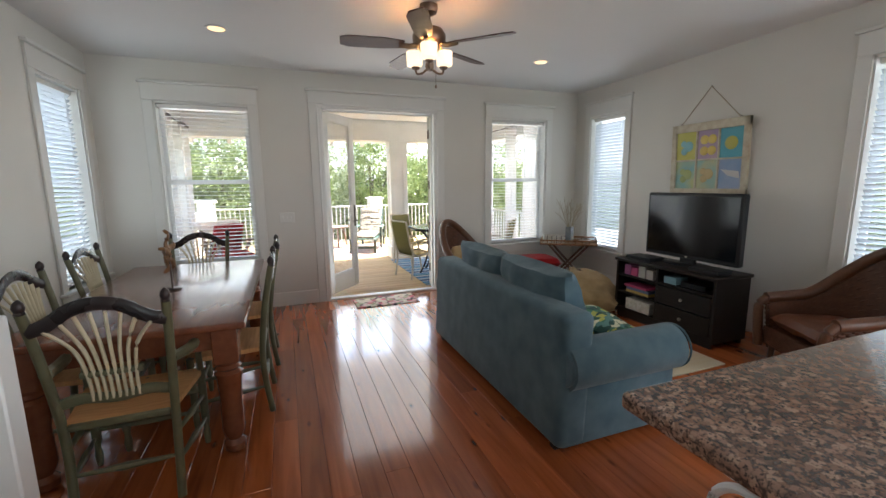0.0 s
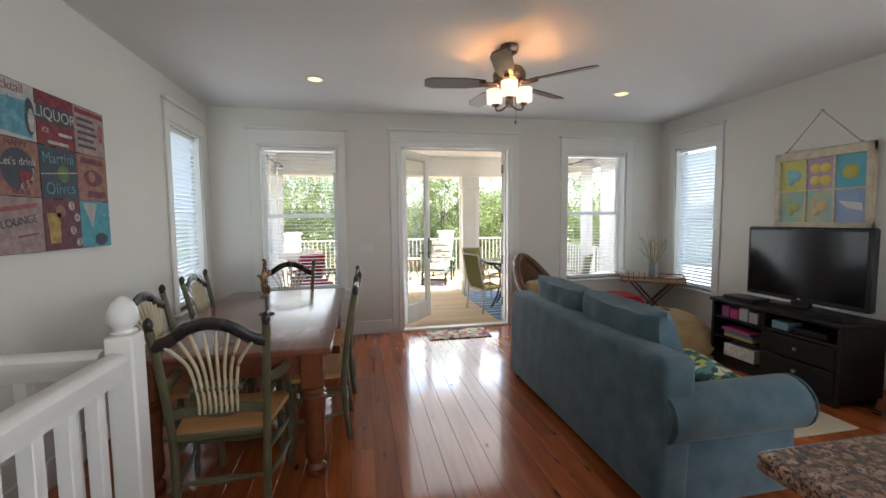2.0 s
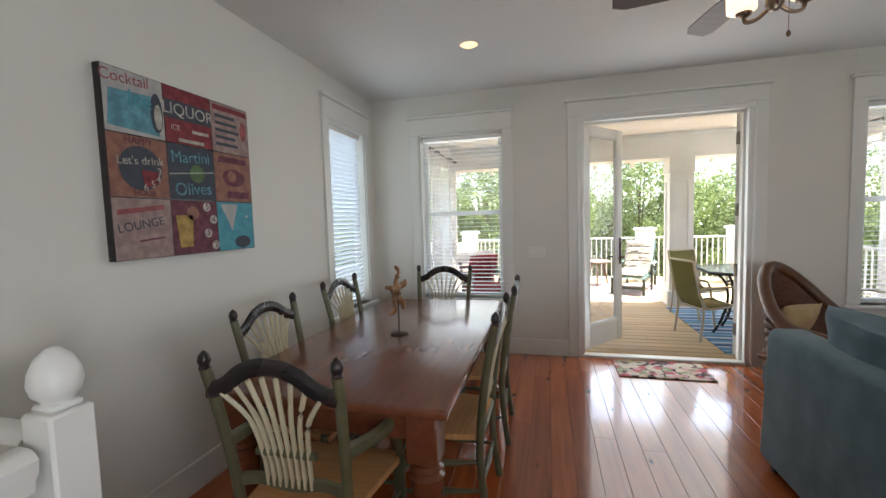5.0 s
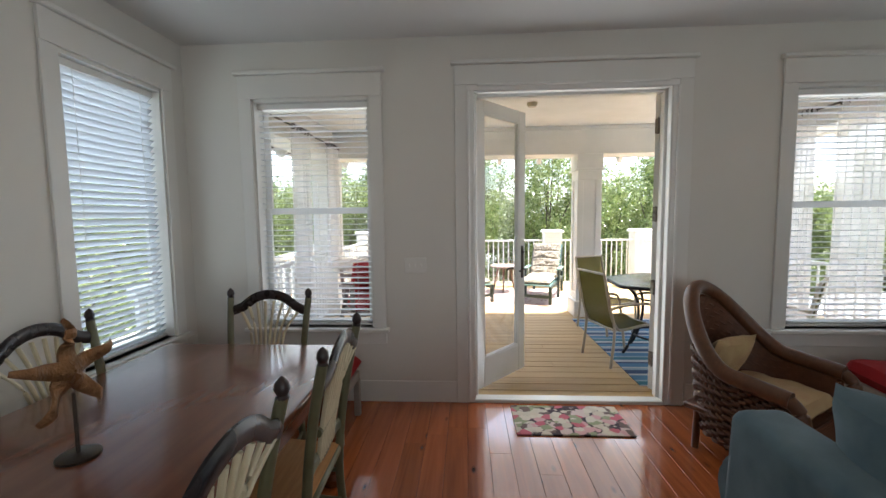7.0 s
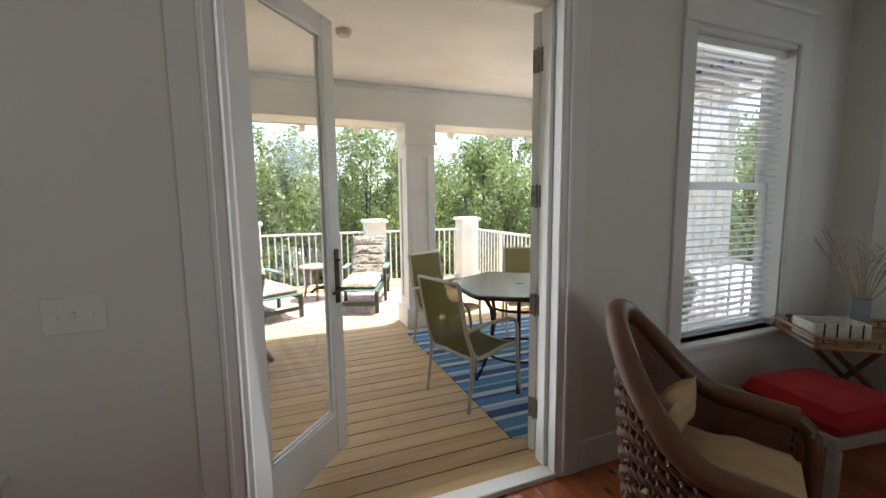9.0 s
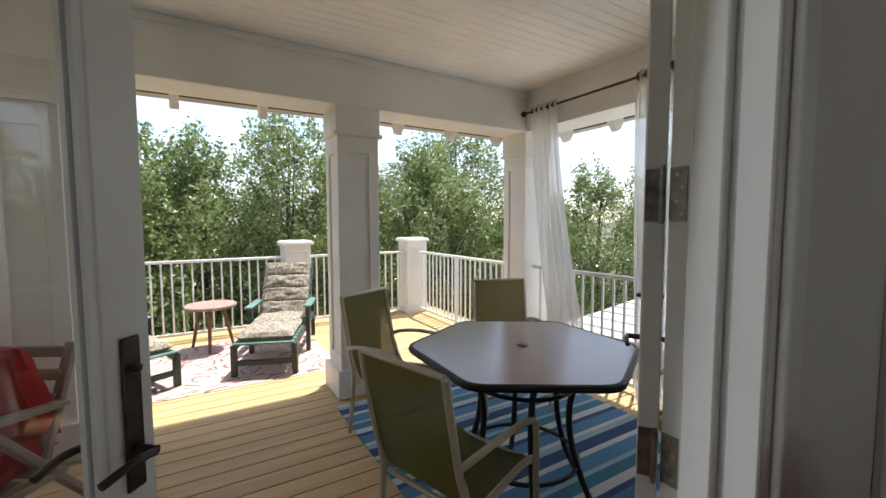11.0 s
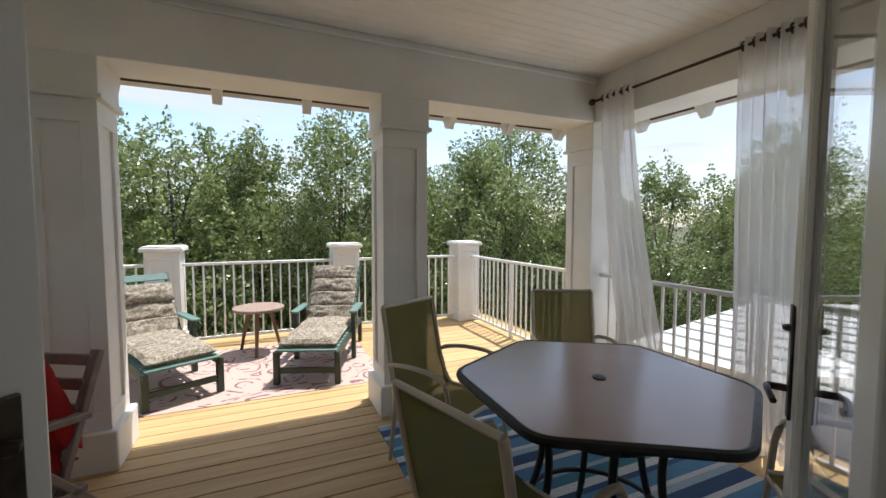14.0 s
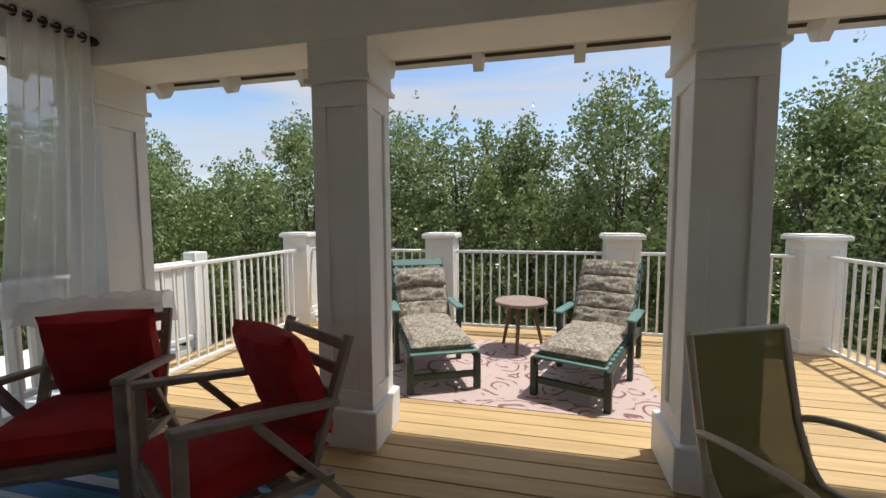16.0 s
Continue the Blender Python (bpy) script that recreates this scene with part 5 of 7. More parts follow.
block(bm, (SX - 0.030, SY - 0.030, 1.107), (SX + 0.030, SY + 0.030, 1.122), 0.006)
newel = part("newel_post", bm, M_WHITE, rail)
bm = bmesh.new()
lathe(bm, [(0.024, 0), (0.027, 0.008), (0.039, 0.020), (0.044, 0.040), (0.041, 0.064), (0.030, 0.090), (0.012, 0.108), (0.0, 0.112)], (SX, SY, 1.120), 24)
part("acorn_finial", bm, M_WHITE, newel)
RZ = 1.058


def handrail(name, a, b, half=0.034):
    """A moulded rail from a to b, level."""
    a, b = Vector(a), Vector(b)
    d = (b - a).normalized()
    side = Vector((-d.y, d.x, 0))
    prof = [(-0.020, -0.085), (0.020, -0.085), (0.024, -0.06), (half, -0.045), (half + 0.004, -0.018), (half - 0.008, -0.004), (0.012, 0.0), (-0.012, 0.0), (-half + 0.008, -0.004), (-half - 0.004, -0.018), (-half, -0.045), (-0.024, -0.06)]
    bm = bmesh.new()
    ends = [[bm.verts.new(p + side * u + Vector((0, 0, w))) for u, w in prof] for p in (a, b)]
    k = len(prof)
    for i in range(k):
        bm.faces.new((ends[0][i], ends[0][(i + 1) % k], ends[1][(i + 1) % k], ends[1][i]))
    bm.faces.new(ends[0][::-1])
    bm.faces.new(ends[1])
    return part(name, bm, M_WHITE, rail)


handrail("handrail", (SX, SY - 0.06, RZ), (SX, -2.4, RZ))
handrail("handrail", (SX - 0.06, SY, RZ), (XW, SY, RZ))
part("kerb", boxes(((SX - 0.05, YS, -0.02), (SX + 0.03, SY - 0.06, 0.03)), r=0.004), M_WHITE, rail)
part("kerb", boxes(((XW, SY - 0.04, -0.02), (SX - 0.06, SY + 0.04, 0.03)), r=0.004), M_WHITE, rail)
bal = mesh_of("baluster", boxes(((-0.018, -0.018, 0.03), (0.018, 0.018, RZ - 0.08)), r=0.002), M_WHITE)
k = 0
while SY - 0.17 - k * 0.118 > -2.4:
    o = new("baluster", bal)
    o.parent, o.matrix_local = rail, pose(SX, SY - 0.17 - k * 0.118, 0)
    k += 1
for k in range(7):
    o = new("baluster", bal)
    o.parent, o.matrix_local = rail, pose(SX - 0.17 - k * 0.118, SY, 0)

# ceiling fan with three lit glass shades
FX, FY = 1.29, 3.43
fan = thing("ceiling_fan", pose(FX, FY, CEIL), "ceiling fan with dark wooden blades and three lit glass shades", "ceiling fan")
M_FAN = surface("antique_pewter", (0.26, 0.18, 0.13), 0.35, 0.9, other=(0.12, 0.09, 0.07), scale=14, grain=100, bump=0.05)
M_BLADE = surface("dark_blade_wood", (0.070, 0.022, 0.014), 0.4, other=(0.038, 0.012, 0.009), scale=4, stretch=(1, 9, 1), grain=90, bump=0.06)
bm = bmesh.new()
lathe(bm, [(0.0, -0.075), (0.03, -0.072), (0.060, -0.055), (0.068, -0.03), (0.068, 0.0)], (0, 0, 0), 24)
part("canopy", bm, M_FAN, fan)
bm = bmesh.new()
rod(bm, (0, 0, -0.07), (0, 0, -0.17), 0.012)
part("downrod", bm, M_FAN, fan)
bm = bmesh.new()
lathe(bm, [(0.0, -0.33), (0.07, -0.325), (0.085, -0.30), (0.105, -0.285), (0.125, -0.26), (0.128, -0.215), (0.105, -0.175), (0.05, -0.155), (0.0, -0.15)], (0, 0, 0), 32)
part("motor_housing", bm, M_FAN, fan)
bm = bmesh.new()
lathe(bm, [(0.0, -0.47), (0.02, -0.465), (0.035, -0.44), (0.03, -0.38), (0.06, -0.35), (0.065, -0.325), (0.0, -0.32)], (0, 0, 0), 20)
part("light_hub", bm, M_FAN, fan)
for k in range(5):
    m = pose(0, 0, -0.285, 0, 0, 10 + 72 * k)
    bm = bmesh.new()
    prism(bm, [(-0.045, 0.19), (0.045, 0.19), (0.068, 0.34), (0.070, 0.60), (0.045, 0.66), (-0.045, 0.66), (-0.070, 0.60), (-0.068, 0.34)], -0.004, 0.004, m @ pose(0, 0, 0, 0, 13, 0))
    part("blade", bm, M_BLADE, fan)
    bm = bmesh.new()
    tube(bm, [m @ Vector((0, 0.10, 0.0)), m @ Vector((0, 0.15, -0.012)), m @ Vector((0, 0.23, -0.006))], 0.020, 8, flat=1.0)
    part("blade_bracket", bm, M_FAN, fan)
M_SHADE = glow("lit_frosted_glass", (1.0, 0.80, 0.50), 0.22)
for k in range(3):
    a = radians(-110 + 120 * k)
    dx, dy = math.cos(a), math.sin(a)
    bm = bmesh.new()
    tube(bm, smooth_line([(0.02 * dx, 0.02 * dy, -0.45), (0.07 * dx, 0.07 * dy, -0.475), (0.115 * dx, 0.115 * dy, -0.47), (0.125 * dx, 0.125 * dy, -0.44)]), 0.009, 8)
    lathe(bm, [(0.012, 0), (0.03, 0.01), (0.034, 0.022), (0.0, 0.026)], (0.125 * dx, 0.125 * dy, -0.445), 14)
    arm = part("lamp_arm", bm, M_FAN, fan)
    bm = bmesh.new()
    lathe(bm, [(0.050, 0), (0.060, 0.006), (0.063, 0.105), (0.058, 0.105), (0.055, 0.012), (0.0, 0.008)], (0.135 * dx, 0.135 * dy, -0.415), 24)
    part("shade", bm, M_SHADE, arm, "lit frosted glass drum shade")
    bulb = new("fan_bulb", bpy.data.lights.new("fan_bulb", "POINT"))
    bulb.data.energy, bulb.data.color, bulb.data.shadow_soft_size = 0.30, (1.0, 0.54, 0.24), 0.03
    bulb.location = (FX + 0.135 * dx, FY + 0.135 * dy, CEIL - 0.345)
bm = bmesh.new()
rod(bm, (0.04, -0.03, -0.40), (0.04, -0.03, -0.575), 0.0015, n=5)
lathe(bm, [(0.0, -0.02), (0.010, -0.008), (0.006, 0.008), (0.0, 0.012)], (0.04, -0.03, -0.58), 10)
part("pull_chain", bm, M_FAN, fan)
M_BULB = glow("warm_bulb", (1.0, 0.62, 0.30), 0.26)
# the pair at y 0.2 is unseen, added to light the kitchen end
for x, y in ((-0.262, 4.45), (2.925, 4.385), (-0.262, 0.2), (2.925, 0.2)):
    ob = thing("recessed_light", pose(x, y, CEIL), "lit recessed ceiling light with a white trim ring", "ceiling light", "recessed ceiling lights")
    bm = bmesh.new()
    lathe(bm, [(0.088, 0.0), (0.086, -0.006), (0.068, -0.008), (0.066, 0.0)], (0, 0, 0), 28)
    part("trim_ring", bm, M_CEIL, ob)
    bm = bmesh.new()
    lathe(bm, [(0.0, -0.0055), (0.066, -0.005), (0.066, 0.0), (0.0, 0.0)], (0, 0, 0), 24)
    part("bulb", bm, M_BULB, ob)
    spot = new("recessed_bulb", bpy.data.lights.new("recessed_bulb", "AREA"))
    spot.data.shape, spot.data.size, spot.data.energy, spot.data.color = "DISK", 0.13, 0.16, (1.0, 0.70, 0.42)
    spot.location = (x, y, CEIL - 0.015)

# floral door mat
M_MAT = mottle("floral_mat", [(0.16, 0.11, 0.10), (0.58, 0.52, 0.42), (0.55, 0.14, 0.18), (0.62, 0.36, 0.36), (0.64, 0.58, 0.48), (0.30, 0.33, 0.20), (0.62, 0.50, 0.46), (0.60, 0.52, 0.42)], 17, 0.95, bump=0.5, rim=((0.06, 0.04, 0.05), 0.70, 0.76), warp_by=1.2)
tagged(part("door_mat", boxes(((0.915, 5.11, 0.0), (1.70, 5.53, 0.012)), r=0.004), M_MAT), "floral pink and cream mat on the floor by the door", "mat")
sw = thing("light_switch", pose(0.19, YN, 1.093), "white triple light switch plate on the wall", "light switch")
part("plate", boxes(((-0.085, -0.007, -0.06), (0.085, 0, 0.06)), r=0.004), M_TRIM, sw)
for k in range(3):
    part("toggle", boxes(((-0.052 + k * 0.046, -0.016, -0.012), (-0.042 + k * 0.046, -0.006, 0.012)), r=0.002), M_WHITE, sw)

# canvas of nine vintage bar signs
cv = new("canvas_print")
cv.matrix_world = Matrix(((0, 0, 1, XW + 0.04), (1, 0, 0, 3.088), (0, 1, 0, 1.752), (0, 0, 0, 1)))
tagged(cv, "colourful canvas of nine vintage bar signs on the wall", "wall art")
CWd, CHt = 0.895, 0.875
part("canvas_frame", boxes(((-CWd / 2, -CHt / 2, -0.04), (CWd / 2, CHt / 2, -0.001))), M_CREST, cv)
cw, ch = CWd / 3, CHt / 3


def ink(c, o=None):
    return surface("print_ink", c, 0.7, other=o or tuple(v * 0.5 for v in c), scale=22, amount=1.0, grain=40, bump=0.1)


I_PALE, I_RED, I_DK, I_TEAL, I_ORN, I_TAN = ink((0.50, 0.46, 0.42), (0.36, 0.36, 0.36)), ink((0.30, 0.035, 0.05)), ink((0.03, 0.035, 0.05), (0.05, 0.06, 0.08)), ink((0.03, 0.20, 0.28), (0.07, 0.30, 0.36)), ink((0.36, 0.17, 0.11), (0.22, 0.10, 0.075)), ink((0.44, 0.31, 0.27), (0.25, 0.17, 0.165))
I_MAR, I_CREAM, I_GRN, I_BLUE, I_YEL, I_PINK = ink((0.20, 0.05, 0.08)), ink((0.66, 0.62, 0.54)), ink((0.16, 0.26, 0.10)), ink((0.16, 0.42, 0.52)), ink((0.55, 0.36, 0.10)), ink((0.45, 0.12, 0.12))
fields = [[I_PALE, I_RED, I_TAN], [I_ORN, I_DK, I_ORN], [I_TAN, I_MAR, I_TEAL]]


def cell(cx, cy):
    return -CWd / 2 + (cx + 0.5) * cw, CHt / 2 - (cy + 0.5) * ch


def bit(name, mat, cx, cy, outline, z=0.001):
    ox, oy = cell(cx, cy)
    bm = bmesh.new()
    prism(bm, [(ox + x * cw, oy + y * ch) for x, y in outline], z - 0.0005, z + 0.0006)
    return part(name, bm, mat, cv, smooth=False)


def disc(x, y, r, n=20, sy=1.0):
    return [(x + r * math.cos(2 * math.pi * k / n), y + sy * r * math.sin(2 * math.pi * k / n)) for k in range(n)]


def words(text, mat, cx, cy, x, y, size, turn=0.0, z=0.003):
    """Lettering in one cell: its middle at (x, y) of the cell, letters 'size' of the cell high."""
    cu = bpy.data.curves.new("lettering", "FONT")
    cu.body, cu.size, cu.align_x, cu.align_y, cu.extrude = text, size * ch, "CENTER", "CENTER", 0.0004
    tmp = bpy.data.objects.new("lettering", cu)
    me = bpy.data.meshes.new_from_object(tmp)
    bpy.data.objects.remove(tmp)
    me.materials.clear()
    me.materials.append(mat)
    ob = new("lettering", me)
    ob.parent = cv
    ox, oy = cell(cx, cy)
    ob.matrix_local = pose(ox + x * cw, oy + y * ch, z, 0, 0, turn)


SQ = [(-0.49, -0.49), (0.49, -0.49), (0.49, 0.49), (-0.49, 0.49)]
for r in range(3):
    for c in range(3):
        bit("sign_panel", fields[r][c], c, r, SQ, 0.0)
bit("print_shape", I_BLUE, 0, 0, [(-0.45, -0.40), (0.40, -0.44), (0.30, 0.20), (-0.40, 0.16)])
bit("print_shape", I_DK, 0, 0, disc(0.36, -0.06, 0.11, sy=3.0), 0.0022)
bit("print_shape", I_CREAM, 0, 0, disc(0.38, -0.12, 0.07, sy=3.0), 0.0034)
words("Cocktail", I_PINK, 0, 0, -0.14, 0.36, 0.24, 3)
words("Ice", I_TEAL, 0, 0, 0.08, 0.08, 0.36)
bit("print_shape", I_DK, 1, 0, [(-0.49, -0.06), (0.49, -0.06), (0.49, 0.26), (-0.49, 0.26)])
words("LIQUOR", I_CREAM, 1, 0, 0, 0.10, 0.30)
words("ICE", I_CREAM, 1, 0, -0.30, -0.22, 0.13)
bit("print_bar", I_CREAM, 1, 0, [(0.05, -0.26), (0.42, -0.26), (0.42, -0.20), (0.05, -0.20)])
bit("print_bar", I_CREAM, 1, 0, [(-0.25, -0.45), (0.30, -0.45), (0.30, -0.39), (-0.25, -0.39)])
bit("print_bar", I_RED, 2, 0, [(-0.45, 0.34), (0.46, 0.34), (0.46, 0.44), (-0.45, 0.44)])
for k in range(5):
    bit("print_bar", I_DK, 2, 0, [(-0.40, 0.20 - k * 0.14), (0.12 + 0.05 * (k % 3), 0.20 - k * 0.14), (0.12 + 0.05 * (k % 3), 0.26 - k * 0.14), (-0.40, 0.26 - k * 0.14)])
bit("print_shape", I_PINK, 2, 0, disc(0.34, 0.02, 0.09, sy=2.2))
bit("print_shape", I_DK, 0, 1, disc(0.02, -0.02, 0.36))
bit("print_shape", I_RED, 0, 1, [(0.02, -0.04), (0.32, -0.06), (0.28, -0.26), (0.06, -0.34)], 0.0022)
words("HAPPY", I_MAR, 0, 1, 0, 0.41, 0.16)
words("HOUR", I_MAR, 0, 1, 0.05, -0.42, 0.14)
words("Let's drink", I_CREAM, 0, 1, 0.02, 0.10, 0.19, 4)
for s, x, y in (("3", 0.33, -0.05), ("4", 0.30, -0.18), ("5", 0.20, -0.27), ("6", 0.07, -0.33)):
    words(s, I_CREAM, 0, 1, x, y, 0.17)
words("Martini", I_BLUE, 1, 1, -0.02, 0.28, 0.30, 4)
words("Olives", I_BLUE, 1, 1, 0.0, -0.30, 0.32, 4)
bit("print_shape", I_GRN, 1, 1, disc(0.10, 0.0, 0.16, sy=1.05))
bit("print_bar", I_CREAM, 1, 1, [(-0.48, -0.06), (0.48, 0.05), (0.48, 0.07), (-0.48, -0.04)], 0.0022)
bit("print_shape", I_MAR, 2, 1, disc(0.0, 0.0, 0.30, sy=0.6))
bit("print_shape", I_ORN, 2, 1, disc(-0.05, 0.03, 0.12, sy=1.0), 0.0022)
bit("print_bar", I_MAR, 2, 1, [(-0.40, 0.30), (0.40, 0.30), (0.36, 0.42), (-0.36, 0.42)])
bit("print_bar", I_MAR, 2, 1, [(-0.20, -0.42), (0.40, -0.42), (0.40, -0.28), (-0.20, -0.28)])
words("LOUNGE", I_DK, 0, 2, -0.05, 0.06, 0.20, 9)
bit("print_bar", I_PINK, 0, 2, [(-0.42, 0.22), (0.36, 0.32), (0.36, 0.40), (-0.42, 0.30)])
bit("print_bar", I_MAR, 0, 2, [(-0.10, -0.22), (0.36, -0.17), (0.36, -0.14), (-0.10, -0.19)])
bit("print_shape", I_YEL, 1, 2, [(-0.36, -0.36), (-0.10, -0.36), (-0.06, 0.22), (-0.42, 0.22)])
bit("print_shape", I_ORN, 1, 2, disc(-0.06, 0.26, 0.13))
for s, x, y in (("5", 0.26, 0.38), ("4", 0.40, 0.14), ("3", 0.26, -0.12), ("2", 0.42, -0.36)):
    bit("print_shape", I_CREAM, 1, 2, disc(x, y, 0.085))
    words(s, I_MAR, 1, 2, x, y, 0.17)
bit("print_shape", I_PALE, 2, 2, [(-0.40, 0.45), (0.05, 0.45), (-0.12, -0.10)])
bit("print_shape", I_DK, 2, 2, disc(0.15, -0.34, 0.22, sy=0.6))
bit("print_shape", I_CREAM, 2, 2, disc(0.3, 0.2, 0.03))

# ---- the porch and deck: things ----
def deck_post(x, y):
    ob = thing("deck_post", pose(x, y, DK), "stout white boxed railing post with a flat cap", "post", "deck railing posts")
    part("shaft", boxes(((-0.160, -0.160, 0.0), (0.160, 0.160, 1.13)), r=0.004), M_PORCH, ob)
    for sx in (-1, 1):
        for sy in (-1, 1):
            x0, x1 = sorted((sx * 0.105, sx * 0.170))
            y0, y1 = sorted((sy * 0.105, sy * 0.170))
            part("corner_board", boxes(((x0, y0, 0.21), (x1, y1, 1.035)), r=0.003), M_PORCH, ob)
    for z0, z1 in ((0.14, 0.21), (1.035, 1.13)):
        part("panel_rail", boxes(((-0.170, -0.170, z0), (0.170, 0.170, z1)), r=0.003), M_PORCH, ob)
    part("base_trim", boxes(((-0.185, -0.185, 0.0), (0.185, 0.185, 0.14)), r=0.006), M_PORCH, ob)
    bm = bmesh.new()
    block(bm, (-0.205, -0.205, 1.13), (0.205, 0.205, 1.175), 0.006)
    prism(bm, [(-0.19, -0.19), (0.19, -0.19), (0.19, 0.19), (-0.19, 0.19)], 1.175, 1.19)
    part("cap", bm, M_PORCH, ob)
    return ob


POSTS = [(-1.565, 11.17), (0.35, 11.17), (2.385, 11.17), (4.20, 11.17)]
for p in POSTS:
    deck_post(*p)
bal_mesh = {}


def deck_rail(a, b, top=0.985, low=0.06, gap=0.108, sturdy=0.010):
    """White metal railing from a to b on the deck: two rails and round-cornered balusters."""
    a, b = Vector((*a, 0)), Vector((*b, 0))
    d = b - a
    ob = thing("deck_railing", Matrix.Translation((a.x, a.y, DK)) @ pose(0, 0, 0, 0, 0, math.degrees(math.atan2(d.y, d.x))), "white metal deck railing with thin upright balusters", "railing", "deck railings")
    ln = d.length
    part("top_rail", boxes(((0, -0.024, top - 0.035), (ln, 0.024, top)), r=0.006), M_RAIL, ob)
    part("bottom_rail", boxes(((0, -0.018, low), (ln, 0.018, low + 0.035)), r=0.004), M_RAIL, ob)
    n = max(1, round(ln / gap))
    if "b" not in bal_mesh:
        bal_mesh["b"] = mesh_of("baluster", boxes(((-sturdy, -sturdy, low + 0.03), (sturdy, sturdy, top - 0.03)), r=0.003), M_RAIL)
    for k in range(1, n):
        o = new("baluster", bal_mesh["b"])
        o.parent, o.matrix_local = ob, pose(k * ln / n, 0, 0)
    if ln > 1.9:
        part("support_post", boxes(((ln / 2 - 0.022, -0.022, 0), (ln / 2 + 0.022, 0.022, top - 0.03))), M_RAIL, ob)
    return ob


for (x0, y0), (x1, y1) in zip(POSTS, POSTS[1:]):
    deck_rail((x0 + 0.17, y0 - 0.03), (x1 - 0.17, y1 - 0.03))
deck_rail((-1.54, PY + CW), (-1.54, 11.0))
deck_rail((4.24, 11.0), (4.24, PY + CW))
deck_rail((-1.52, YN + T), (-1.52, PY))
deck_rail((4.30, PY), (4.30, YN + T))

# rugs
def stripes(name, rows, rough=0.95):
    """Woven bands across y: (width, colour) repeated."""
    mt = bpy.data.materials.new(name)
    mt.use_nodes = True
    n, l = mt.node_tree.nodes, mt.node_tree.links
    b = n["Principled BSDF"]
    b.inputs["Roughness"].default_value = rough
    total = sum(r[0] for r in rows)
    co, sep, div, fr = n.new("ShaderNodeTexCoord"), n.new("ShaderNodeSeparateXYZ"), n.new("ShaderNodeMath"), n.new("ShaderNodeMath")
    div.operation, div.inputs[1].default_value, fr.operation = "DIVIDE", total, "FRACT"
    l.new(co.outputs["Object"], sep.inputs[0])
    l.new(sep.outputs["Y"], div.inputs[0])
    l.new(div.outputs[0], fr.inputs[0])
    ramp = n.new("ShaderNodeValToRGB")
    ramp.color_ramp.interpolation = "CONSTANT"
    at = 0.0
    while len(ramp.color_ramp.elements) < len(rows):
        ramp.color_ramp.elements.new(0.9)
    for i, (w, c) in enumerate(rows):
        ramp.color_ramp.elements[i].position, ramp.color_ramp.elements[i].color = at / total, (*c, 1)
        at += w
    l.new(fr.outputs[0], ramp.inputs["Fac"])
    tex, mix = n.new("ShaderNodeTexNoise"), n.new("ShaderNodeMix")
    tex.inputs["Scale"].default_value, tex.inputs["Detail"].default_value = 60.0, 6.0
    mix.data_type, mix.blend_type = "RGBA", "MULTIPLY"
    mix.inputs[0].default_value = 0.45
    l.new(co.outputs["Object"], tex.inputs["Vector"])
    l.new(ramp.outputs["Color"], mix.inputs[6])
    l.new(tex.outputs["Fac"], mix.inputs[7])
    l.new(mix.outputs[2], b.inputs["Base Color"])
    bp = n.new("ShaderNodeBump")
    bp.inputs["Strength"].default_value, bp.inputs["Distance"].default_value = 0.5, 0.004
    l.new(tex.outputs["Fac"], bp.inputs["Height"])
    l.new(bp.outputs["Normal"], b.inputs["Normal"])
    return mt


NAVY, MIDB, PALEB, SNOW, TEALB = (0.035, 0.085, 0.19), (0.09, 0.24, 0.40), (0.34, 0.46, 0.54), (0.62, 0.64, 0.64), (0.05, 0.20, 0.27)
M_BLUE_RUG = stripes("blue_stripe_rug", [(0.09, NAVY), (0.05, PALEB), (0.03, SNOW), (0.10, MIDB), (0.04, NAVY), (0.06, SNOW), (0.08, TEALB), (0.03, PALEB), (0.11, MIDB), (0.04, SNOW)])
tagged(part("outdoor_rug", boxes(((2.10, 6.03, DK), (3.95, 8.36, DK + 0.008)), r=0.003), M_BLUE_RUG), "blue and white striped rug under the patio table", "rug", "striped outdoor rugs")
tagged(part("outdoor_rug", boxes(((-1.30, 6.35, DK), (0.42, 8.12, DK + 0.008)), r=0.003), M_BLUE_RUG), "blue and white striped rug under the red armchairs", "rug", "striped outdoor rugs")


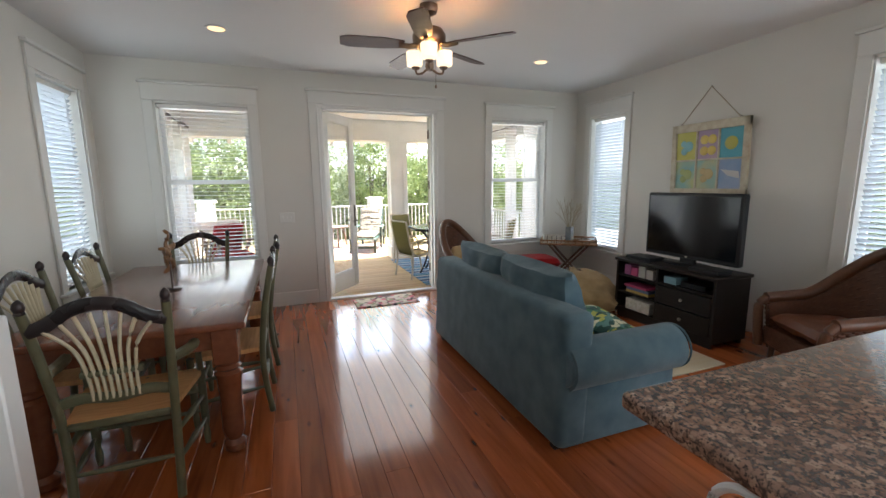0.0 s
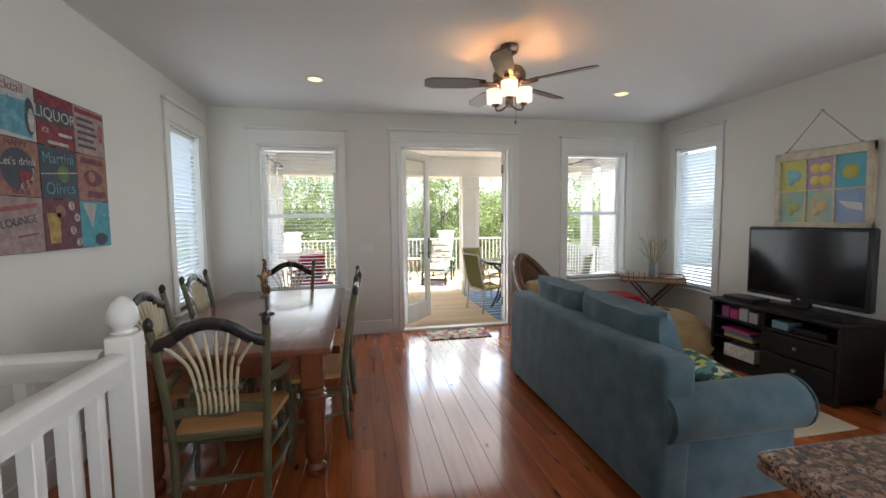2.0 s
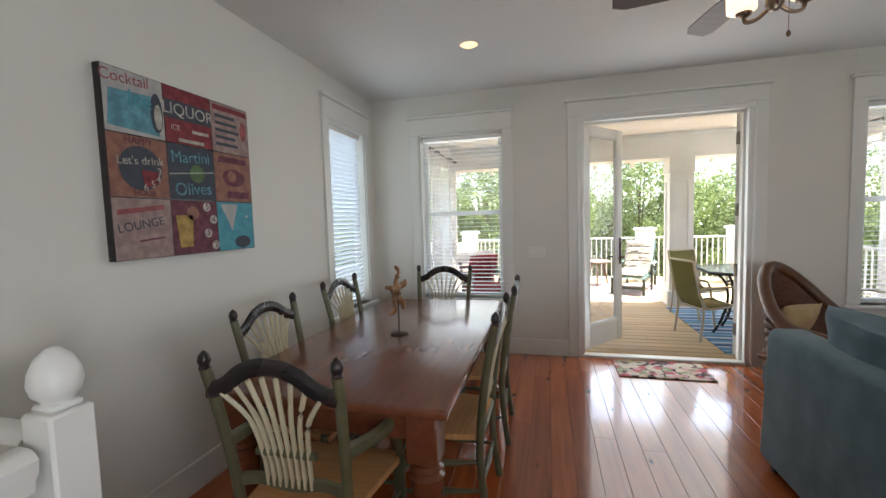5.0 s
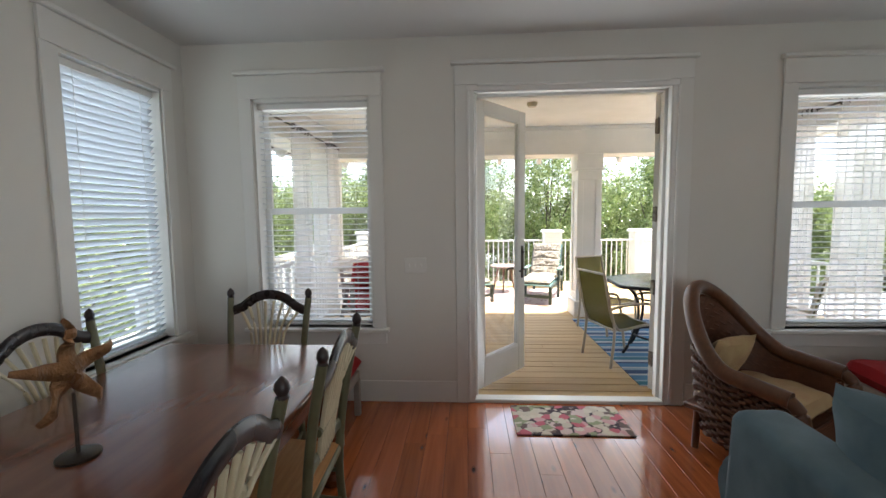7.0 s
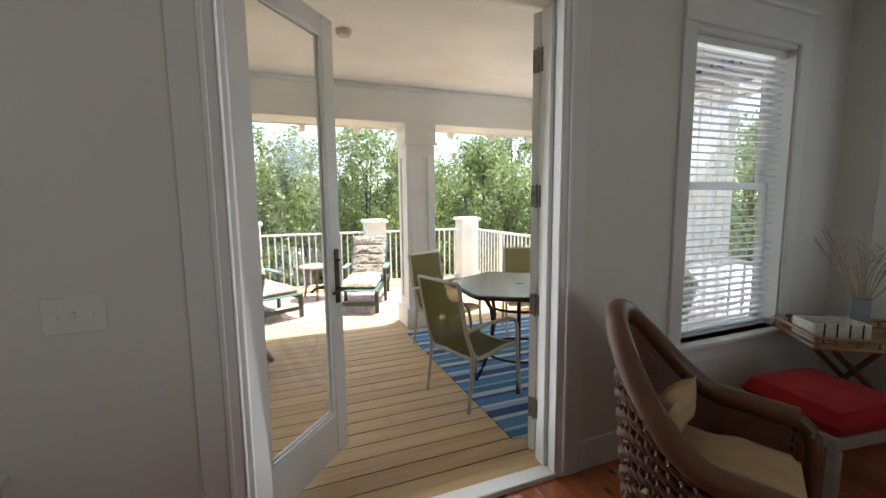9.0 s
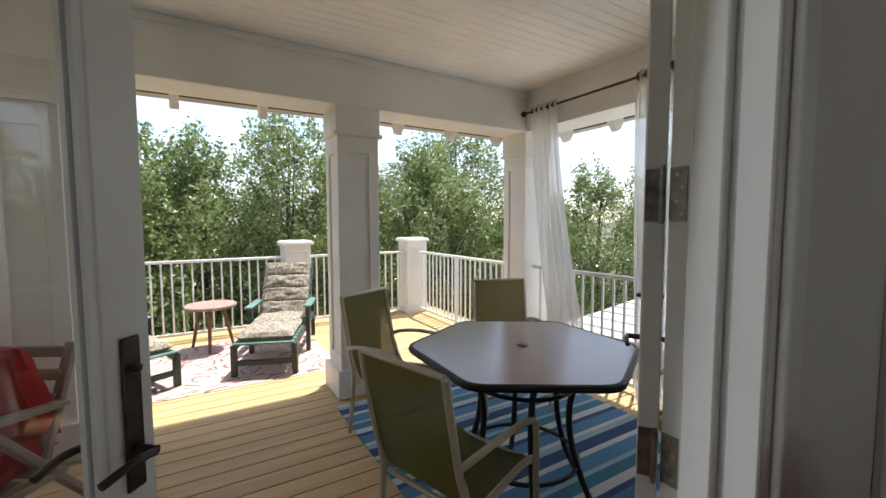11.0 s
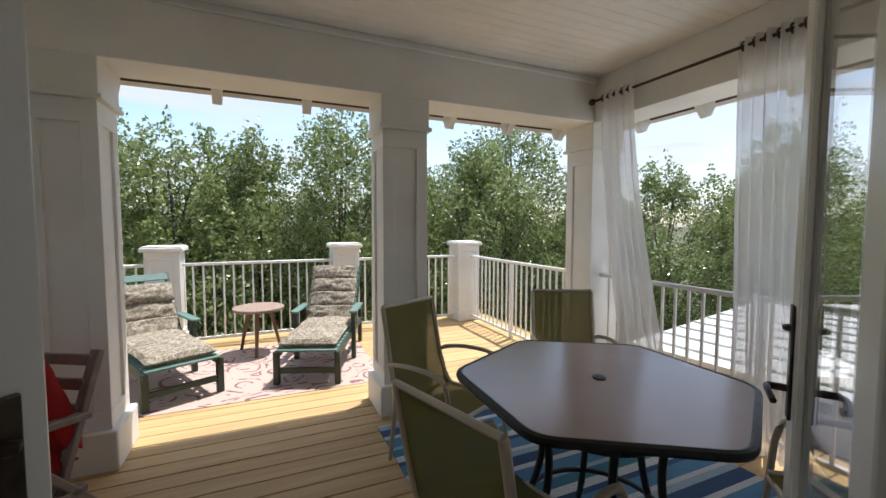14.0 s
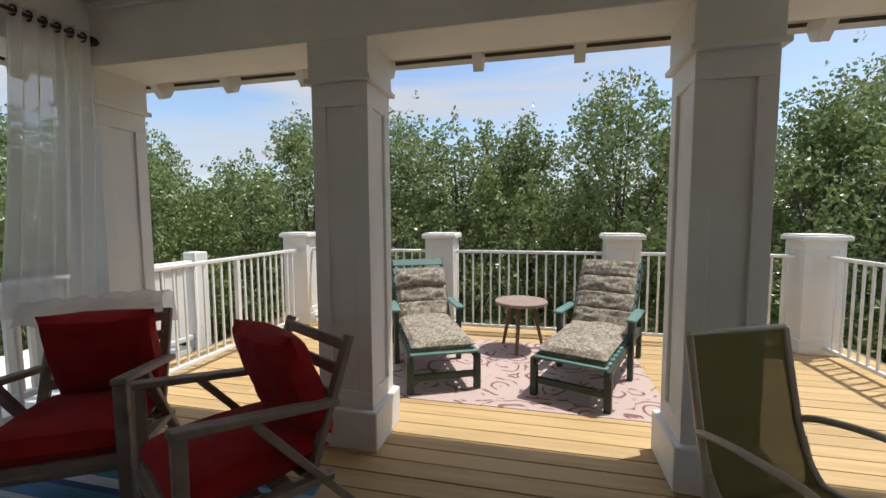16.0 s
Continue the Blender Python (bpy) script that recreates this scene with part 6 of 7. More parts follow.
def scroll_print(name):
    """Pale pink ground with curling mauve scrolls: rings in warped cells."""
    mt = bpy.data.materials.new(name)
    mt.use_nodes = True
    n, l = mt.node_tree.nodes, mt.node_tree.links
    b = n["Principled BSDF"]
    b.inputs["Roughness"].default_value = 0.95
    co, nz, add, vo = n.new("ShaderNodeTexCoord"), n.new("ShaderNodeTexNoise"), n.new("ShaderNodeVectorMath"), n.new("ShaderNodeTexVoronoi")
    nz.inputs["Scale"].default_value = 3.0
    vo.inputs["Scale"].default_value, vo.feature = 3.4, "F1"
    sc = n.new("ShaderNodeVectorMath")
    sc.operation, sc.inputs[3].default_value = "SCALE", 0.22
    l.new(co.outputs["Object"], nz.inputs["Vector"])
    l.new(nz.outputs["Color"], sc.inputs[0])
    l.new(co.outputs["Object"], add.inputs[0])
    l.new(sc.outputs[0], add.inputs[1])
    l.new(add.outputs[0], vo.inputs["Vector"])
    mul, sn = n.new("ShaderNodeMath"), n.new("ShaderNodeMath")
    mul.operation, mul.inputs[1].default_value, sn.operation = "MULTIPLY", 26.0, "SINE"
    l.new(vo.outputs["Distance"], mul.inputs[0])
    l.new(mul.outputs[0], sn.inputs[0])
    gate, gr, mm = n.new("ShaderNodeTexNoise"), n.new("ShaderNodeValToRGB"), n.new("ShaderNodeMath")
    gate.inputs["Scale"].default_value = 6.5
    gr.color_ramp.elements[0].position, gr.color_ramp.elements[1].position = 0.45, 0.52
    mm.operation = "MULTIPLY"
    l.new(co.outputs["Object"], gate.inputs["Vector"])
    l.new(gate.outputs["Fac"], gr.inputs["Fac"])
    ramp = n.new("ShaderNodeValToRGB")
    ramp.color_ramp.elements[0].position, ramp.color_ramp.elements[1].position = 0.55, 0.72
    l.new(sn.outputs[0], ramp.inputs["Fac"])
    l.new(ramp.outputs["Color"], mm.inputs[0])
    l.new(gr.outputs["Color"], mm.inputs[1])
    mix = n.new("ShaderNodeMix")
    mix.data_type = "RGBA"
    mix.inputs[6].default_value, mix.inputs[7].default_value = (0.52, 0.40, 0.36, 1), (0.23, 0.11, 0.105, 1)
    l.new(mm.outputs[0], mix.inputs[0])
    l.new(mix.outputs[2], b.inputs["Base Color"])
    return mt


tagged(part("scroll_rug", boxes(((0.05, 9.20, DK), (2.42, 10.80, DK + 0.007)), r=0.003), scroll_print("pink_scroll_rug")), "faded pink rug with mauve scrolls on the deck", "rug")

# patio table
M_SMOKE = surface("bronze_table_glass", (0.30, 0.215, 0.20), 0.17, other=(0.36, 0.265, 0.25), scale=2.0, grain=260, bump=0.03, rough_vary=0.05)
M_SMOKE.node_tree.nodes["Principled BSDF"].inputs["IOR"].default_value = 1.75
M_IRON = surface("black_iron", (0.018, 0.018, 0.02), 0.45, 0.3, scale=20, grain=90, bump=0.1)
pt = thing("patio_table", pose(2.667, 6.865, DK), "hexagonal dark glass patio table with a black metal frame", "table")
HEX = [(0.605 * math.cos(radians(27.5 + 60 * k)), 0.605 * math.sin(radians(27.5 + 60 * k))) for k in range(6)]


def rounded(outline, r, n=5):
    out = []
    k = len(outline)
    for i in range(k):
        p, a, b = Vector(outline[i]), Vector(outline[i - 1]), Vector(outline[(i + 1) % k])
        p0, p1 = p + (a - p).normalized() * r, p + (b - p).normalized() * r
        for j in range(n + 1):
            t = j / n
            out.append(tuple((1 - t) ** 2 * p0 + 2 * t * (1 - t) * p + t * t * p1))
    return out


bm = bmesh.new()
prism(bm, rounded([(x * 0.985, y * 0.985) for x, y in HEX], 0.07), 0.775, 0.797)
part("tabletop", bm, M_SMOKE, pt, "dark smoked tabletop")
bm = bmesh.new()
pts = [Vector((x, y, 0.782)) for x, y in rounded(HEX, 0.07)]
tube(bm, pts + [pts[0]], 0.018, 8)
part("rim", bm, M_IRON, pt)
bm = bmesh.new()
lathe(bm, [(0.024, 0), (0.028, 0.002), (0.026, 0.005), (0.0, 0.005)], (0, 0, 0.797), 20)
part("umbrella_hole_cap", bm, M_BLACK, pt)
for k in range(6):
    a = radians(57.5 + 60 * k)
    c, s = math.cos(a), math.sin(a)
    bm = bmesh.new()
    tube(bm, smooth_line([(0.40 * c, 0.40 * s, 0.77), (0.27 * c, 0.27 * s, 0.62), (0.25 * c, 0.25 * s, 0.40), (0.32 * c, 0.32 * s, 0.15), (0.40 * c, 0.40 * s, 0.008)]), 0.016, 8)
    part("leg", bm, M_IRON, pt)
for r, z in ((0.27, 0.62), (0.29, 0.22)):
    bm = bmesh.new()
    tube(bm, [(r * math.cos(2 * math.pi * k / 28), r * math.sin(2 * math.pi * k / 28), z) for k in range(29)], 0.011, 6)
    part("ring_brace", bm, M_IRON, pt)

# sling chairs
M_CHAIR = surface("champagne_metal", (0.52, 0.46, 0.36), 0.4, 0.2, other=(0.45, 0.39, 0.30), scale=10, grain=120, bump=0.05)
M_SLING = cloth_thin("olive_sling", (0.225, 0.205, 0.070), 0.38, 0.26)


def sling_chair(m):
    """A stacking patio chair, front along +y; olive mesh slung between bent tubes."""
    ob = thing("patio_chair", m, "patio chair with olive mesh sling and champagne metal frame", "chair", "chairs round the patio table")
    w = 0.212
    line = smooth_line([(0, 0.24, 0.40), (0, 0.12, 0.405), (0, -0.12, 0.375), (0, -0.19, 0.40), (0, -0.25, 0.52), (0, -0.295, 0.72), (0, -0.335, 0.925)], 6)
    bm = bmesh.new()
    for s in (0.0025, -0.0025):
        rows = [[bm.verts.new((x, p.y + s, p.z - 0.018 * (1 - (x / w) ** 2) * (p.y > -0.15) + s)) for x in (-w, -w / 2, 0, w / 2, w)] for p in line]
        for a, b in zip(rows, rows[1:]):
            for i in range(4):
                bm.faces.new((a[i], a[i + 1], b[i + 1], b[i]))
    part("sling", bm, M_SLING, ob, "olive woven mesh sling")
    for s in (-1, 1):
        bm = bmesh.new()
        tube(bm, [Vector((s * (w + 0.012), p.y, p.z)) for p in line], 0.015, 8)
        part("side_rail", bm, M_CHAIR, ob)
        bm = bmesh.new()
        tube(bm, smooth_line([(s * 0.245, 0.27, 0.01), (s * 0.25, 0.23, 0.32), (s * 0.265, 0.20, 0.56), (s * 0.268, 0.13, 0.625), (s * 0.265, -0.05, 0.63), (s * 0.25, -0.20, 0.61), (s * 0.230, -0.268, 0.585)]), 0.014, 8)
        part("arm_and_front_leg", bm, M_CHAIR, ob)
        bm = bmesh.new()
        tube(bm, smooth_line([(s * 0.228, -0.25, 0.53), (s * 0.235, -0.22, 0.36), (s * 0.24, -0.26, 0.01)]), 0.014, 8)
        part("rear_leg", bm, M_CHAIR, ob)
    for y, z in ((0.235, 0.385), (-0.20, 0.37), (-0.337, 0.93)):
        bm = bmesh.new()
        rod(bm, (-w - 0.012, y, z), (w + 0.012, y, z), 0.012, n=8)
        part("cross_bar", bm, M_CHAIR, ob)
    return ob


pc = sling_chair(pose(2.15, 6.70, DK + 0.008, 0, 0, -73))
for m in (pose(2.39, 7.78, DK + 0.008, 0, 0, 206), pose(3.33, 7.75, DK + 0.008, 0, 0, 156), pose(3.30, 6.22, DK + 0.008, 0, 0, 45)):
    copy_thing(pc, m)

# red-cushioned armchairs
M_GREYWOOD = surface("weathered_wood", (0.27, 0.215, 0.18), 0.6, other=(0.16, 0.12, 0.10), scale=4, stretch=(3, 3, 3), grain=70, bump=0.12)


def beam_between(bm, a, b, w, t, up=(0, 0, 1)):
    """A squared bar from a to b, w across and t deep."""
    a, b = Vector(a), Vector(b)
    d = (b - a)
    z = d.normalized()
    x = Vector(up).cross(z)
    x = x.normalized() if x.length > 1e-4 else Vector((1, 0, 0))
    y = z.cross(x)
    m = Matrix((( x.x, y.x, z.x, a.x), (x.y, y.y, z.y, a.y), (x.z, y.z, z.z, a.z), (0, 0, 0, 1)))
    block(bm, (-w / 2, -t / 2, 0), (w / 2, t / 2, d.length), 0.005, m)


def red_chair(m, label):
    ob = thing("outdoor_armchair", m, label, "chair", "red-cushioned porch armchairs")
    for s in (-1, 1):
        x = s * 0.30
        for nm, a, b, w, t in (("front_leg", (x, 0.28, 0), (x, 0.28, 0.64), 0.045, 0.055), ("rear_leg", (x, -0.44, 0), (x, 0.04, 0.595), 0.035, 0.05),
                               ("back_post", (x * 0.92, -0.20, 0.24), (x * 0.92, -0.42, 0.83), 0.035, 0.05), ("armrest", (x, 0.31, 0.65), (x, -0.33, 0.555), 0.065, 0.03),
                               ("side_rail", (x, 0.28, 0.28), (x, -0.30, 0.23), 0.035, 0.05)):
            bm = bmesh.new()
            beam_between(bm, a, b, w, t, (1, 0, 0) if nm != "armrest" else (0, 0, 1))
            part(nm, bm, M_GREYWOOD, ob)
    part("front_rail", boxes(((-0.28, 0.26, 0.24), (0.28, 0.295, 0.31)), r=0.004), M_GREYWOOD, ob)
    for k in range(5):
        z = 0.34 + k * 0.105
        y = -0.20 - (z - 0.24) * 0.373
        part("back_slat", boxes(((-0.27, y - 0.012, z), (0.27, y + 0.008, z + 0.055)), r=0.004), M_GREYWOOD, ob)
    for k in range(5):
        part("seat_slat", boxes(((-0.28, -0.24 + k * 0.12, 0.265), (0.28, -0.16 + k * 0.12, 0.28)), r=0.003), M_GREYWOOD, ob)
    bm = bmesh.new()
    pillow(bm, (0.57, 0.60, 0.18), pose(0, 0.0, 0.36), power=0.2, pinch=0.02, wrinkle=0.015)
    part("seat_cushion", bm, M_RED, ob)
    bm = bmesh.new()
    pillow(bm, (0.50, 0.52, 0.20), pose(-0.05, -0.20, 0.645, 69, 0, 4), power=0.32, wrinkle=0.022, seed=3, pinch=0.05, n=22)
    part("back_cushion", bm, M_RED, ob)
    return ob


r1 = red_chair(pose(0.20, 7.80, DK + 0.008, 0, 0, 150), "weathered wooden porch armchair with plump red cushions")
copy_thing(r1, pose(-0.72, 7.82, DK + 0.008, 0, 0, 210))

# curtains
M_SHEER = cloth_thin("sheer_white", (0.88, 0.85, 0.83), 0.5, 0.24)


def curtain(x, top, low, z0, z1, folds, amp, label, sweep=0.0):
    """A sheer panel hung at x: top and low give its edges in y; sweep pulls its lower part aside."""
    ob = thing("curtain", pose(0, 0, 0), label, "curtain", "sheer porch curtains")
    bm = bmesh.new()
    nu, nv = folds * 8, 26
    grid = []
    for j in range(nv + 1):
        v = j / nv
        e = v ** 1.6
        row = []
        for i in range(nu + 1):
            u = i / nu
            y = (top[0] + (top[1] - top[0]) * u) * (1 - e) + (low[0] + (low[1] - low[0]) * u) * e
            w = amp * (0.7 + 0.5 * noise.noise(Vector((u * 3, v * 1.5, x)))) * math.sin(2 * math.pi * folds * u + 0.8 * v)
            row.append(bm.verts.new((x + w + sweep * e * (u - 0.5), y + 0.25 * w * math.cos(9 * u), z1 + (z0 - z1) * v)))
        grid.append(row)
    for a, b in zip(grid, grid[1:]):
        for i in range(nu):
            bm.faces.new((a[i], a[i + 1], b[i + 1], b[i]))
    part("panel", bm, M_SHEER, ob)
    for k in range(folds):
        yy = top[0] + (top[1] - top[0]) * (k + 0.5) / folds
        bm = bmesh.new()
        pts = [(x + 0.026 * math.cos(2 * math.pi * q / 14), yy, z1 - 0.045 + 0.026 * math.sin(2 * math.pi * q / 14)) for q in range(15)]
        tube(bm, pts, 0.007, 6)
        part("grommet", bm, M_BRONZE, ob)
    return ob


def curtain_rod(x, y0, y1, z, toward):
    ob = thing("curtain_rod", pose(x, y0, z), "dark bronze curtain rod along the porch beam", "curtain rod", "porch curtain rods")
    bm = bmesh.new()
    rod(bm, (0, 0, 0), (0, y1 - y0, 0), 0.011)
    part("pole", bm, M_BRONZE, ob)
    bm = bmesh.new()
    lathe(bm, [(0.012, 0), (0.028, 0.008), (0.030, 0.03), (0.018, 0.05), (0.0, 0.052)], (0, y1 - y0, 0), 12, Matrix.Rotation(radians(-90), 4, "X"))
    part("finial", bm, M_BRONZE, ob)
    for f in (0.12, 0.5, 0.93):
        bm = bmesh.new()
        rod(bm, (0, (y1 - y0) * f, 0), (toward, (y1 - y0) * f, 0.0), 0.007, n=6)
        rod(bm, (toward, (y1 - y0) * f, 0.0), (toward * 0.86, (y1 - y0) * f, 0.0), 0.022, n=12)
        part("bracket", bm, M_BRONZE, ob)


SHEER = "sheer white curtain hanging from the porch rod"
curtain_rod(4.09, 5.85, 8.42, 2.485, 0.08)
curtain_rod(-1.29, 5.85, 8.42, 2.465, -0.08)
curtain(4.09, (8.34, 8.00), (7.95, 7.60), 0.02, 2.53, 5, 0.035, SHEER, 0.1)
curtain(4.09, (7.22, 6.84), (7.16, 6.80), 0.02, 2.53, 6, 0.032, SHEER)
curtain(4.09, (6.60, 6.10), (6.60, 6.10), 0.02, 2.53, 6, 0.032, SHEER)
curtain(-1.29, (7.34, 6.86), (7.26, 6.78), 0.02, 2.51, 6, 0.035, SHEER)
curtain(-1.29, (8.42, 8.00), (8.36, 7.84), 0.80, 2.51, 6, 0.035, "sheer white curtain with its hem laid over a red chair", 0.05)
bm = bmesh.new()
hem = []
for j in range(19):               # from behind the chair back over its top and down in front, the lower edge in a slack curve
    v = j / 18
    row = []
    for i in range(49):
        u = i / 48
        fold = noise.noise(Vector((u * 6.0 + 1.5 * v, v * 2.0, 3.1)))
        fall = 0.05 + 0.11 * math.sin(math.pi * min(1.0, u * 1.15)) ** 2
        if v < 0.35:
            y, z = 0.11 - 0.02 * v, -0.16 * (1 - v / 0.35)
        elif v < 0.6:
            a = math.pi * (v - 0.35) / 0.25
            y, z = 0.015 + 0.09 * math.cos(a), 0.055 * math.sin(a)
        else:
            y, z = -0.075 - 0.05 * (v - 0.6), -fall * (v - 0.6) / 0.4
        row.append(bm.verts.new((-0.35 + 0.70 * u + 0.015 * fold, y + 0.028 * fold, z + 0.022 * fold + 0.008 * math.sin(u * 31 + 6 * v) + 0.02 * u)))
    hem.append(row)
for a, b in zip(hem, hem[1:]):
    for i in range(48):
        bm.faces.new((a[i], a[i + 1], b[i + 1], b[i]))
tagged(part("curtain_hem", bm, M_SHEER, None, "", True, pose(-0.95, 8.12, 0.835, 0, -2, 28)), "bunched hem of the sheer curtain over the red chair", "curtain")

# loungers
M_LGREEN = surface("dark_green_paint", (0.022, 0.040, 0.033), 0.5, other=(0.045, 0.06, 0.05), scale=8, grain=80, bump=0.1)
M_TEALP = surface("faded_teal_paint", (0.10, 0.20, 0.18), 0.55, other=(0.15, 0.24, 0.22), scale=8, grain=80, bump=0.1)
M_PAD = mottle("floral_pad", [(0.34, 0.29, 0.22), (0.42, 0.37, 0.29), (0.26, 0.22, 0.17), (0.46, 0.42, 0.34), (0.20, 0.17, 0.13)], 46, 0.95, (0.16, 0.13, 0.10), bump=0.4)


def lounger(m, fold, label):
    """A slatted chaise from its foot along +y, back raised, with a rolled pad."""
    ob = thing("chaise_lounge", m, label, "lounger", "deck loungers")
    w = 0.27
    for s in (-1, 1):
        part("side_rail", boxes(((s * w - 0.018, 0.0, 0.24), (s * w + 0.018, 1.45, 0.305)), r=0.005), M_LGREEN, ob)
        part("front_leg", boxes(((s * w - 0.026, 0.02, 0), (s * w + 0.026, 0.07, 0.30)), r=0.005), M_LGREEN, ob)
        part("middle_leg", boxes(((s * (w + 0.03) - 0.022, 0.72, 0), (s * (w + 0.03) + 0.022, 0.78, 0.50)), r=0.005), M_LGREEN, ob)
        part("rear_leg", boxes(((s * w - 0.022, 1.38, 0), (s * w + 0.022, 1.44, 0.40)), r=0.005), M_LGREEN, ob)
        part("armrest", boxes(((s * (w + 0.035) - 0.042, 0.68, 0.50), (s * (w + 0.035) + 0.042, 1.16, 0.525)), r=0.008), M_TEALP, ob)
    part("foot_rail", boxes(((-w, 0.03, 0.10), (w, 0.06, 0.15)), r=0.004), M_LGREEN, ob)
    bm_back = pose(0, 1.02, 0.30, 56, 0, 0)
    for k in range(10):
        part("seat_slat", boxes(((-w, 0.0 + k * 0.105, 0.305), (w, 0.075 + k * 0.105, 0.322)), r=0.003), M_TEALP, ob)
    for s in (-1, 1):
        bm = bmesh.new()
        block(bm, (s * w - 0.016, 0, -0.02), (s * w + 0.016, 0.74, 0.02), 0.004, bm_back)
        part("back_post", bm, M_LGREEN, ob)
    for k in range(7):
        bm = bmesh.new()
        block(bm, (-w, 0.02 + k * 0.104, 0.02), (w, 0.095 + k * 0.104, 0.036), 0.003, bm_back)
        part("back_slat", bm, M_TEALP, ob)
    for k in range(2):
        bm = bmesh.new()
        pillow(bm, (0.52, 0.52, 0.10), pose(0, 0.30 + k * 0.46, 0.365), power=0.22, wrinkle=0.02, seed=k + fold, pinch=0.02, n=16)
        part("seat_pad", bm, M_PAD, ob)
    n = 3 if fold else 4
    for k in range(n):
        bm = bmesh.new()
        h = 0.165 if not fold else 0.17
        lift = 0.055 if not (fold and k == n - 1) else 0.10
        pillow(bm, (0.52, h + 0.03, 0.12), bm_back @ pose(0, 0.10 + k * (h + 0.005), 0.035 + lift, 0, 0, 0), power=0.3, wrinkle=0.03, seed=k * 3 + fold, pinch=0.02, n=12)
        part("back_pad", bm, M_PAD, ob)
    return ob


lounger(pose(1.71, 9.33, DK + 0.007, 0, 0, -20.5), 0, "dark green wooden chaise with a rolled floral pad")
lounger(pose(0.80, 9.34, DK + 0.007, 0, 0, 25.5), 1, "dark green wooden chaise with a slumped floral pad")

M_TEAK = surface("teak", (0.22, 0.12, 0.07), 0.6, other=(0.15, 0.08, 0.05), scale=5, stretch=(5, 1, 5), grain=80, bump=0.1)
sd = thing("side_table", pose(1.325, 10.57, DK + 0.007), "round teak side table on splayed legs between loungers", "table")
bm = bmesh.new()
lathe(bm, [(0.25, 0.475), (0.268, 0.482), (0.268, 0.505), (0.26, 0.512), (0.0, 0.512)], (0, 0, 0), 32)
part("tabletop", bm, surface("grey_teak", (0.34, 0.25, 0.20), 0.65, other=(0.25, 0.17, 0.13), scale=4, stretch=(8, 1, 1), grain=70, bump=0.1), sd)
for k in range(3):
    a = radians(-97 + 120 * k)
    bm = bmesh.new()
    rod(bm, (0.24 * math.cos(a), 0.24 * math.sin(a), 0), (0.13 * math.cos(a), 0.13 * math.sin(a), 0.48), 0.016, 0.024, 10)
    part("leg", bm, M_TEAK, sd)

bm = bmesh.new()
lathe(bm, [(0.0, -0.045), (0.045, -0.042), (0.055, -0.02), (0.06, 0.0)], (1.333, 7.2, PC), 20)
tagged(part("smoke_detector", bm, surface("old_plastic", (0.55, 0.47, 0.36), 0.5)), "round yellowed smoke detector on the porch ceiling", "smoke detector")

# lower metal roof beside the porch
M_METAL_ROOF = surface("white_metal_roof", (0.66, 0.67, 0.68), 0.4, 0.0, other=(0.60, 0.61, 0.62), scale=2, grain=40, bump=0.03)
nb = thing("lower_roof", pose(0, 0, 0), "white standing-seam metal roof of the lower storey", "roof")
ROOF = [(4.78, 5.90), (10.4, 5.90), (10.4, 8.0), (8.3, 9.42), (4.78, 8.55)]


def roof_z(x, y):
    return 0.20 + 0.035 * (9.0 - y)


bm = bmesh.new()
rows = [[bm.verts.new((x, y, roof_z(x, y) + dz)) for x, y in ROOF] for dz in (-0.05, 0.0)]
bm.faces.new(rows[0][::-1])
bm.faces.new(rows[1])
for i in range(5):
    bm.faces.new((rows[0][i], rows[0][(i + 1) % 5], rows[1][(i + 1) % 5], rows[1][i]))
part("sheet", bm, M_METAL_ROOF, nb)
for k in range(9):
    bm = bmesh.new()
    x = 5.0 + k * 0.40
    y1 = 8.55 + (x - 4.78) * 0.247 - 0.03
    beam_between(bm, (x, 5.95, roof_z(x, 5.95) + 0.012), (x, y1, roof_z(x, y1) + 0.012), 0.022, 0.028)
    part("seam", bm, M_METAL_ROOF, nb)
part("wall", boxes(((4.9, 6.0, GZ), (10.2, 7.9, 0.1))), M_PORCH, nb)

# outside stair rail beyond the porch
sr = thing("stair_balustrade", pose(0, 0, 0), "white wooden balustrade of the outside stair", "railing")
part("landing", boxes(((-4.2, 5.9, -0.35), (-2.4, 10.2, -0.15))), M_PORCH, sr)
part("top_rail", boxes(((-2.46, 5.9, 0.78), (-2.36, 10.2, 0.86)), r=0.01), M_RAIL, sr)
part("bottom_rail", boxes(((-2.44, 5.9, -0.06), (-2.38, 10.2, 0.0)), r=0.01), M_RAIL, sr)
part("post", boxes(((-2.50, 10.2, -3.6), (-2.32, 10.38, 0.95)), r=0.01), M_RAIL, sr)
part("post", boxes(((-4.2, 10.2, -3.6), (-4.02, 10.38, 0.95)), r=0.01), M_RAIL, sr)
sp = mesh_of("picket", boxes(((-0.02, -0.045, 0.0), (0.02, 0.045, 0.78))), M_RAIL, False)
for k in range(28):
    o = new("picket", sp)
    o.parent, o.matrix_local = sr, pose(-2.41, 6.0 + k * 0.15, 0)

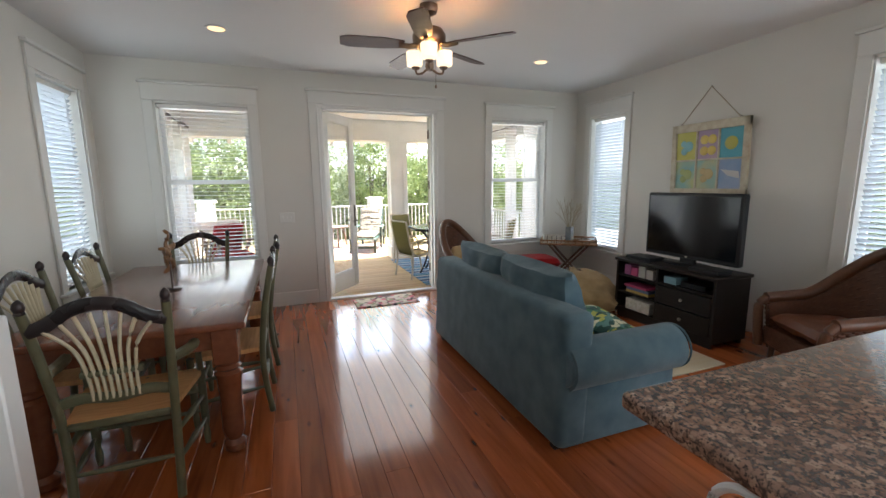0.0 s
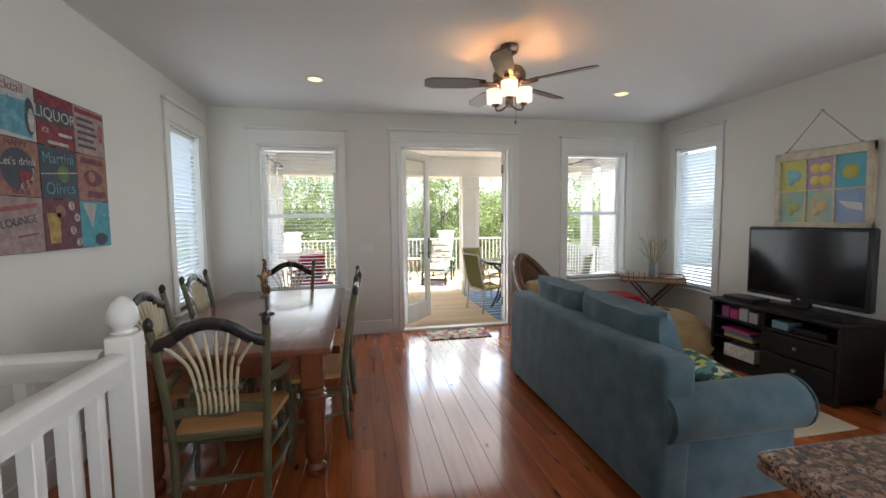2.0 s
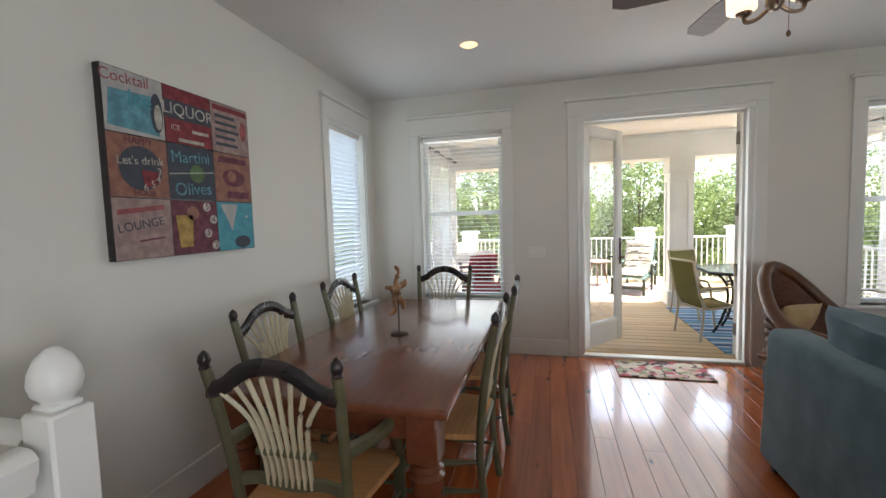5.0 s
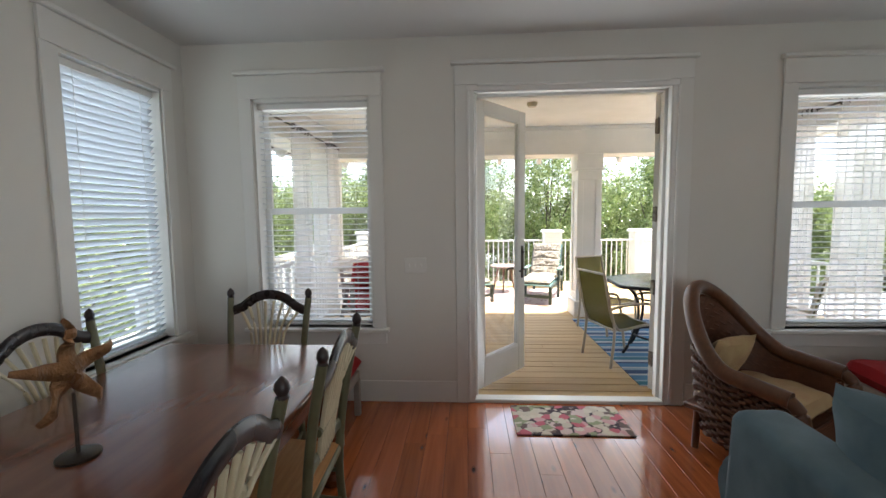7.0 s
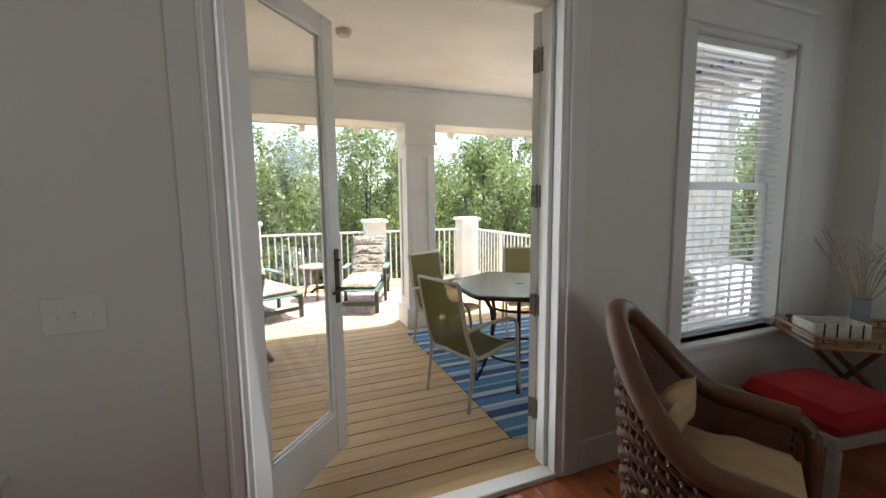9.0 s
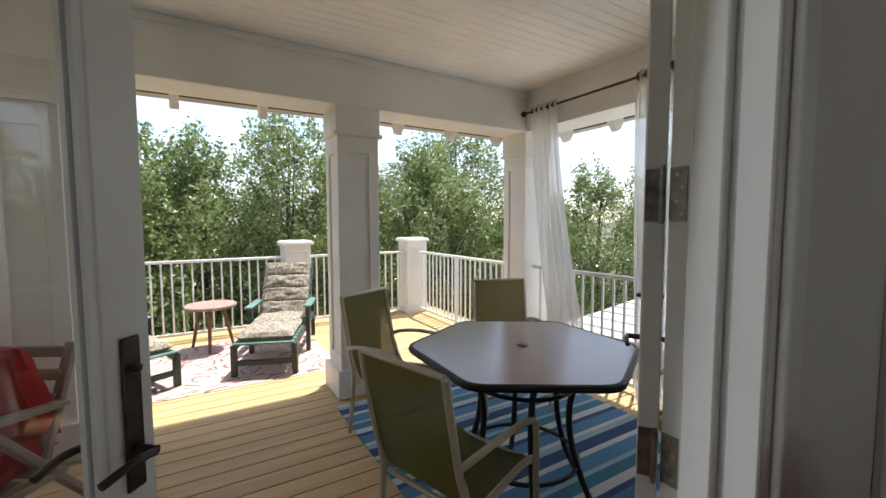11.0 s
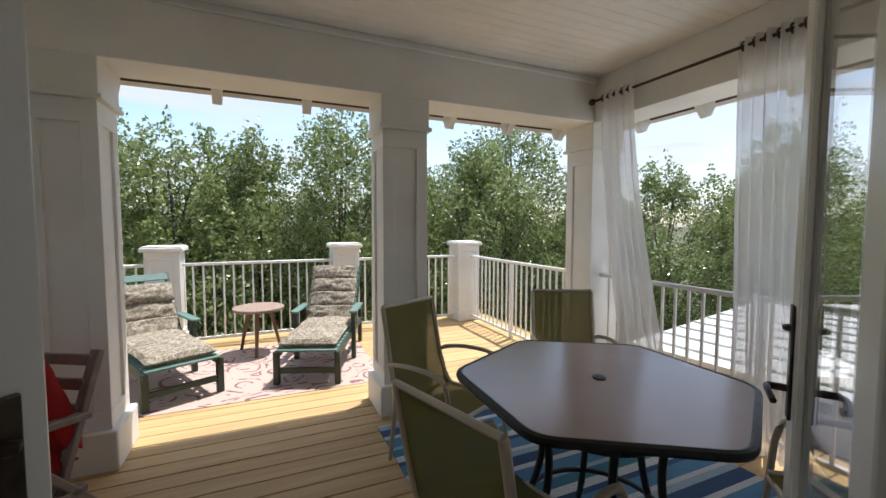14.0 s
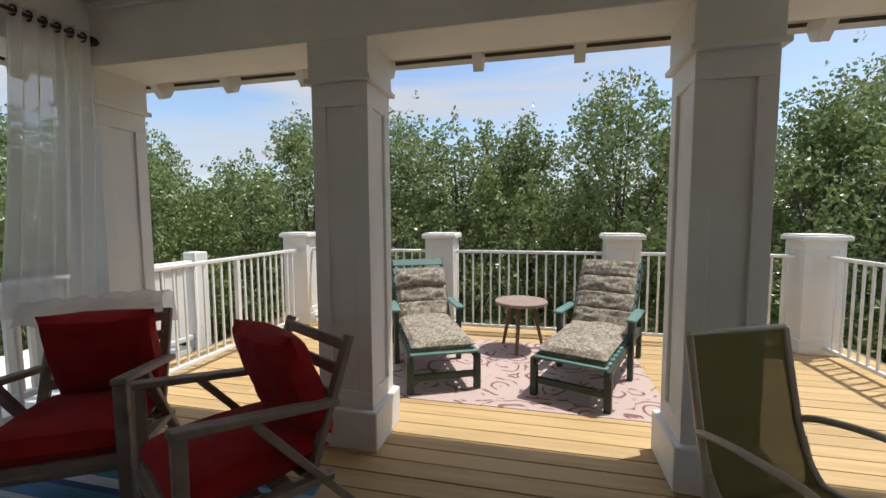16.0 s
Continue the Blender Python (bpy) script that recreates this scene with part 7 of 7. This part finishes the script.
# ---- ground and trees ----
M_GROUND = surface("sandy_scrub", (0.10, 0.09, 0.055), 0.95, other=(0.05, 0.065, 0.025), scale=0.8, amount=0.9, grain=12, bump=0.4)
setting("ground", boxes(((-900, -900, GZ - 0.3), (900, 900, GZ))), M_GROUND, "sandy ground with low scrub under the trees", "ground")
for x, y in ((-1.9, 11.3), (0.35, 11.3), (2.4, 11.3), (4.5, 11.3), (-1.9, 8.7), (4.5, 8.7)):
    setting("pile", boxes(((x - 0.1, y - 0.1, GZ), (x + 0.1, y + 0.1, DK - 0.28))), M_PORCH, "white post carrying the raised deck", "post")
setting("house_base", boxes(((XW - T, YS - T, GZ), (XE + T, YN + T, -2.6))), M_PORCH, "white lower storey of the house", "wall")


def leaf_material(name, a, b, c):
    mt = bpy.data.materials.new(name)
    mt.use_nodes = True
    n, l = mt.node_tree.nodes, mt.node_tree.links
    p = n["Principled BSDF"]
    p.inputs["Roughness"].default_value = 0.30
    geo, ramp = n.new("ShaderNodeNewGeometry"), n.new("ShaderNodeValToRGB")
    ramp.color_ramp.elements[0].color, ramp.color_ramp.elements[1].color = (*a, 1), (*b, 1)
    e = ramp.color_ramp.elements.new(0.86)
    e.color = (*c, 1)
    ramp.color_ramp.elements[1].position = 0.7
    l.new(geo.outputs["Random Per Island"], ramp.inputs["Fac"])
    l.new(ramp.outputs["Color"], p.inputs["Base Color"])
    t, mix = n.new("ShaderNodeBsdfTranslucent"), n.new("ShaderNodeMixShader")
    l.new(ramp.outputs["Color"], t.inputs["Color"])
    mix.inputs[0].default_value = 0.30
    l.new(p.outputs[0], mix.inputs[1])
    l.new(t.outputs[0], mix.inputs[2])
    l.new(mix.outputs[0], n["Material Output"].inputs["Surface"])
    return mt


M_LEAF = leaf_material("oak_leaf", (0.078, 0.135, 0.030), (0.185, 0.250, 0.058), (0.36, 0.41, 0.18))
M_BARK = surface("grey_bark", (0.13, 0.105, 0.085), 0.9, other=(0.07, 0.055, 0.045), scale=6, stretch=(1, 1, 0.3), grain=30, bump=0.6)


def crown_mesh(name, seed, height, spread, leaves, clumps):
    """A crown of many single leaves in clumps round twig ends: tall, uneven, reaching near the ground."""
    rng = np.random.default_rng(seed)
    centre, size = [], []
    for k in range(clumps):
        f = k / (clumps - 1)
        z = 0.6 + (height - 0.9) * f ** 0.85
        env = spread * (0.62 + 0.55 * math.sin(math.pi * min(1.0, 0.15 + 0.88 * f)) ** 0.9) * (1.0 if f < 0.7 else 1.0 - 1.15 * (f - 0.7))
        a = k * 2.39996 + rng.uniform(-0.5, 0.5)
        r = env * rng.uniform(0.25, 1.0)
        centre.append((r * math.cos(a), r * math.sin(a), z + rng.uniform(-0.25, 0.25)))
        size.append(rng.uniform(0.36, 0.66) * (1.0 if f < 0.8 else 0.75))
    for k in range(46):           # long twigs of leaves standing out of the crown
        q = rng.integers(int(clumps * 0.5), clumps)
        a, lean, reach = rng.uniform(0, 6.28), rng.uniform(0.1, 0.7), size[q] * rng.uniform(0.5, 0.8)
        for s in range(4):
            r = reach + 0.13 * s
            centre.append((centre[q][0] + r * lean * math.cos(a), centre[q][1] + r * lean * math.sin(a), centre[q][2] + r))
            size.append(0.125 - 0.02 * s)
    for k in range(70):           # sprigs breaking the outline
        q = rng.integers(int(clumps * 0.55), clumps)
        a = rng.uniform(0, 6.28)
        centre.append((centre[q][0] + 0.4 * size[q] * math.cos(a), centre[q][1] + 0.4 * size[q] * math.sin(a), centre[q][2] + size[q] * rng.uniform(0.6, 1.45)))
        size.append(rng.uniform(0.08, 0.17))
    centre, size = np.array(centre), np.array(size)
    share = size ** 2 / (size ** 2).sum()
    pick = rng.choice(len(centre), leaves, p=share)
    d = rng.normal(size=(leaves, 3))
    d /= np.linalg.norm(d, axis=1)[:, None]
    pos = centre[pick] + d * (size[pick] * rng.uniform(0.25, 1.0, leaves) ** 0.5)[:, None] * np.array([1, 1, 0.8])
    along = d * 0.5 + rng.normal(size=(leaves, 3)) * 0.8 + np.array([0, 0, 0.2])
    along /= np.linalg.norm(along, axis=1)[:, None]
    side = np.cross(along, rng.normal(size=(leaves, 3)))
    side /= np.linalg.norm(side, axis=1)[:, None]
    ln = rng.uniform(0.050, 0.096, leaves)[:, None]
    wd = ln * rng.uniform(0.24, 0.36, leaves)[:, None]
    up = np.cross(side, along)
    v = np.stack([pos - along * ln / 2, pos + side * wd + up * wd * 0.35, pos + along * ln / 2, pos - side * wd + up * wd * 0.35], 1).reshape(-1, 3)
    idx = np.arange(leaves)[:, None] * 4
    f = np.concatenate([idx + [0, 1, 2], idx + [0, 2, 3]], 0)
    me = bpy.data.meshes.new(name)
    me.from_pydata(v.tolist(), [], f.tolist())
    me.materials.append(M_LEAF)
    return me, centre


def tree_kind(seed, height, spread, leaves, clumps):
    me, centre = crown_mesh("crown", seed, height, spread, leaves, clumps)
    rng = random.Random(seed)
    bm = bmesh.new()
    pts = smooth_line([(0, 0, 0), (0.08, 0.03, height * 0.3), (-0.05, 0.06, height * 0.62), (0.04, 0.0, height * 0.92)], 5)
    tube(bm, pts, 0.1, 8, rs=[0.11 - 0.095 * i / (len(pts) - 1) for i in range(len(pts))])
    for k in range(0, clumps, 3):
        c = Vector(centre[k])
        z0 = max(0.3, c.z * rng.uniform(0.45, 0.75))
        s = Vector((0.03, 0.03, z0))
        q = smooth_line([s, s.lerp(c, 0.5) + Vector((rng.uniform(-0.1, 0.1), rng.uniform(-0.1, 0.1), -0.08)), c], 4)
        tube(bm, q, 0.03, 5, rs=[0.032 - 0.026 * i / (len(q) - 1) for i in range(len(q))])
    return me, mesh_of("trunk", bm, M_BARK)


KINDS = [tree_kind(11, 6.6, 1.75, 30000, 96), tree_kind(23, 7.2, 1.7, 30000, 96), tree_kind(37, 6.1, 1.9, 30000, 96)]


def tree(k, x, y, turn, scale):
    ob = thing("tree", Matrix.Translation((x, y, GZ)) @ Matrix.Rotation(radians(turn), 4, "Z"), "bushy evergreen oak with small glossy leaves behind the deck", "tree", "trees round the deck")
    ob.scale = (scale, scale, scale)
    for nm, me in zip(("crown", "trunk"), KINDS[k]):
        o = new(nm, me)
        o.parent = ob


trng = random.Random(4)
ROW = [(-9.4, 14.6), (-7.3, 14.0), (-5.2, 14.8), (-3.4, 14.2), (-1.7, 14.9), (-0.1, 14.3), (1.4, 14.8), (2.9, 14.1), (4.3, 14.4), (5.9, 13.8), (7.3, 14.6), (8.7, 13.2),
       (10.0, 12.1), (11.7, 10.6), (13.0, 8.6), (12.6, 6.6), (12.8, 4.4), (-5.6, 12.2), (-6.6, 10.2), (-6.0, 8.3), (-7.2, 6.4), (-6.4, 4.4)]
TALL = {0: 0.96, 1: 0.99, 2: 1.03, 3: 1.06, 4: 1.03, 5: 1.12, 6: 1.06, 7: 1.00, 8: 1.04, 9: 1.08, 10: 1.06, 11: 0.95}
for i, (x, y) in enumerate(ROW):
    tree(i % 3, x, y, trng.uniform(0, 360), TALL.get(i, 1.0) * trng.uniform(0.95, 1.0))
for i in range(13):
    tree((i + 1) % 3, -13.5 + i * 2.3 + trng.uniform(-0.4, 0.4), 17.2 + trng.uniform(-0.6, 0.8), trng.uniform(0, 360), trng.uniform(0.84, 0.96))
for i in range(5):
    tree(i % 3, 15.6 + trng.uniform(-0.4, 0.4), 3.5 + i * 2.4, trng.uniform(0, 360), trng.uniform(0.9, 1.02))
    tree(i % 3, -9.6 + trng.uniform(-0.4, 0.4), 3.5 + i * 2.4, trng.uniform(0, 360), trng.uniform(0.9, 1.02))

# ---- floor planks and deck boards, piece by piece ----
floor = tagged(new("floor"), "glossy reddish pine plank floor with knots", "floor", "", "structure")
prng = random.Random(9)
PW = 0.1355
plank_mesh = {}


def board(parent, name, mat, w, l, t, m, store, axis, bev=0.0022):
    key = (name, round(l, 2))
    if key not in store:
        bm = bmesh.new()
        lo, hi = ((-w / 2, 0, -t), (w / 2, key[1], 0)) if axis == "y" else ((0, -w / 2, -t), (key[1], w / 2, 0))
        block(bm, lo, hi, bev)
        store[key] = mesh_of(name, bm, mat, False)
    o = new(name, store[key])
    o.parent, o.matrix_local = parent, m


LENS = (1.2, 1.8, 2.4, 3.0, 3.6)
n_rows = int(round((XE - XW) / PW))
pw_real = (XE - XW) / n_rows
for i in range(n_rows):
    x = XW + (i + 0.5) * pw_real
    start = YS if x > SX + 0.02 else SY + 0.03
    y = YN
    first = True
    while y > start + 0.01:
        l = prng.choice(LENS) if not first else round(prng.uniform(0.4, 3.6), 1)
        first = False
        l = min(l, round(y - start, 2)) if y - l > start + 0.3 else round(y - start, 2)
        board(floor, "plank", M_FLOOR, pw_real - 0.0014, max(l - 0.002, 0.05), 0.02, pose(x, y - l, 0), plank_mesh, "y", 0.0009)
        y -= l

decking = tagged(new("decking"), "honey-coloured wooden deck boards with dark gaps", "decking", "", "structure")
deck_mesh = {}
BW, GAP = 0.132, 0.008
k = 0
while YN + T + 0.02 + k * (BW + GAP) < DY:
    y = YN + T + 0.02 + (k + 0.5) * (BW + GAP)
    x = -1.95
    cut = prng.choice((1.2, 2.2, 3.4, 4.4))
    for l in (cut, 6.55 - cut):
        board(decking, "deck_board", M_DECK_X, BW, l - 0.003, 0.035, pose(x, y, DK + prng.uniform(-0.0008, 0.0008)), deck_mesh, "x")
        x += l
    k += 1
